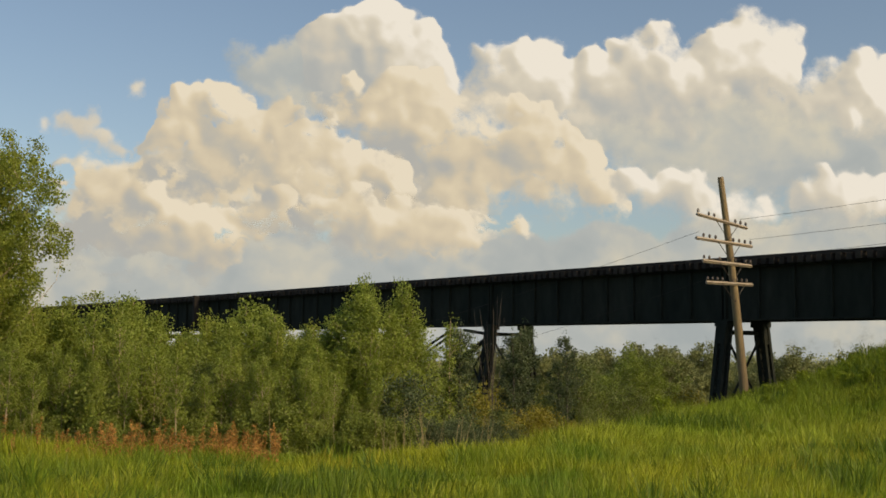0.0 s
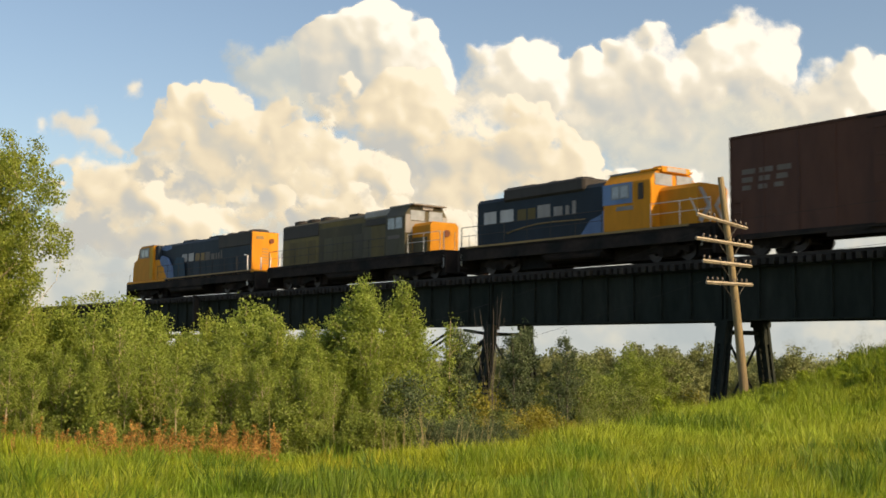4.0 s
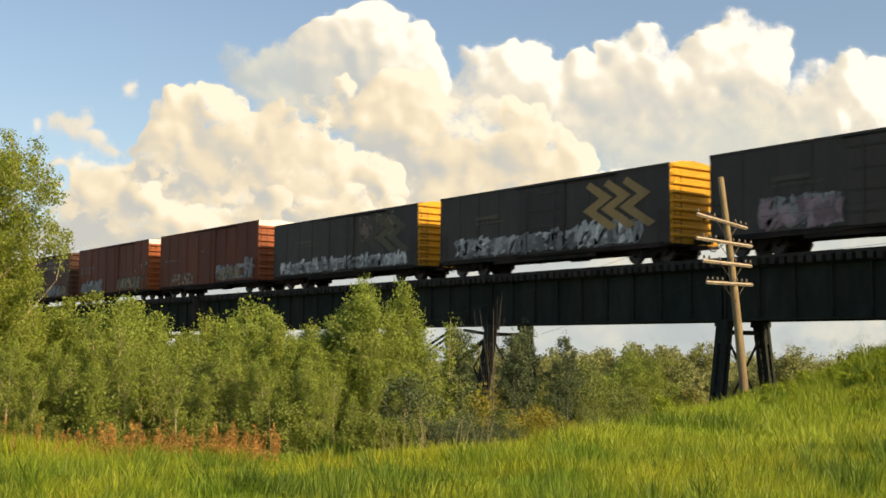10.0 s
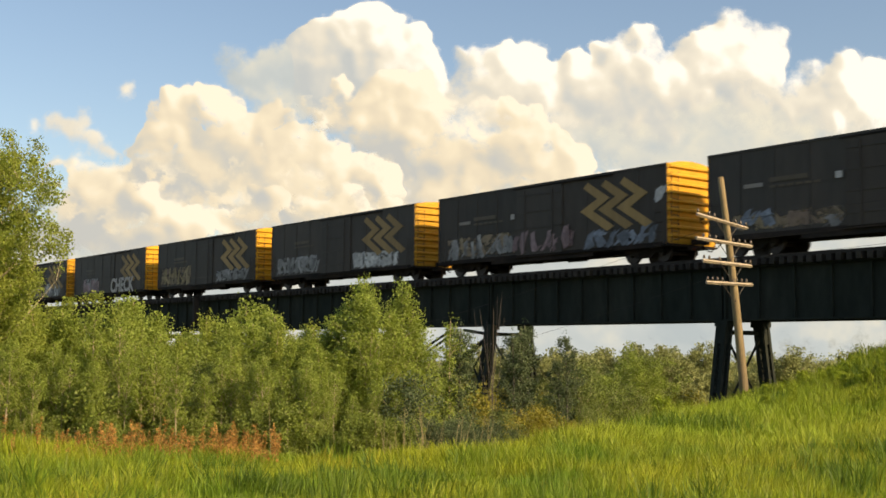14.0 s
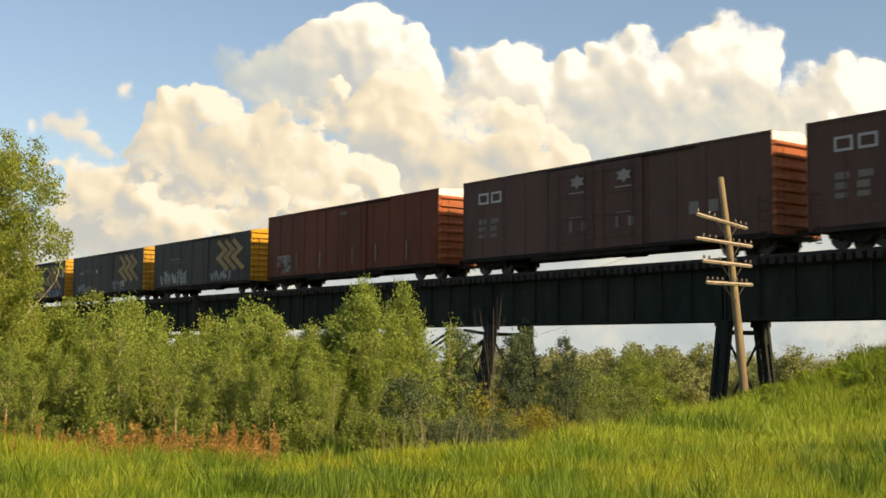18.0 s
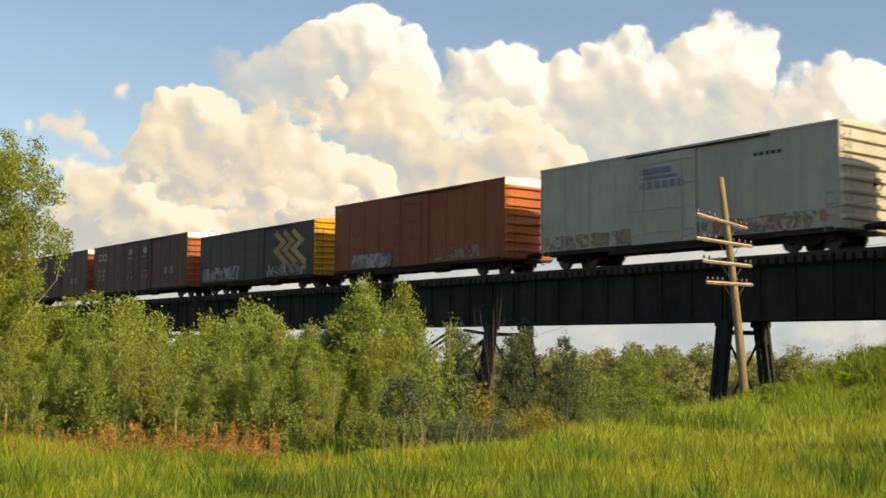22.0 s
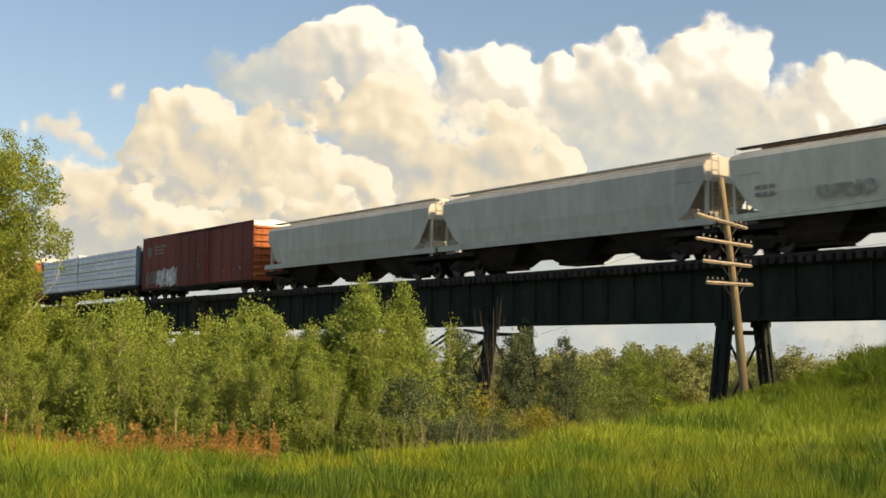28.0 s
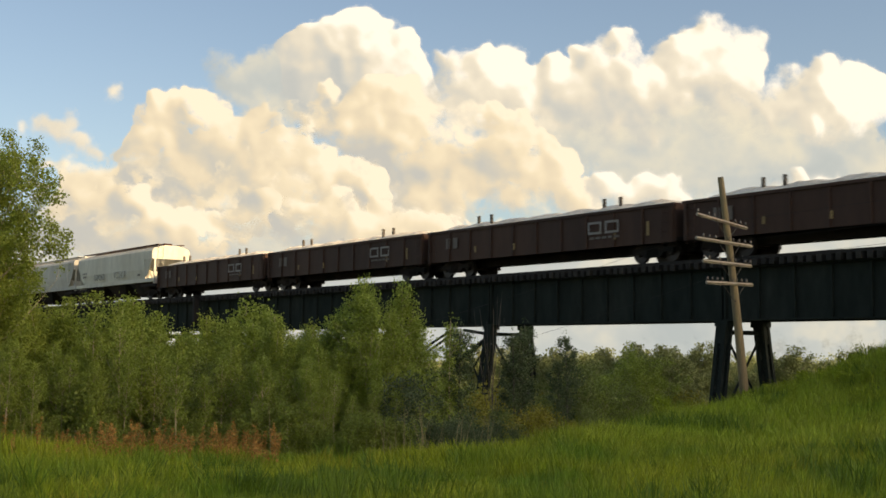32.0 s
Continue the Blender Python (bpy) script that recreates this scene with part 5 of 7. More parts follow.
def boxcar(label, x0, x1, paint, end_paint, eave, peak=0.12, door=(-1.6, 1.6), doors=1, end_top=None, roof=None, chevron=False, sill=0.72, name="boxcar", ribs=8):
    L, halfw = x1 - x0, 1.53
    h = L / 2
    car = vehicle(name, label, "freight car", x0, x1)
    # side walls with a shallow frame round them
    for s in (-1, 1):
        part("side_wall", boxes((-h, h, s * (halfw - 0.03) - 0.03, s * (halfw - 0.03) + 0.03, sill, eave)), paint, car)
    posts = finish(boxes((-0.03, 0.03, -halfw - 0.022, -halfw + 0.01, sill + 0.05, eave - 0.06)), "side_post", paint)
    n = round(L / 1.55)
    for k in range(n + 1):
        p = part("side_post", posts, paint, car)
        p.location = (-h + 0.04 + (L - 0.08) * k / n, 0, 0)
    part("top_rail", boxes((-h, h, -halfw - 0.035, -halfw + 0.02, eave - 0.07, eave + 0.02)), paint, car)
    part("side_sill", boxes((-h + 0.3, h - 0.3, -halfw - 0.02, -halfw + 0.05, sill - 0.14, sill + 0.06), (-h * 0.45, h * 0.45, -halfw, -halfw + 0.05, sill - 0.3, sill - 0.1)), M_UNDER, car)
    bm = bmesh.new()
    prism(bm, [(-halfw, eave), (-halfw * 0.5, eave + peak * 0.75), (0, eave + peak), (halfw * 0.5, eave + peak * 0.75), (halfw, eave), (halfw, eave - 0.05), (-halfw, eave - 0.05)], "x", -h + 0.005, h - 0.005)
    for k in range(n):
        x = -h + (L / n) * (k + 0.5)
        prism(bm, [(-halfw, eave + 0.005), (-halfw * 0.5, eave + peak * 0.75 + 0.03), (0, eave + peak + 0.03), (halfw * 0.5, eave + peak * 0.75 + 0.03), (halfw, eave + 0.005)], "x", x - 0.05, x + 0.05)
    part("roof", bm, roof or paint, car)
    for s in (-1, 1):
        corrugated_end(car, s * h, s, halfw, sill + 0.05, eave - 0.32 if end_top else eave, end_paint, ribs, 0.0 if end_top else peak)
        if end_top:
            bm = bmesh.new()
            prism(bm, [(-halfw, eave - 0.33), (halfw, eave - 0.33), (halfw, eave), (0, eave + peak), (-halfw, eave)], "x", s * h - 0.02, s * h + 0.02)
            part("end_top_panel", bm, end_top, car, "white-painted top of the end")
        ladder(car, s * (h - 0.4), -halfw - 0.06, sill - 0.1, sill + 1.5, paint, 4)
        ladder(car, s * (h + 0.09), s * -1.15, sill, eave - 0.3, paint, 9, along=False)
    wheel_pts = [(h + 0.2, 0.55 + 0.24 * math.cos(k * 0.7854), eave - 2.2 + 0.24 * math.sin(k * 0.7854)) for k in range(9)]
    part("brake_wheel", bars((0.02, *wheel_pts), (0.03, (h + 0.02, 0.55, eave - 2.2), (h + 0.22, 0.55, eave - 2.2)), sides=5), M_UNDER, car)
    a, b = door
    step = (b - a) / doors
    for k in range(doors):
        d = part("door", boxes((a + k * step + 0.02, a + (k + 1) * step - 0.02, -halfw - 0.07, -halfw - 0.03, sill + 0.02, eave - 0.16)), paint, car)
        for j in range(4):
            z = sill + 0.5 + (eave - sill - 1.0) * j / 3
            part("door_batten", boxes((a + k * step + 0.1, a + (k + 1) * step - 0.1, -halfw - 0.095, -halfw - 0.07, z - 0.04, z + 0.04)), paint, d)
        for q in (0.2, 0.8):
            x = a + (k + q) * step
            part("door_bar", bars((0.025, (x, -halfw - 0.12, sill), (x, -halfw - 0.12, eave - 0.25)), sides=5), paint, d)
    end = min(h - 0.2, b + step)
    part("door_track", boxes((a - 0.2, end, -halfw - 0.12, -halfw - 0.03, sill - 0.09, sill - 0.02)), M_UNDER, car)
    part("door_track", boxes((a - 0.2, end, -halfw - 0.1, -halfw - 0.03, eave - 0.15, eave - 0.09)), M_UNDER, car)
    bm = boxes((-h, h, -0.3, 0.3, 0.5, sill), (-h, h, -halfw, halfw, sill - 0.1, sill))
    for x in (-h + 1.75, h - 1.75):
        box(bm, x - 0.2, x + 0.2, -1.4, 1.4, 0.62, sill)
    tube(bm, [(1.0, -0.6, 0.5), (2.2, -0.6, 0.5)], 0.18, 8)
    box(bm, -1.4, -0.8, -0.9, -0.5, 0.38, 0.7)
    part("underframe", bm, M_UNDER, car)
    running_gear(car, h)
    if chevron:
        for d in (2.95, 4.07, 5.2):
            bm = bmesh.new()
            prism(bm, [(d, 3.5), (d + 0.27, 3.74), (d + 1.64, 2.93), (d + 0.62, 2.42), (d + 1.9, 1.66), (d + 1.48, 1.47), (d - 0.2, 2.46), (d + 0.86, 2.95)], "y", -halfw - 0.036, -halfw - 0.026)
            part("chevron", bm, chevron, car, "faded gold zigzag stripe")
    return car, h, halfw


def words(car, text, x, z, size, material, halfw, lift=0.03, name="painted_word", squash=1.0):
    """A painted word on the side, in the built-in font."""
    cu = bpy.data.curves.new(name, "FONT")
    cu.body, cu.size, cu.extrude, cu.offset = text, size, 0.002, 0.035 * size
    tmp = new(name, cu)
    me = bpy.data.meshes.new_from_object(tmp)
    bpy.data.objects.remove(tmp)
    me.materials.append(material)
    ob = part(name, me, material, car)
    ob.matrix_local = Matrix.Translation((x, -halfw - lift, z)) @ pose(0, 0, 0, 90) @ Matrix.Diagonal((squash, 1, 1, 1))
    return ob


def scrawl(car, material, x0, x1, z0, z1, halfw, seed, door=(-1.6, 1.6), label="sprayed graffiti in ragged strokes", fill=1.0):
    """A band of sprayed, unreadable strokes: fat slanting blobs with ragged tops, side by side."""
    rng = random.Random(seed)
    bm = bmesh.new()
    x = x0
    while x < x1 - 0.2:
        w = min(rng.uniform(0.45, 0.95), x1 - x)
        top = z1 - (z1 - z0) * rng.uniform(0.0, 0.35)
        low = z0 + (z1 - z0) * rng.uniform(0.0, 0.15)
        lean = rng.uniform(-0.18, 0.28)
        for k in range(rng.randint(2, 4)):
            t = rng.uniform(0.09, 0.19) * fill
            a, b = rng.uniform(0, w), rng.uniform(0, w)
            za, zb = (low, top) if k < 2 else (rng.uniform(low, top), rng.uniform(low, top))
            mid = (a + b) / 2 + rng.uniform(-0.18, 0.18)
            zm = (za + zb) / 2
            c = x + mid
            y = -halfw - (0.104 if door[0] - 0.4 < c < door[1] + 0.4 else 0.03) - 0.001 * k
            line = [(x + a, za), (x + mid + lean * 0.5, zm), (x + b + lean, zb)]
            up = [(px + t * 0.9, pz + t * 0.4) for px, pz in line]
            dn = [(px - t * 0.9, pz - t * 0.4) for px, pz in line]
            p = [bm.verts.new((q[0], y, q[1])) for q in up]
            r = [bm.verts.new((q[0], y, q[1])) for q in dn]
            for i in range(2):
                bm.faces.new((p[i], p[i + 1], r[i + 1], r[i]))
        x += w * rng.uniform(0.75, 1.05)
    ob = part("graffiti", bm, material, car, label)
    ob["kind"] = "stuff"
    return ob


def emblem(car, material, x, z, w, h, halfw, t=0.16):
    """A railway emblem as plain shapes: two hollow blocks."""
    y0, y1 = -halfw - 0.032, -halfw - 0.024
    a = w * 0.44
    bm = bmesh.new()
    for p in (x, x + w - a):
        for r in ((p, p + a, z - t, z), (p, p + a, z - h, z - h + t), (p, p + t, z - h + t, z - t), (p + a - t, p + a, z - h + t, z - t)):
            box(bm, r[0], r[1], y0, y1, r[2], r[3])
    part("emblem", bm, material, car, "plain pale railway emblem")


# locomotives
def handrail(car, x0, x1, y, z0, n, material):
    part("handrail", bars((0.02, (x0, y, z0 + 1.0), (x1, y, z0 + 1.0)), (0.014, (x0, y, z0 + 0.55), (x1, y, z0 + 0.55)), sides=5), material, car)
    for k in range(n):
        x = x0 + (x1 - x0) * k / (n - 1)
        part("stanchion", bars((0.018, (x, y, z0), (x, y, z0 + 1.0)), sides=5), material, car)


def loco_frame(car, h, three, tank, sill_paint):
    part("deck_sill", boxes((-h + 0.6, h - 0.6, -1.5, 1.5, 1.25, 1.42)), sill_paint, car)
    part("underframe", boxes((-h + 0.6, h - 0.6, -0.6, 0.6, 0.95, 1.25), (-h + 0.6, h - 0.6, -1.45, 1.45, 1.1, 1.25)), M_UNDER, car)
    bm = bmesh.new()
    prism(bm, [(-1.4, 1.15), (1.4, 1.15), (1.4, 0.6), (1.0, 0.28), (-1.0, 0.28), (-1.4, 0.6)], "x", -tank, tank)
    part("fuel_tank", bm, M_UNDER, car)
    part("pipe_trunk", boxes((-h + 1.4, h - 1.4, -0.4, 0.4, 0.16, 0.94)), M_UNDER, car)
    for s in (-1, 1):
        part("frame_skirt", boxes((-h + 0.7, h - 0.7, s * 1.42 - 0.04, s * 1.42 + 0.04, 0.72, 1.26)), M_UNDER, car)
        part("air_reservoir", bars((0.2, (-tank * 0.9, s * 1.2, 0.55), (tank * 0.9, s * 1.2, 0.55)), sides=10), M_UNDER, car)
        part("traction_casing", boxes((s * (h - 4.0) - 2.7, s * (h - 4.0) + 2.7, -0.7, 0.7, 0.14, 0.95)), M_UNDER, car)
        part("pilot", boxes((s * (h - 0.5) - 0.08, s * (h - 0.5) + 0.08, -1.45, 1.45, 0.18, 1.3)), M_UNDER, car)
        bm = bmesh.new()
        for y in (-1.42, 1.42):
            for k in range(4):
                box(bm, s * (h - 0.9) - 0.25, s * (h - 0.9) + 0.25, y - 0.1, y + 0.1, 0.35 + 0.26 * k, 0.38 + 0.26 * k)
        part("steps", bm, M_UNDER, car)
    running_gear(car, h - 0.35, 3.6 if three else 2.9, three)


def name_blocks(hood, material, rows, z, y):
    """Plain blocks in place of a painted name: rows of x, width and height."""
    bm = bmesh.new()
    for x, w, h in rows:
        box(bm, x, x + w, -y - 0.008, -y, z, z + h)
    return part("lettering", bm, material, hood)


def hood_box(car, x0, x1, halfw, z0, z1, material, name="long_hood", cut=0.18, label=""):
    bm = bmesh.new()
    prism(bm, [(-halfw, z0), (halfw, z0), (halfw, z1 - cut), (halfw - cut, z1), (-halfw + cut, z1), (-halfw, z1 - cut)], "x", x0, x1)
    return part(name, bm, material, car, label)


def windows(car, rows, name="cab_window"):
    for r in rows:
        part(name, boxes(r), M_GLASS, car)


def loco_wide():
    car = vehicle("locomotive", "blue and yellow wide-nosed diesel locomotive", "locomotive", -19.2, 4.7)
    h = 11.4
    loco_frame(car, h, True, 3.0, P_ORANGE)
    hood = hood_box(car, -5.2, 9.52, 1.0, 1.42, 4.1, P_NAVY)
    part("radiator_intake", boxes((4.6, 9.45, -1.05, 1.05, 3.2, 4.12)), P_BLACK, hood, "black radiator intake along the top", bevel=0.04)
    for x in (-1.2, 3.2):
        part("roof_hatch", boxes((x - 1.1, x + 0.9, -0.6, 0.6, 4.1, 4.28)), P_NAVY, hood, bevel=0.05)
    for x in (5.4, 7.0, 8.6):
        part("radiator_fan", bars(([0.7, 0.7, 0.5], (x, 0, 4.1), (x, 0, 4.26), (x, 0, 4.32)), sides=16), P_BLACK, hood)
    part("blower_duct", boxes((-4.9, -1.6, -1.12, -0.98, 1.5, 2.4)), P_NAVY, hood, bevel=0.04)
    for x in (-0.6, 0.5, 1.6, 2.7, 3.8, 4.9, 6.0, 7.1, 8.2):
        part("hood_door", boxes((x, x + 1.0, -1.018, -0.998, 1.5, 2.42)), P_NAVY, hood)
    part("hood_end", boxes((9.52, 9.58, -1.0, 1.0, 1.5, 4.08)), P_ORANGE, hood, "orange hood end")
    part("number_box", boxes((9.58, 9.63, -0.7, -0.15, 3.6, 3.8)), P_TAN, hood)
    part("marker_lamp", bars((0.17, (9.58, 0.45, 3.5), (9.7, 0.45, 3.5)), sides=10), P_RED2, hood)
    part("end_door_slats", boxes(*[(9.58, 9.6, -0.25, 0.25, 1.9 + 0.2 * k, 1.97 + 0.2 * k) for k in range(6)]), P_TAN, hood)
    for y in (-0.7, 0.0, 0.7):
        part("end_post", boxes((10.3, 10.36, y - 0.04, y + 0.04, 1.42, 2.3)), P_WHITE, hood)
    # cab, nose and the stepped blue and yellow sides
    bm = bmesh.new()
    prism(bm, [(-8.85, 1.42), (-5.75, 1.42), (-5.75, 4.12), (-8.1, 4.12), (-8.5, 4.02), (-8.95, 3.18)], "y", -1.45, 1.45)
    cab = part("cab", bm, P_ORANGE, car, "yellow cab", bevel=0.03)
    part("cab_rear", boxes((-5.75, -5.2, -1.3, 1.3, 1.42, 4.05)), P_NAVY, cab, "dark blue panel behind the cab")
    bm = bmesh.new()
    prism(bm, [(-10.15, 1.42), (-8.85, 1.42), (-8.95, 3.18), (-9.6, 3.14), (-9.98, 2.98), (-10.12, 2.5)], "y", -1.3, 1.3)
    part("nose", bm, P_ORANGE, car, "broad yellow nose", bevel=0.06)
    part("cab_roof", boxes((-8.3, -5.7, -1.42, 1.42, 4.1, 4.17)), P_SILVER, cab, bevel=0.03)
    windows(cab, [(-8.05, -7.5, -1.48, -1.43, 3.3, 3.85), (-7.4, -6.75, -1.48, -1.43, 3.3, 3.85), (-8.84, -8.6, -1.2, -0.1, 3.3, 3.85), (-8.84, -8.6, 0.1, 1.2, 3.3, 3.85)])
    part("window_surround", boxes((-8.5, -6.6, -1.464, -1.452, 3.2, 3.98)), P_SILVER, cab, "pale window surround")
    part("cab_door", boxes((-6.4, -5.85, -1.49, -1.45, 1.5, 4.0)), P_YELLOW, cab)
    part("horn", bars((0.06, (-6.4, 0.3, 4.2), (-6.0, 0.3, 4.32)), sides=6), P_SILVER, cab)
    part("headlight", bars((0.14, (-10.2, -0.16, 2.7), (-10.05, -0.16, 2.7)), (0.14, (-10.2, 0.16, 2.7), (-10.05, 0.16, 2.7)), sides=10), P_LETTER, car)
    bm = bmesh.new()
    prism(bm, [(-5.75, 1.46), (-3.45, 1.46), (-3.9, 1.9), (-4.1, 2.3), (-4.6, 2.5), (-4.9, 2.95), (-5.75, 2.95)], "y", -1.33, -1.302)
    part("yellow_flash", bm, P_ORANGE, hood, "jagged yellow flash")
    bm = bmesh.new()
    prism(bm, [(-3.45, 1.46), (-2.6, 1.46), (-2.85, 2.3), (-3.6, 3.0), (-4.6, 3.25), (-4.9, 2.95), (-4.6, 2.5), (-4.1, 2.3), (-3.9, 1.9)], "y", -1.31, -1.13)
    part("blue_flash", bm, P_SKY, hood, "jagged light blue flash")
    bm = bmesh.new()
    prism(bm, [(-2.6, 1.46), (-0.6, 1.46), (-0.9, 2.9), (-2.2, 3.0), (-2.85, 2.3)], "y", -1.142, -1.122)
    part("teal_flash", bm, P_TEALBLUE, hood)
    bm = bmesh.new()
    prism(bm, [(-5.2, 3.75), (-4.2, 3.6), (-3.4, 3.75), (-3.4, 4.0), (-5.2, 4.0)], "y", -1.02, -1.001)
    part("blue_roof_flash", bm, P_SKY, hood)
    part("gold_stripe", boxes((-3.4, 10.4, -1.52, -1.5, 1.36, 1.44)), P_TAN, car)
    part("deck_edge", boxes((-3.4, 10.4, -1.515, -1.5, 1.25, 1.355)), M_UNDER, car)
    # road name as plain blocks
    name_blocks(hood, P_LETTER, [(-1.42, 0.85, 0.58), (-0.3, 0.85, 0.58)], 2.58, 1.022)
    name_blocks(hood, P_DIM, [(2.5, 0.75, 0.58), (3.42, 0.55, 0.42), (4.15, 0.22, 0.42), (4.55, 0.22, 0.42), (4.95, 0.22, 0.58)], 2.52, 1.022)
    part("name_emblem", boxes((0.85, 1.55, -1.03, -1.02, 2.56, 3.1), (1.75, 2.35, -1.03, -1.02, 2.54, 3.08)), P_TAN, hood)
    handrail(car, -4.9, 10.2, -1.46, 1.42, 9, P_BLACK)
    for y in (-1.4, 1.4):
        part("grab_rail", bars((0.05, (9.75, y, 0.4), (9.75, y, 2.4), (9.35, y, 2.48)), sides=6), P_WHITE, car, "white grab rail")
        part("grab_rail", bars((0.03, (-10.5, y, 0.6), (-10.5, y, 1.9), (-10.3, y, 2.0)), sides=6), P_WHITE, car, "white grab rail")
    return car


def loco_b():
    car = vehicle("locomotive", "grimy green-grey and yellow diesel locomotive with an orange nose", "locomotive", 4.9, 24.9)
    h = 10.0
    loco_frame(car, h, True, 2.4, M_UNDER)
    hood = hood_box(car, -8.35, 4.0, 1.0, 1.42, 4.05, P_DIRTY)
    part("radiator_intake", boxes((-8.3, -3.9, -1.04, 1.04, 3.15, 3.95)), P_BLACK, hood, "black radiator intake", bevel=0.03)
    part("ochre_side", boxes((-8.3, -3.9, -1.012, -0.998, 1.5, 3.1)), P_OCHRE, hood, "dirty ochre hood side")
    part("grey_band", boxes((-3.85, 0.9, -1.012, -0.998, 1.5, 3.5)), P_OLIVE, hood)
    part("ochre_roof_band", boxes((-3.6, 1.35, -1.012, -0.99, 3.55, 3.85)), P_OCHRE, hood)
    for x in (-7.3, -5.7, -4.1):
        part("radiator_fan", bars(([0.66, 0.66, 0.45], (x, 0, 4.05), (x, 0, 4.3), (x, 0, 4.36)), sides=16), P_BLACK, hood)
    part("exhaust_stack", boxes((-1.6, -0.6, -0.3, 0.3, 4.05, 4.3)), P_BLACK, hood)
    part("brake_opening", boxes((1.4, 4.4, -1.06, 1.06, 3.3, 3.66)), P_BLACK, hood)
    part("brake_roof", boxes((1.3, 4.2, -1.1, 1.1, 3.68, 4.12)), P_SILVER, hood, "silver-painted roof", bevel=0.08)
    part("yellow_panel", boxes((1.95, 3.75, -1.014, -0.998, 1.5, 3.28)), P_OCHRE, hood, "ochre panel")
    for x in (-7.4, -6.3, -5.2, -3.2, -2.1, -1.0, 0.1):
        part("hood_door", boxes((x, x + 0.98, -1.026, -1.01, 1.6, 2.9)), P_DIRTY if x > -3.5 else P_OCHRE, hood)
    bm = bmesh.new()
    prism(bm, [(-1.46, 1.25), (1.46, 1.25), (1.46, 3.55), (1.1, 4.12), (-1.1, 4.12), (-1.46, 3.55)], "x", 4.0, 5.9)
    cab = part("cab", bm, P_DIRTY, car, bevel=0.03)
    part("cab_roof", boxes((3.9, 6.25, -1.15, 1.15, 4.1, 4.2)), P_SILVER, cab, "silver cab roof", bevel=0.04)
    windows(cab, [(4.3, 4.95, -1.49, -1.45, 2.85, 3.45), (5.05, 5.65, -1.49, -1.45, 2.85, 3.45), (5.89, 5.93, -1.1, -0.15, 3.3, 3.85), (5.89, 5.93, 0.15, 1.1, 3.3, 3.85)])
    part("cab_front", boxes((5.9, 5.92, -1.42, 1.42, 2.6, 3.25), (5.9, 5.92, -1.42, -1.12, 3.25, 3.6), (5.9, 5.92, 1.12, 1.42, 3.25, 3.6)), P_SILVER, cab, "pale cab front")
    nose = hood_box(car, 5.9, 7.55, 0.95, 1.42, 3.1, P_ORANGE, "short_nose", label="orange short nose")
    # olive patch paints the shade on the near side of the orange nose
    part("nose_side", boxes((5.95, 7.3, -0.965, -0.95, 1.5, 2.3)), P_DIRTY, nose)
    part("nose_badge", bars((0.2, (7.55, 0.15, 2.5), (7.62, 0.15, 2.5)), sides=12), P_RED2, nose)
    part("headlight", boxes((5.9, 6.02, -0.35, 0.35, 3.9, 4.1)), P_LETTER, cab)
    part("number_plate", boxes((4.3, 5.4, -1.475, -1.46, 2.3, 2.5)), P_DIM, cab)
    handrail(car, -9.3, 4.0, -1.46, 1.42, 9, P_BLACK)
    handrail(car, 6.2, 9.1, -1.46, 1.42, 3, P_WHITE)
    for y in (-1.4, 1.4):
        part("grab_rail", bars((0.03, (9.35, y, 0.5), (9.35, y, 2.4)), sides=6), P_WHITE, car, "white grab rail")
        part("grab_rail", bars((0.03, (-9.35, y, 0.5), (-9.35, y, 2.4)), sides=6), P_WHITE, car, "white grab rail")
    for y in (-0.7, -0.25, 0.25, 0.7):
        part("end_rail", bars((0.02, (-9.4, y, 1.42), (-9.4, y, 2.4)), sides=5), P_BLACK, car)
        part("end_rail", bars((0.02, (9.4, y, 1.42), (9.4, y, 2.4)), sides=5), P_WHITE, car)
    return car


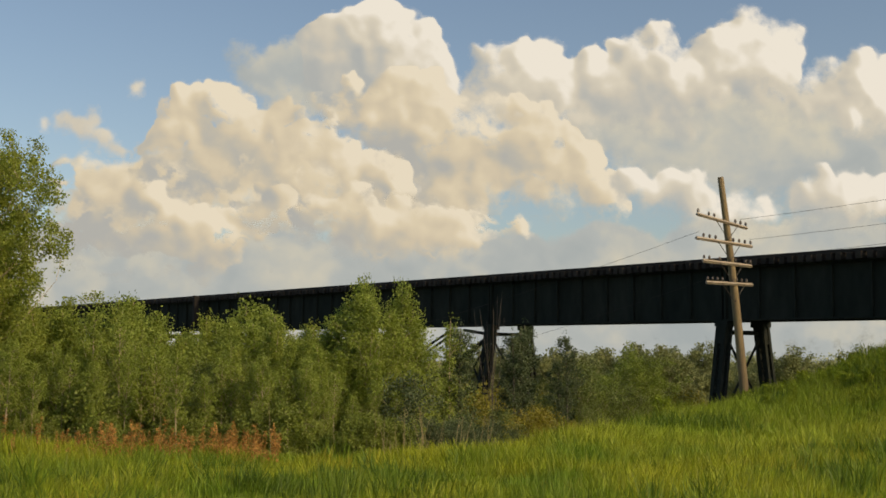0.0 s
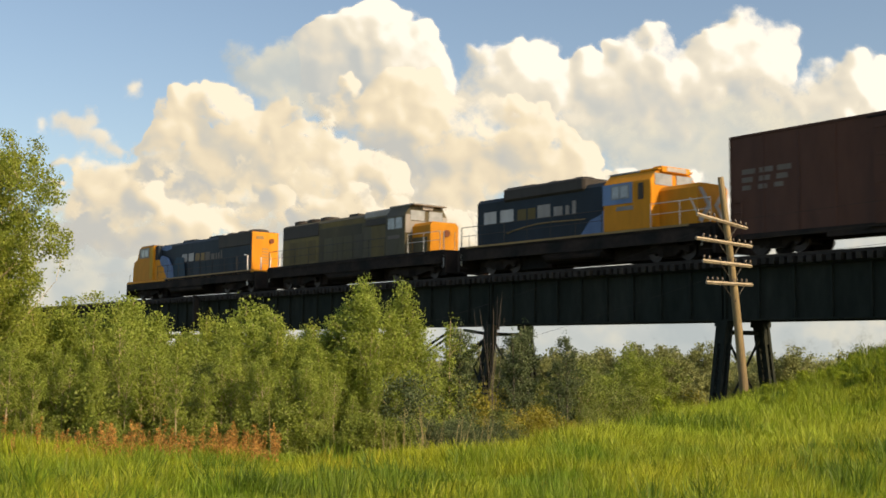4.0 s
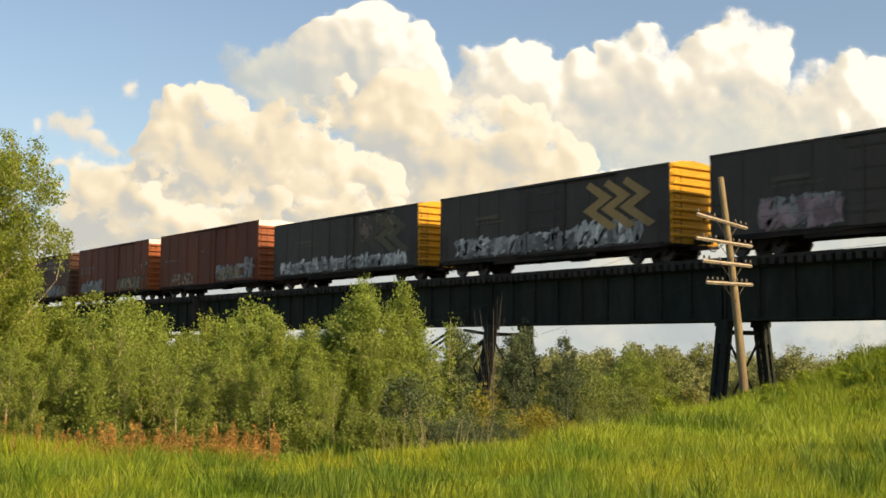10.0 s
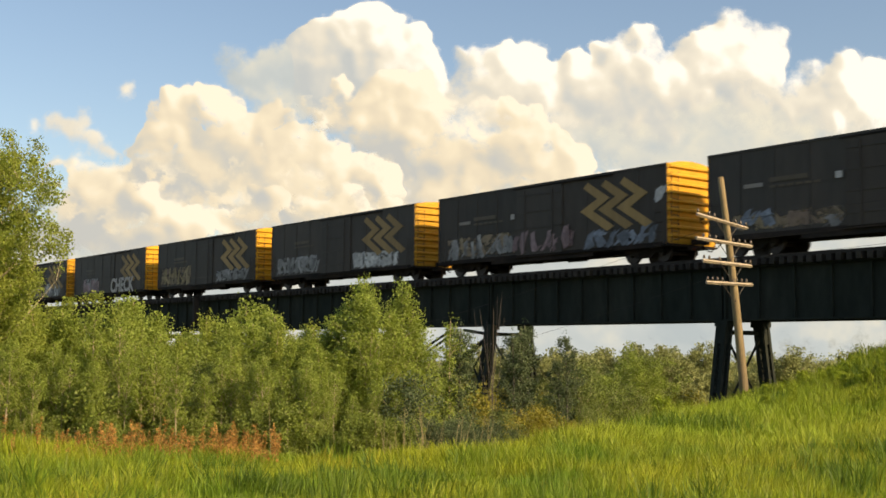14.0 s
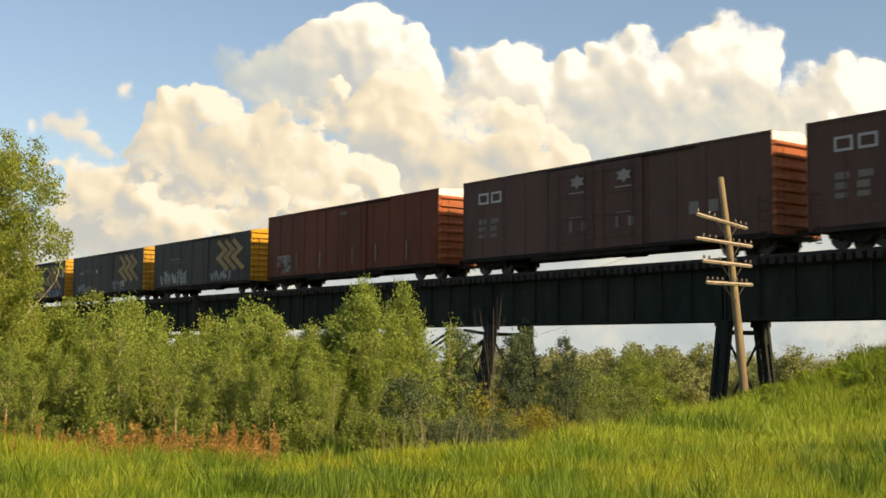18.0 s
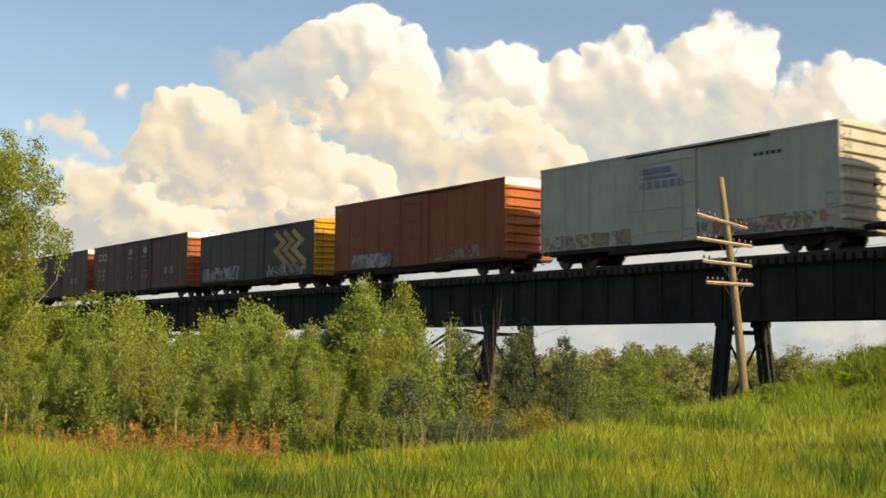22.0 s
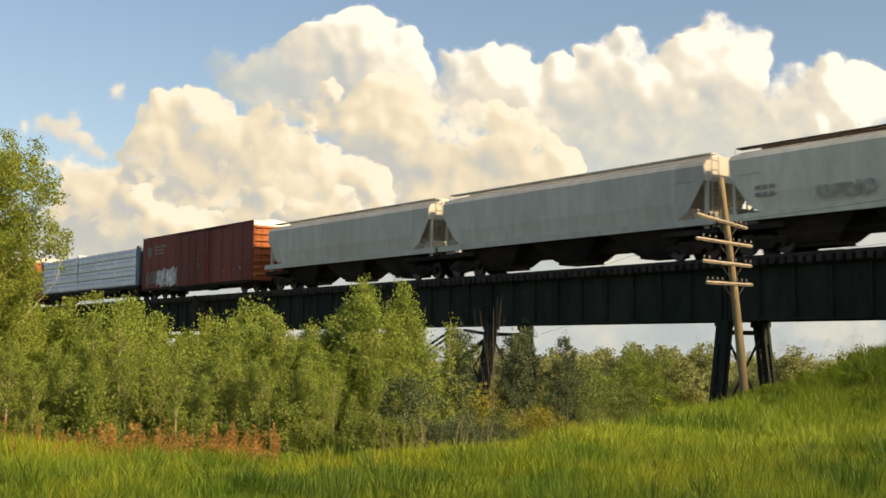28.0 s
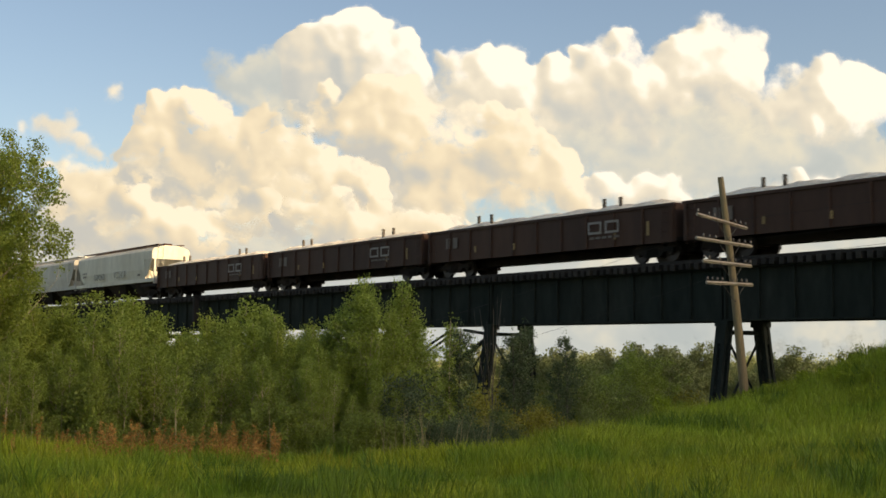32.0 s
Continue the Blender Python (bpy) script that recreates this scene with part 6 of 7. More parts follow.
def loco_c():
    car = vehicle("locomotive", "navy diesel locomotive with a tan flash and orange cab end", "locomotive", 25.1, 42.6)
    h = 8.75
    loco_frame(car, h, False, 2.0, M_UNDER)
    hood = hood_box(car, -7.3, 2.1, 1.0, 1.42, 3.78, P_NAVY)
    part("raised_hood", boxes((-5.2, 0.5, -1.12, 1.12, 3.5, 4.15)), P_BLACK, hood, bevel=0.1)
    part("hood_cap", boxes((-5.25, -3.2, -0.8, 0.8, 4.15, 4.24)), P_BLACK, hood, bevel=0.03)
    for x in (-2.3, -0.6):
        part("radiator_fan", bars(([0.55, 0.55, 0.4], (x, 0, 4.15), (x, 0, 4.26), (x, 0, 4.32)), sides=16), P_BLACK, hood)
    bm = bmesh.new()
    prism(bm, [(0.2, 1.44), (1.7, 1.44), (2.1, 1.9), (2.1, 3.0), (1.5, 2.3), (0.8, 2.1)], "y", -1.03, -1.002)
    part("blue_flash", bm, P_SKY, hood, "light blue flash")
    part("gold_stripe", boxes((-7.6, 7.0, -1.52, -1.5, 1.34, 1.43)), P_TAN, car)
    pts = [(-5.0 + 0.55 * k, -1.012, 1.95 + 0.3 * math.sin(min(k, 5) / 5 * 1.57) - 0.012 * max(0, k - 6)) for k in range(11)]
    part("gold_swoosh", bars((0.03, *pts), sides=4), P_TAN, hood, "thin gold line")
    name_blocks(hood, P_LETTER, [(-6.76, 0.95, 0.62), (-5.5, 1.0, 0.62)], 2.5, 1.004)
    name_blocks(hood, P_STENCIL, [(-2.75, 0.9, 0.62), (-1.6, 0.58, 0.45), (-0.8, 0.24, 0.45), (-0.35, 0.24, 0.62)], 2.5, 1.004)
    part("name_emblem", boxes((-4.2, -3.55, -1.014, -1.004, 2.5, 3.05), (-3.45, -2.9, -1.014, -1.004, 2.5, 3.05)), P_OCHRE, hood)
    bm = bmesh.new()
    prism(bm, [(-1.46, 1.42), (1.46, 1.42), (1.46, 3.5), (1.05, 3.95), (-1.05, 3.95), (-1.46, 3.5)], "x", 2.1, 4.9)
    cab = part("cab", bm, P_ORANGE, car, "orange cab", bevel=0.03)
    part("cab_panel", boxes((2.08, 3.85, -1.475, -1.462, 2.6, 3.5)), P_SKY, cab, "light blue cab panel")
    part("cab_roof", boxes((2.1, 3.9, -1.1, 1.1, 3.93, 4.02)), P_HAZEBLUE, cab, "pale blue cab roof", bevel=0.03)
    part("cab_roof_front", boxes((3.91, 5.0, -1.1, 1.1, 3.93, 4.03)), P_ORANGE, cab, bevel=0.03)
    part("window_frame", boxes((2.6, 3.7, -1.485, -1.472, 2.8, 3.42)), P_HAZEBLUE, cab)
    windows(cab, [(2.68, 3.1, -1.5, -1.47, 2.86, 3.36), (3.2, 3.62, -1.5, -1.47, 2.86, 3.36), (4.89, 4.93, -1.2, -0.15, 3.3, 3.8), (4.89, 4.93, 0.15, 1.2, 3.3, 3.8)])
    part("door_opening", boxes((4.2, 4.5, -1.49, -1.455, 2.7, 3.4)), P_BLACK, cab)
    part("number_plate", boxes((2.9, 3.9, -1.475, -1.462, 2.3, 2.48)), P_STENCIL, cab)
    part("cab_front", boxes((4.9, 4.92, -1.45, 1.45, 1.5, 3.25)), P_ORANGE, cab)
    part("cab_brow", boxes((4.5, 5.05, -0.9, 0.9, 3.85, 4.12)), P_ORANGE, cab, bevel=0.03)
    part("number_board", boxes((5.05, 5.08, -0.6, 0.6, 3.9, 4.08)), P_LETTER, cab)
    nose = hood_box(car, 4.9, 7.0, 0.95, 1.42, 3.2, P_ORANGE, "short_nose", label="orange short nose")
    bm = bmesh.new()
    for sgn in (-1, 1):
        prism(bm, [(0.1 * sgn, 2.3), (0.35 * sgn, 2.3), (0.9 * sgn, 3.0), (0.65 * sgn, 3.0)], "x", 7.0, 7.02)
        prism(bm, [(0.1 * sgn, 2.3), (0.35 * sgn, 2.3), (0.9 * sgn, 1.6), (0.65 * sgn, 1.6)], "x", 7.0, 7.02)
    part("nose_stripes", bm, P_LETTER, nose, "pale crossed stripes on the nose")
    handrail(car, -8.0, 2.0, -1.46, 1.42, 7, P_BLACK)
    handrail(car, 4.9, 8.1, -1.46, 1.42, 3, P_WHITE)
    for y in (-1.4, 1.4):
        part("grab_rail", bars((0.03, (7.6, y, 0.5), (7.6, y, 1.5), (7.0, y, 2.5)), sides=6), P_WHITE, car, "white grab rail")
        part("grab_rail", bars((0.03, (-8.1, y, 0.5), (-8.1, y, 2.3)), sides=6), P_WHITE, car, "white grab rail")
    return car


loco_wide()
loco_b()
loco_c()

# boxcars
E = 4.64
car, h, w = boxcar("brown boxcar with a large pale emblem and white graffiti", 43.0, 58.8, P_BROWN, P_BROWN2, E, end_top=P_TAN)
emblem(car, P_LETTER, 3.0, 3.95, 3.4, 1.25, w, 0.2)
bar_rows(car, P_DIM, -7.3, 3.3, [(3, 0.62, 0.2, 0.2), (3, 0.5, 0.2, 0.3), (3, 0.4, 0.18, 0.35)], w)
scrawl(car, S_WHITE, 1.9, 6.4, 0.85, 2.3, w, 11)
decal(car, G_PALE, 1.9, 6.6, 0.85, 2.3, w)
car, h, w = boxcar("faded brown boxcar with two rows of pale lettering", 61.15, 76.85, P_BROWN2, P_BROWN2, E, end_top=None)
bar_rows(car, P_DIM, 1.6, 4.1, [(8, 0.4, 0.32, 0.27), (7, 0.4, 0.32, 0.3)], w)
scrawl(car, S_GREY, 2.0, 5.6, 0.85, 1.9, w, 12, fill=1.5)
decal(car, G_PALE, 1.9, 5.6, 0.85, 1.85, w)
decal(car, G_DULL, 5.4, 7.2, 0.8, 1.9, w)
decal(car, P_DIM, -0.4, 0.2, 3.95, 4.15, w + 0.1)
decal(car, G_DULL, -6.6, -3.0, 0.9, 2.0, w)
car, h, w = boxcar("oxide red boxcar with a white and ochre graffiti band", 79.3, 94.6, P_RED, P_ENDSUN, E, end_top=P_WHITE)
bar_rows(car, P_DIM, -7.0, 3.1, [(4, 0.4, 0.25, 0.5), (3, 0.4, 0.2, 0.5)], w)
scrawl(car, S_GREY, -7.1, -1.9, 0.82, 2.0, w, 13, fill=1.1)
decal(car, G_PALE, -7.2, -1.8, 0.82, 1.9, w)
scrawl(car, S_OCHRE, 1.5, 6.1, 0.8, 1.9, w, 14, fill=1.1)
decal(car, G_DULL, 1.4, 6.4, 0.8, 1.95, w)
decal(car, P_TAN, 7.4, 7.5, 1.05, 1.75, w, "reflector", lift=0.03)
for a, b, c, d in ((1.2, 1.9, 3.75, 4.0), (6.9, 7.6, 2.4, 3.1), (6.1, 6.5, 2.3, 2.9), (4.8, 5.3, 2.1, 2.5), (6.3, 6.8, 1.4, 2.1)):
    decal(car, G_DULL, a, b, c, d, w + 0.03, "scuff")
car, h, w = boxcar("dark oxide red boxcar with dull graffiti patches", 96.9, 112.6, P_RED, P_ENDSUN, E, end_top=P_WHITE)
decal(car, G_DULL, -5.8, -1.9, 0.72, 1.75, w, "graffiti", "dull sprayed patch")
decal(car, G_PALE, 1.5, 7.2, 0.8, 2.05, w, "graffiti", "pale sprayed patch")
scrawl(car, S_GREY, 5.9, 7.2, 0.9, 2.3, w, 15)
scrawl(car, S_OCHRE, 2.0, 5.6, 0.85, 1.8, w, 16, fill=0.6)
decal(car, P_DIM, -0.5, -0.1, 3.0, 3.15, w + 0.1)
bar_rows(car, P_DIM, -6.8, 2.75, [(5, 0.25, 0.16, 0.25)], w)

CHEV = [
    ("blue-black boxcar with a dull gold emblem and a pale graffiti band", -0.1, P_DIRTY, [(S_WHITE, -7.0, 7.0, 0.82, 1.75, 0.8), (S_GREY, -6.0, 5.0, 0.85, 1.5, 1.2)], [(G_WHITE, -7.2, 6.8, 0.8, 1.6), (G_DULL, 1.9, 5.9, 2.2, 4.0)]),
    ("blue-black boxcar with gold stripes and bold white graffiti", -0.25, P_TAN, [(S_GREY, -6.6, 6.2, 0.82, 1.9, 1.2), (S_WHITE, -6.6, -1.9, 0.85, 1.9, 1.1), (S_WHITE, 2.0, 6.2, 0.85, 2.15, 1.2)], [(G_WHITE, -6.6, 6.4, 0.82, 1.8)]),
    ("blue-black boxcar with gold stripes and a white painted word", -0.3, P_TAN, [(S_MAUVE, -5.6, -1.9, 0.8, 2.1, 1.5)], [(G_PALE, -5.7, -1.75, 0.78, 2.2)]),
    ("blue-black boxcar with gold stripes and brown graffiti", 0.0, P_TAN, [(S_OCHRE, -7.2, -2.0, 0.82, 2.2, 0.9), (S_GREY, 2.2, 6.9, 0.82, 1.6, 1.1)], [(G_DULL, -7.4, -1.8, 0.8, 2.3), (G_PALE, 1.9, 6.9, 0.8, 1.7)]),
    ("blue-black boxcar with gold stripes above a whitewashed patch", 0.0, P_TAN, [(S_GREY, -7.2, -2.0, 0.85, 1.9, 0.9), (S_WHITE, 1.9, 6.2, 0.82, 1.75, 1.0)], [(G_PALE, -7.2, -2.0, 0.85, 2.0), (G_WHITE, 1.9, 6.6, 0.8, 1.8)]),
    ("blue-black boxcar with gold stripes and blue and tan graffiti", 0.0, P_TAN, [(S_GREY, -7.3, -1.9, 0.8, 1.95, 1.0), (S_MAUVE, -1.8, 2.3, 0.8, 2.0, 1.0), (S_BLUE, 2.6, 7.4, 0.78, 1.6, 1.6), (S_WHITE, 6.9, 7.6, 2.5, 3.1, 1.2)], [(G_DULL, -7.3, -1.6, 0.8, 2.0)]),
    ("blue-black boxcar with gold stripes and worn sides", 0.0, P_TAN, [(S_BLUE, -6.4, -4.6, 1.0, 1.8, 0.9), (S_GREY, -2.6, -1.8, 0.8, 1.3, 1.0)], [(G_DULL, -6.8, -1.5, 0.85, 1.6), (G_PALE, 0.5, 4.2, 0.85, 1.7)]),
    ("blue-black boxcar with dim gold stripes and pale scrawls", 0.0, P_TAN, [(S_GREY, -6.8, -2.0, 0.85, 2.0, 0.8), (S_GREY, 2.0, 5.0, 0.85, 1.6, 0.8)], [(G_PALE, -6.8, -1.9, 0.85, 1.9)]),
]
for k, (label, shift, gold, tags, washes) in enumerate(CHEV):
    x0 = 114.85 + 17.93 * k + shift
    car, h, w = boxcar(label, x0, x0 + 15.75, P_BLACK, P_YELLOW, 4.05, peak=0.22, chevron=gold, name="boxcar", ribs=9)
    for j, (g, a, b, c, d, fill) in enumerate(tags):
        scrawl(car, g, a, b, c, d, w, 100 + 10 * k + j, fill=fill)
    for g, a, b, c, d in washes:
        decal(car, g, a, b, c, d, w)
        if a < -1.6 and b > 1.6:
            decal(car, g, -1.55, 1.55, c, d, w + 0.062)
    bar_rows(car, P_FAINT, -4.9, 2.85, [(1, 1.7, 0.18, 0.16), (6, 0.3, 0.1, 0.09)], w + 0.02)
    if k in (5, 6):
        decal(car, P_LETTER, -1.98, -1.7, 2.5, 2.75, w + 0.1)
        bar_rows(car, P_STENCIL, -6.1, 2.7, [(1, 0.9, 0.16, 0.16)], w + 0.02)
    if k == 2:
        words(car, "CHECK", 1.05, 0.72, 1.6, P_LETTER, w, lift=0.115, squash=0.9)

E6 = 4.66
car, h, w = boxcar("long oxide red boxcar with a white end top", 258.5, 276.9, P_RED, P_ENDSUN, E6, door=(-2.4, 2.4), doors=2, end_top=P_WHITE)
bar_rows(car, P_DIM, -7.9, 2.1, [(2, 0.5, 0.3, 0.4), (2, 0.4, 0.3, 0.5)], w)
decal(car, G_PALE, -7.5, -6.0, 0.9, 2.2, w)
decal(car, P_DIM, -0.4, 0.4, 4.05, 4.25, w + 0.1)
for k, x in enumerate((-5.4, -2.6, 1.0, 3.4, 6.4)):
    decal(car, P_DIM, x, x + 0.12, 1.1, 2.1, w + 0.1, "scuff")
for x0, x1 in ((279.0, 297.95), (299.5, 318.25)):
    car, h, w = boxcar("long plum-brown boxcar with double doors and pale stencils", x0, x1, P_PLUM, P_ENDSUN, E6, door=(-2.9, 2.9), doors=2, end_top=P_WHITE)
    emblem(car, P_LETTER, -8.2, 4.0, 1.75, 0.55, w, 0.1)
    for x in (-1.55, 1.35):
        bm = bmesh.new()
        prism(bm, [(x + 0.5 + (0.5 if k % 2 else 0.3) * math.cos(k * 0.5236), 3.82 + (0.33 if k % 2 else 0.2) * math.sin(k * 0.5236)) for k in range(12)], "y", -w - 0.116, -w - 0.108)
        part("stencil", bm, P_STENCIL, car, "worn jagged pale stencil")
        part("stencil", boxes((x, x + 1.0, -w - 0.116, -w - 0.108, 3.3, 3.36)), P_STENCIL, car)
        bar_rows(car, P_DIM, x, 2.25, [(1, 0.85, 0.07, 0.1), (1, 0.2, 0.5, 0.1)], w + 0.1, "stencil")
        decal(car, P_DIM, x + 0.75, x + 1.05, 1.6, 2.0, w + 0.1, "scuff")
    bar_rows(car, P_DIM, -8.2, 2.7, [(2, 0.6, 0.25, 0.35), (2, 0.5, 0.25, 0.4), (2, 0.5, 0.2, 0.4)], w)
    bar_rows(car, P_DIM, 5.4, 2.3, [(2, 0.5, 0.5, 0.5)], w)
car, h, w = boxcar("dark green-black boxcar with gold chevrons", 320.5, 336.3, P_GREEN, P_YELLOW, 4.08, peak=0.22, chevron=P_TAN, ribs=9)
scrawl(car, S_GREY, -7.3, -1.9, 0.85, 1.8, w, 31, fill=0.8)
decal(car, G_PALE, -7.3, -1.8, 0.8, 1.9, w)
scrawl(car, S_GREY, 1.8, 7.0, 0.8, 1.5, w, 32, fill=0.6)
decal(car, G_DULL, 1.7, 7.2, 0.8, 1.7, w)
car, h, w = boxcar("oxide red boxcar with a pale scrubbed patch", 338.7, 354.3, P_RED2, P_ENDSUN, E, end_top=P_WHITE)
decal(car, G_PALE, -6.0, -1.7, 0.72, 1.7, w, "graffiti", "pale sprayed patch")
scrawl(car, S_GREY, -5.6, -1.8, 0.75, 1.6, w, 33, fill=1.3)
decal(car, G_DULL, 1.8, 6.0, 0.8, 1.6, w)
decal(car, P_DIM, -7.5, -6.8, 4.3, 4.42, w + 0.02)
bar_rows(car, P_DIM, -7.3, 2.6, [(5, 0.2, 0.14, 0.3)], w)
car, h, w = boxcar("light grey boxcar with rust-stained sill", 356.9, 372.9, P_GREY, P_GREY, E, door=(-2.2, 1.4), roof=P_GREY)
bar_rows(car, P_TEAL, -1.6, 3.9, [(1, 1.7, 0.22, 0.2), (1, 2.0, 0.1, 0.2), (6, 0.22, 0.3, 0.2)], w + 0.1)
bar_rows(car, P_BLACK, 4.2, 3.9, [(5, 0.2, 0.14, 0.08)], w)
decal(car, G_DULL, -7.6, 7.4, 0.75, 1.5, w, "rust_stain")
scrawl(car, G_RED, 1.8, 5.8, 0.82, 1.4, w, 37, label="faint red sprayed graffiti", fill=0.7)
for x in (-7.6, 2.4, 7.2):
    decal(car, P_TAN, x, x + 0.25, 1.0, 1.4, w + 0.1, "reflector")
car, h, w = boxcar("rusty red boxcar with pale patches along the sill", 375.3, 390.8, P_RED2, P_ENDSUN, E + 0.03, end_top=P_HOPCREAM)
decal(car, G_DULL, -6.2, -1.7, 0.72, 1.6, w, "graffiti", "dull sprayed patch")
scrawl(car, S_GREY, -3.9, -1.8, 0.75, 1.55, w, 34, fill=1.4)
scrawl(car, S_MAUVE, 5.7, 7.2, 0.85, 1.6, w, 35, fill=1.5)
scrawl(car, S_OCHRE, 3.9, 4.6, 0.95, 1.4, w, 36)
for x, z in ((-7.2, 2.4), (1.0, 2.3), (4.6, 1.9), (6.4, 1.9), (0.0, 3.0)):
    decal(car, P_DIM, x, x + 0.6, z - 0.3, z, w + 0.1, "scuff")


def lumber_car(x0, x1):
    car = vehicle("bulkhead_flat_car", "flat car between bulkheads loaded with white-wrapped lumber", "freight car", x0, x1)
    h = (x1 - x0) / 2
    part("deck", boxes((-h, h, -1.5, 1.5, 0.85, 1.12)), M_UNDER, car)
    bm = bmesh.new()
    prism(bm, [(-h + 3.2, 0.9), (h - 3.2, 0.9), (h - 5.5, 0.42), (-h + 5.5, 0.42)], "y", -0.4, 0.4)
    prism(bm, [(-h + 2.4, 0.9), (h - 2.4, 0.9), (h - 4.5, 0.62), (-h + 4.5, 0.62)], "y", -1.5, -1.4)
    part("side_sill", bm, M_UNDER, car)
    for s in (-1, 1):
        head = part("bulkhead", boxes((s * (h - 0.35) - 0.08, s * (h - 0.35) + 0.08, -1.45, 1.45, 1.12, 4.25)), P_TEAL, car, "slate blue steel bulkhead")
        for y in (-1.35, -0.45, 0.45, 1.35):
            part("bulkhead_post", boxes((s * (h - 0.08) - 0.18, s * (h - 0.08) + 0.18, y - 0.08, y + 0.08, 1.12, 4.3)), P_TEAL, head)
        for z in (1.6, 2.3, 3.0, 3.7):
            part("bulkhead_rail", boxes((s * (h - 0.15) - 0.11, s * (h - 0.15) + 0.11, -1.4, 1.4, z - 0.06, z + 0.06)), P_TEAL, head)
    for a, b in ((-h + 0.55, -2.25), (-1.75, h - 0.6)):
        n = max(2, round((b - a) / 4.9))
        for k in range(n):
            p, q = a + (b - a) * k / n + 0.03, a + (b - a) * (k + 1) / n - 0.03
            for j in range(4):
                z = 1.2 + 0.745 * j
                pk = part("lumber_pack", boxes((p, q, -1.42, 1.42, z, z + 0.69)), P_WRAP, car, bevel=0.03)
                part("wrap_print", boxes(*[(p + 0.15 + (q - p - 0.3) * i / 9, p + 0.15 + (q - p - 0.3) * (i + 0.62 + 0.2 * (i % 2)) / 9, -1.435, -1.425, z + 0.36, z + 0.52) for i in range(9)]), P_BLUEWRAP, pk)
                part("wrap_fold", boxes((p + 0.05, q - 0.05, -1.432, -1.424, z + 0.03, z + 0.07)), P_LETTER, pk)
        for j in range(5):
            part("bearer", boxes((a, b, -1.38, 1.38, 1.12 + 0.745 * j, 1.195 + 0.745 * j)), P_STENCIL, car) if j < 4 else None
    part("dunnage_sheet", boxes((-2.2, -1.85, -1.4, 1.4, 3.55, 4.3)), P_WHITE, car)
    running_gear(car, h, 2.4)


lumber_car(392.7, 416.2)
car, h, w = boxcar("long maroon boxcar with a shield emblem and white graffiti", 417.35, 435.75, P_MAROON, P_ENDSUN, E6 + 0.05, door=(-2.6, 2.6), doors=2, end_top=P_WHITE)
bm = bmesh.new()
prism(bm, [(-8.2, 3.95), (-7.35, 3.95), (-7.35, 3.4), (-7.78, 3.05), (-8.2, 3.4)], "y", -w - 0.03, -w - 0.02)
part("emblem", bm, P_DIM, car, "plain pale shield emblem")
bar_rows(car, P_DIM, -6.9, 4.0, [(1, 2.0, 0.14, 0.1), (1, 1.6, 0.14, 0.1), (1, 1.6, 0.14, 0.1)], w)
scrawl(car, S_WHITE, -6.3, -2.9, 0.85, 2.2, w, 38, fill=1.6, door=(-2.6, 2.6))
decal(car, G_WHITE, -6.6, -2.6, 0.85, 2.2, w)
scrawl(car, S_GREY, -8.4, -6.6, 0.9, 2.4, w, 39, fill=0.5)
for x, z in ((-1.2, 3.0), (0.8, 2.7), (1.0, 2.2), (-0.4, 2.0), (5.0, 1.6), (6.5, 1.6), (7.4, 1.7)):
    decal(car, P_DIM, x, x + 0.22, z - 0.2, z, w + 0.1, "scuff")


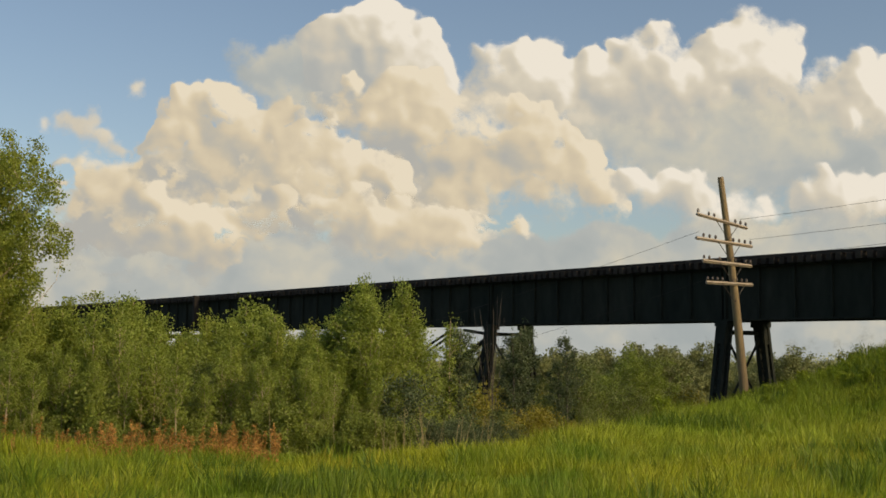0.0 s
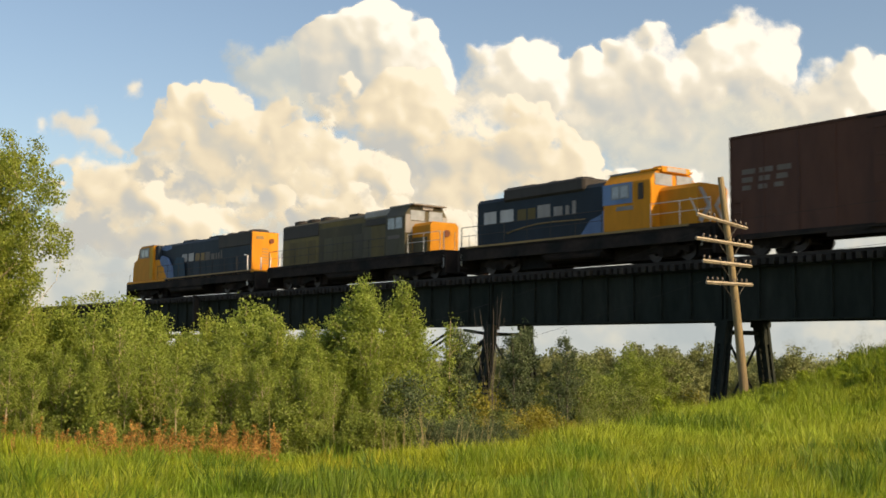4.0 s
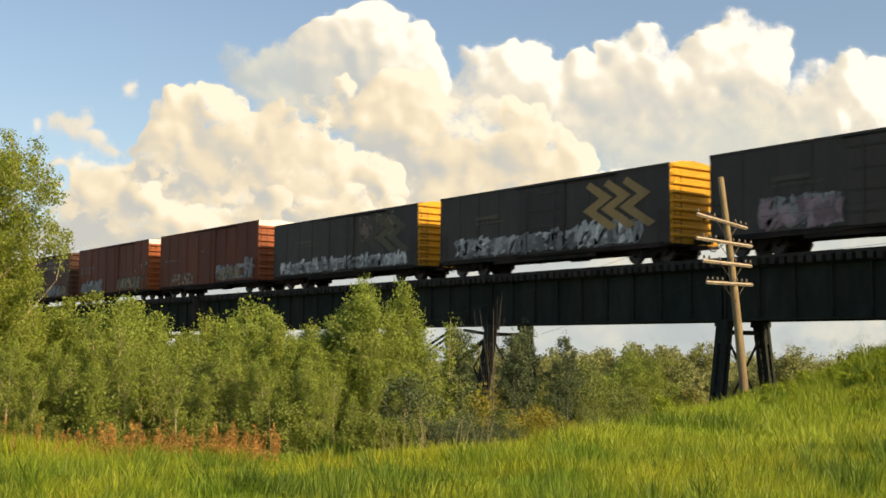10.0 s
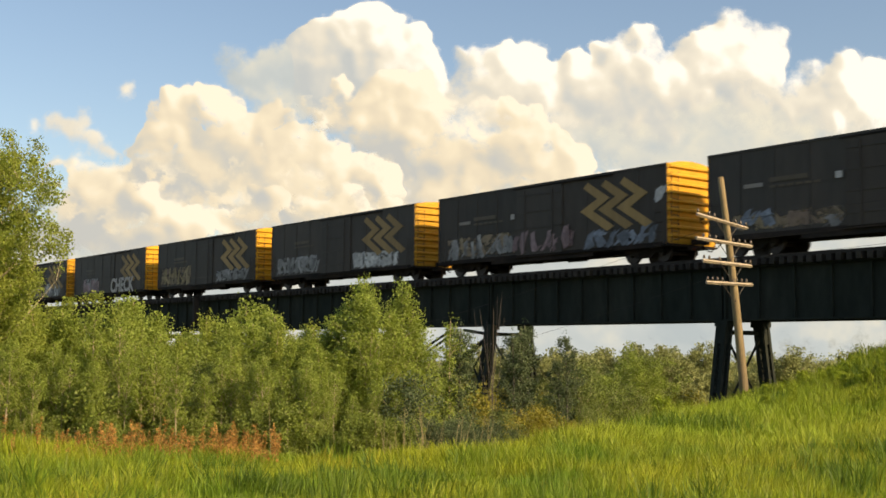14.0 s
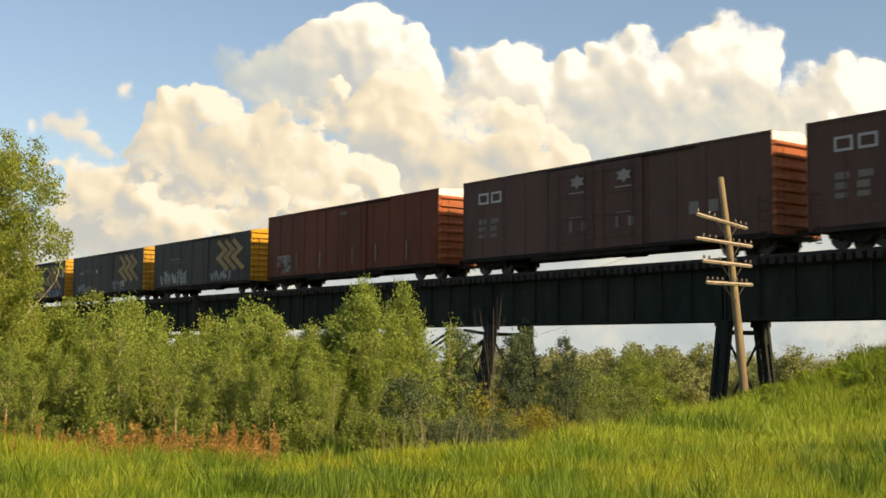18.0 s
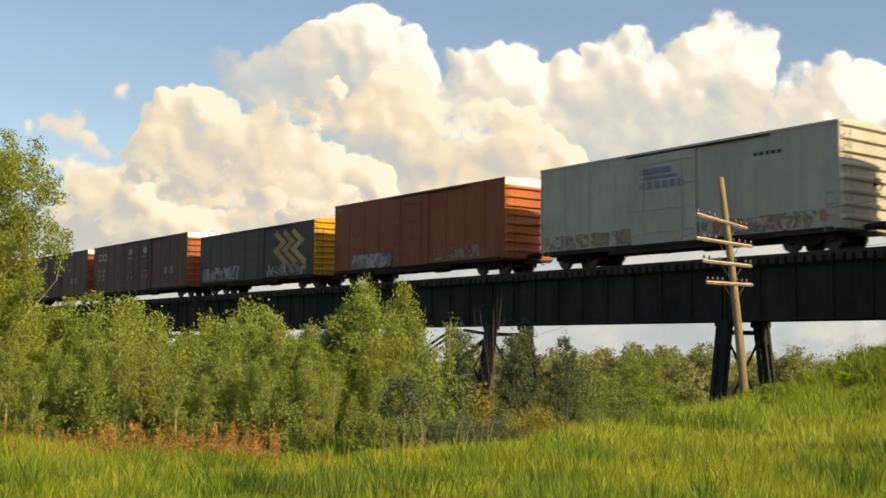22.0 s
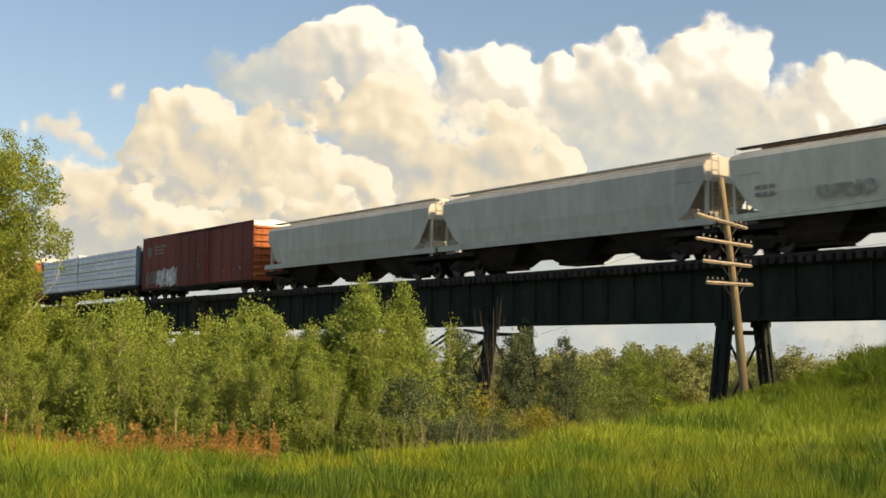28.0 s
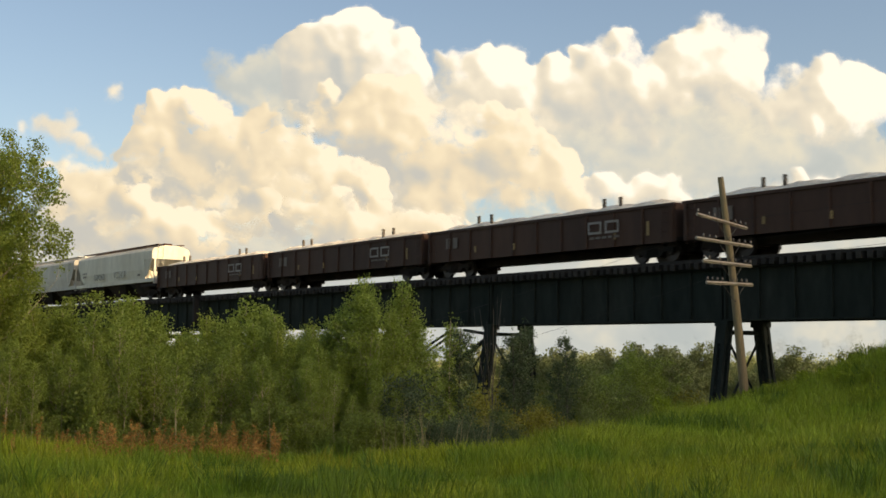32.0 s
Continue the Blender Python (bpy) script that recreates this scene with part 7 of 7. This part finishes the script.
def hopper(label, x0, x1, paint, top):
    """A covered hopper: curved sides, sloping ends over open platforms, three outlet bays."""
    car = vehicle("covered_hopper", label, "freight car", x0, x1)
    h = (x1 - x0) / 2
    e = h - 0.55
    prof = [(-1.45, 1.5), (-1.58, 2.3), (-1.6, 3.1), (-1.6, 3.72), (-1.46, 3.92), (-0.6, 4.18), (0.6, 4.18), (1.46, 3.92), (1.6, 3.72), (1.6, 3.1), (1.58, 2.3), (1.45, 1.5)]
    bm = bmesh.new()
    prism(bm, prof, "x", -e + 1.5, e - 1.5)
    part("hull", bm, paint, car)
    for s in (-1, 1):
        # end wall under the roof overhang, sloping in to the bays
        bm = bmesh.new()
        hi = [bm.verts.new((s * e, y * 0.98, z)) for y, z in prof if z > 3.0]
        lo = [bm.verts.new((s * (e - 1.5), y, z)) for y, z in prof]
        up = [bm.verts.new((s * (e - 1.5), y, z)) for y, z in prof if z > 3.0]
        bm.faces.new(hi)
        for i in range(len(hi) - 1):
            bm.faces.new((hi[i], hi[i + 1], up[i + 1], up[i]))
        bl, br = bm.verts.new((s * (e - 2.6), -1.4, 1.5)), bm.verts.new((s * (e - 2.6), 1.4, 1.5))
        bm.faces.new((hi[0], hi[-1], br, bl))
        for v in lo:
            bm.verts.remove(v)
        part("end_slope", bm, paint, car)
        for y in (-1.52, 1.52):
            # the side sheet runs out to a slanting edge
            bm = bmesh.new()
            vs = [bm.verts.new(p) for p in ((s * (e - 1.52), y, 1.55), (s * (e - 1.52), y * 1.03, 3.1), (s * (e - 0.02), y * 1.03, 3.1), (s * (e - 0.9), y, 1.9))]
            bm.faces.new(vs)
            part("side_sheet", bm, paint, car)
    for k in range(3):
        bm = bmesh.new()
        c = (k - 1) * (h * 0.56)
        r = h * 0.275
        for s in (-1, 1):
            vs = [bm.verts.new(p) for p in ((c - r, s * 1.4, 1.56), (c + r, s * 1.4, 1.56), (c + 0.95, s * 0.7, 0.36), (c - 0.95, s * 0.7, 0.36))]
            bm.faces.new(vs)
            ws = [bm.verts.new(p) for p in ((c + s * r, -1.4, 1.56), (c + s * r, 1.4, 1.56), (c + s * 0.95, 0.7, 0.36), (c + s * 0.95, -0.7, 0.36))]
            bm.faces.new(ws)
        box(bm, c - 0.9, c + 0.9, -0.6, 0.6, 0.22, 0.38)
        part("outlet_bay", bm, M_UNDER, car)
    part("centre_sill", boxes((-h + 0.1, h - 0.1, -0.34, 0.34, 0.62, 1.3)), M_UNDER, car)
    part("side_sill", boxes((-h + 0.1, h - 0.1, -1.56, -1.42, 1.3, 1.58), (-h + 0.1, h - 0.1, 1.42, 1.56, 1.3, 1.58)), paint, car)
    part("end_platform", boxes((-h + 0.05, -e + 2.4, -1.45, 1.45, 0.95, 1.15)), M_UNDER, car)
    part("end_platform", boxes((e - 2.4, h - 0.05, -1.45, 1.45, 0.95, 1.15)), M_UNDER, car)
    for s in (-1, 1):
        for y in (-1.3, 1.3):
            part("end_post", boxes((s * (e - 0.08) - 0.06, s * (e - 0.08) + 0.06, y - 0.07, y + 0.07, 1.15, 3.2)), paint, car)
        part("end_brace", bars((0.06, (s * (e - 0.1), -1.3, 1.2), (s * (e - 1.9), -1.1, 2.6)), (0.06, (s * (e - 0.1), 1.3, 1.2), (s * (e - 1.9), 1.1, 2.6)), sides=4), paint, car)
        ladder(car, s * (e + 0.05), -0.9, 1.1, 4.2, paint, 8, along=False)
        part("brake_reservoir", bars((0.24, (s * (e - 0.8), -0.6, 1.45), (s * (e - 0.8), 0.6, 1.45)), sides=10), M_UNDER, car)
        part("end_sheet", boxes((s * (e - 0.02), s * (e + 0.01), -1.35, 1.35, 1.15, 1.9)) if top is not paint else boxes((s * (e - 0.02), s * (e + 0.01), -0.3, 0.3, 1.15, 2.1)), paint, car)
    part("running_board", boxes((-e, e, -1.12, -0.72, 4.23, 4.28), (-e, e, 0.72, 1.12, 4.23, 4.28)), top, car)
    part("hatch_trough", boxes((-e + 0.6, e - 0.6, -0.35, 0.35, 4.2, 4.38)), top, car, bevel=0.04)
    running_gear(car, h, 1.7)
    return car, h


car, h = hopper("light grey covered hopper with three outlet bays", 437.3, 455.9, P_HOPGREY, P_HOPGREY)
car, h = hopper("light grey covered hopper with dark end shadows", 456.05, 474.5, P_HOPGREY, P_HOPGREY)
car, h = hopper("cream covered hopper with a rusty running board", 474.65, 491.9, P_HOPCREAM, P_GON)
bar_rows(car, P_STENCIL, -6.8, 2.6, [(3, 0.25, 0.16, 0.08), (3, 0.25, 0.16, 0.08)], 1.6)
decal(car, G_FADE, -4.2, -1.6, 1.75, 2.4, 1.6, "faded_stencil")
decal(car, G_FADE, 0.2, 3.0, 1.75, 2.45, 1.6, "faded_stencil")
decal(car, P_DIM, 5.3, 5.9, 1.85, 2.0, 1.6, "plate")


def gondola(x0, x1, seed):
    car = vehicle("gondola_car", "brown gondola heaped with pale crushed stone", "freight car", x0, x1)
    h = (x1 - x0) / 2
    top, sill = 2.25, 0.8
    part("floor", boxes((-h, h, -1.45, 1.45, sill, sill + 0.15)), M_UNDER, car)
    for s in (-1, 1):
        part("side_wall", boxes((-h, h, s * 1.47 - 0.03, s * 1.47 + 0.03, sill - 0.05, top)), P_GON, car)
        part("end_wall", boxes((s * (h - 0.035) - 0.035, s * (h - 0.035) + 0.035, -1.44, 1.44, sill, top)), P_GON, car)
    part("top_chord", boxes((-h - 0.02, h + 0.02, -1.58, -1.42, top, top + 0.12), (-h - 0.02, h + 0.02, 1.42, 1.58, top, top + 0.12), (-h - 0.02, -h + 0.1, -1.42, 1.42, top, top + 0.11), (h - 0.1, h + 0.02, -1.42, 1.42, top, top + 0.11)), P_GON, car)
    rib = finish(boxes((-0.06, 0.06, -1.58, -1.5, sill - 0.05, top)), "side_stake", P_GON)
    n = 11
    for k in range(n):
        p = part("side_stake", rib, P_GON, car)
        p.location = (-h + 0.15 + (2 * h - 0.3) * k / (n - 1), 0, 0)
    part("centre_sill", boxes((-h, h, -0.35, 0.35, 0.45, sill)), M_UNDER, car)
    rng = random.Random(seed)
    nx, ny = 72, 11
    bm = bmesh.new()
    grid = []
    for i in range(nx):
        row = []
        for j in range(ny):
            x = -h + 0.12 + (2 * h - 0.24) * i / (nx - 1)
            y = -1.4 + 2.8 * j / (ny - 1)
            crown = 1 - (y / 1.4) ** 4
            f = min(i, nx - 1 - i) / (nx - 1)
            z = top - 0.02 + (0.1 + crown * (0.27 + 0.14 * abs(math.sin(x * 1.35 + seed)) ** 0.7) * min(1, f * 12)) + rng.uniform(-0.03, 0.03)
            row.append(bm.verts.new((x, y, z)))
        grid.append(row)
    for i in range(nx - 1):
        for j in range(ny - 1):
            bm.faces.new((grid[i][j], grid[i + 1][j], grid[i + 1][j + 1], grid[i][j + 1]))
    part("stone_load", bm, M_STONE, car, "heaped pale crushed stone")
    for s in (-1, 1):
        for d in (4.6, 3.6):
            part("load_stake", boxes((s * (h - d) - 0.06, s * (h - d) + 0.06, -1.05, -0.93, 2.3, 3.0)), M_BARK_DEAD, car)
        ladder(car, s * (h - 0.45), -1.6, 0.6, 2.2, P_GON, 4)
    emblem(car, P_STENCIL, 3.5, 1.92, 1.9, 0.55, 1.56, 0.1)
    bar_rows(car, P_DIM, 3.6, 1.25, [(5, 0.28, 0.1, 0.1)], 1.56)
    bar_rows(car, P_DIM, -h + 1.6, 1.95, [(2, 0.35, 0.55, 0.25)], 1.56)
    for x, z in ((7.0, 1.1), (-1.65, 1.05), (5.05, 1.05), (-4.6, 1.1)):
        decal(car, P_TAN, x, x + 0.14, z, z + (0.6 if x > 6 else 0.3), 1.56, "reflector")
    running_gear(car, h, 1.7)
    return car


M_STONE = mat("crushed_stone", (0.74, 0.69, 0.58), (0.58, 0.52, 0.42), scale=14, var=0.4, rough=1.0, bump=0.8)
for k in range(4):
    gondola(492.35 + 17.52 * k, 509.45 + 17.52 * k, 3 + k)
# ---- what moves ----
TRAVEL = [(0.0, 0.0), (4.0, 72.14), (8.0, 144.53), (12.0, 216.52), (16.0, 288.89), (20.0, 361.19), (24.0, 432.89), (28.0, 504.36), (32.0, 576.47)]


def motions():
    """The train rolls away over the bridge; the clouds drift with the wind."""
    for ob, x in TRAIN:
        walk(ob, [(t, GRADE @ pose(x - d, TRACK_Y, RAIL_Z)) for t, d in TRAVEL])
    for ob, start, way in DRIFTING:
        walk(ob, [(t, Matrix.Translation(way * t / 32.0) @ start) for t in (0.0, 16.0, 32.0)])


motions()
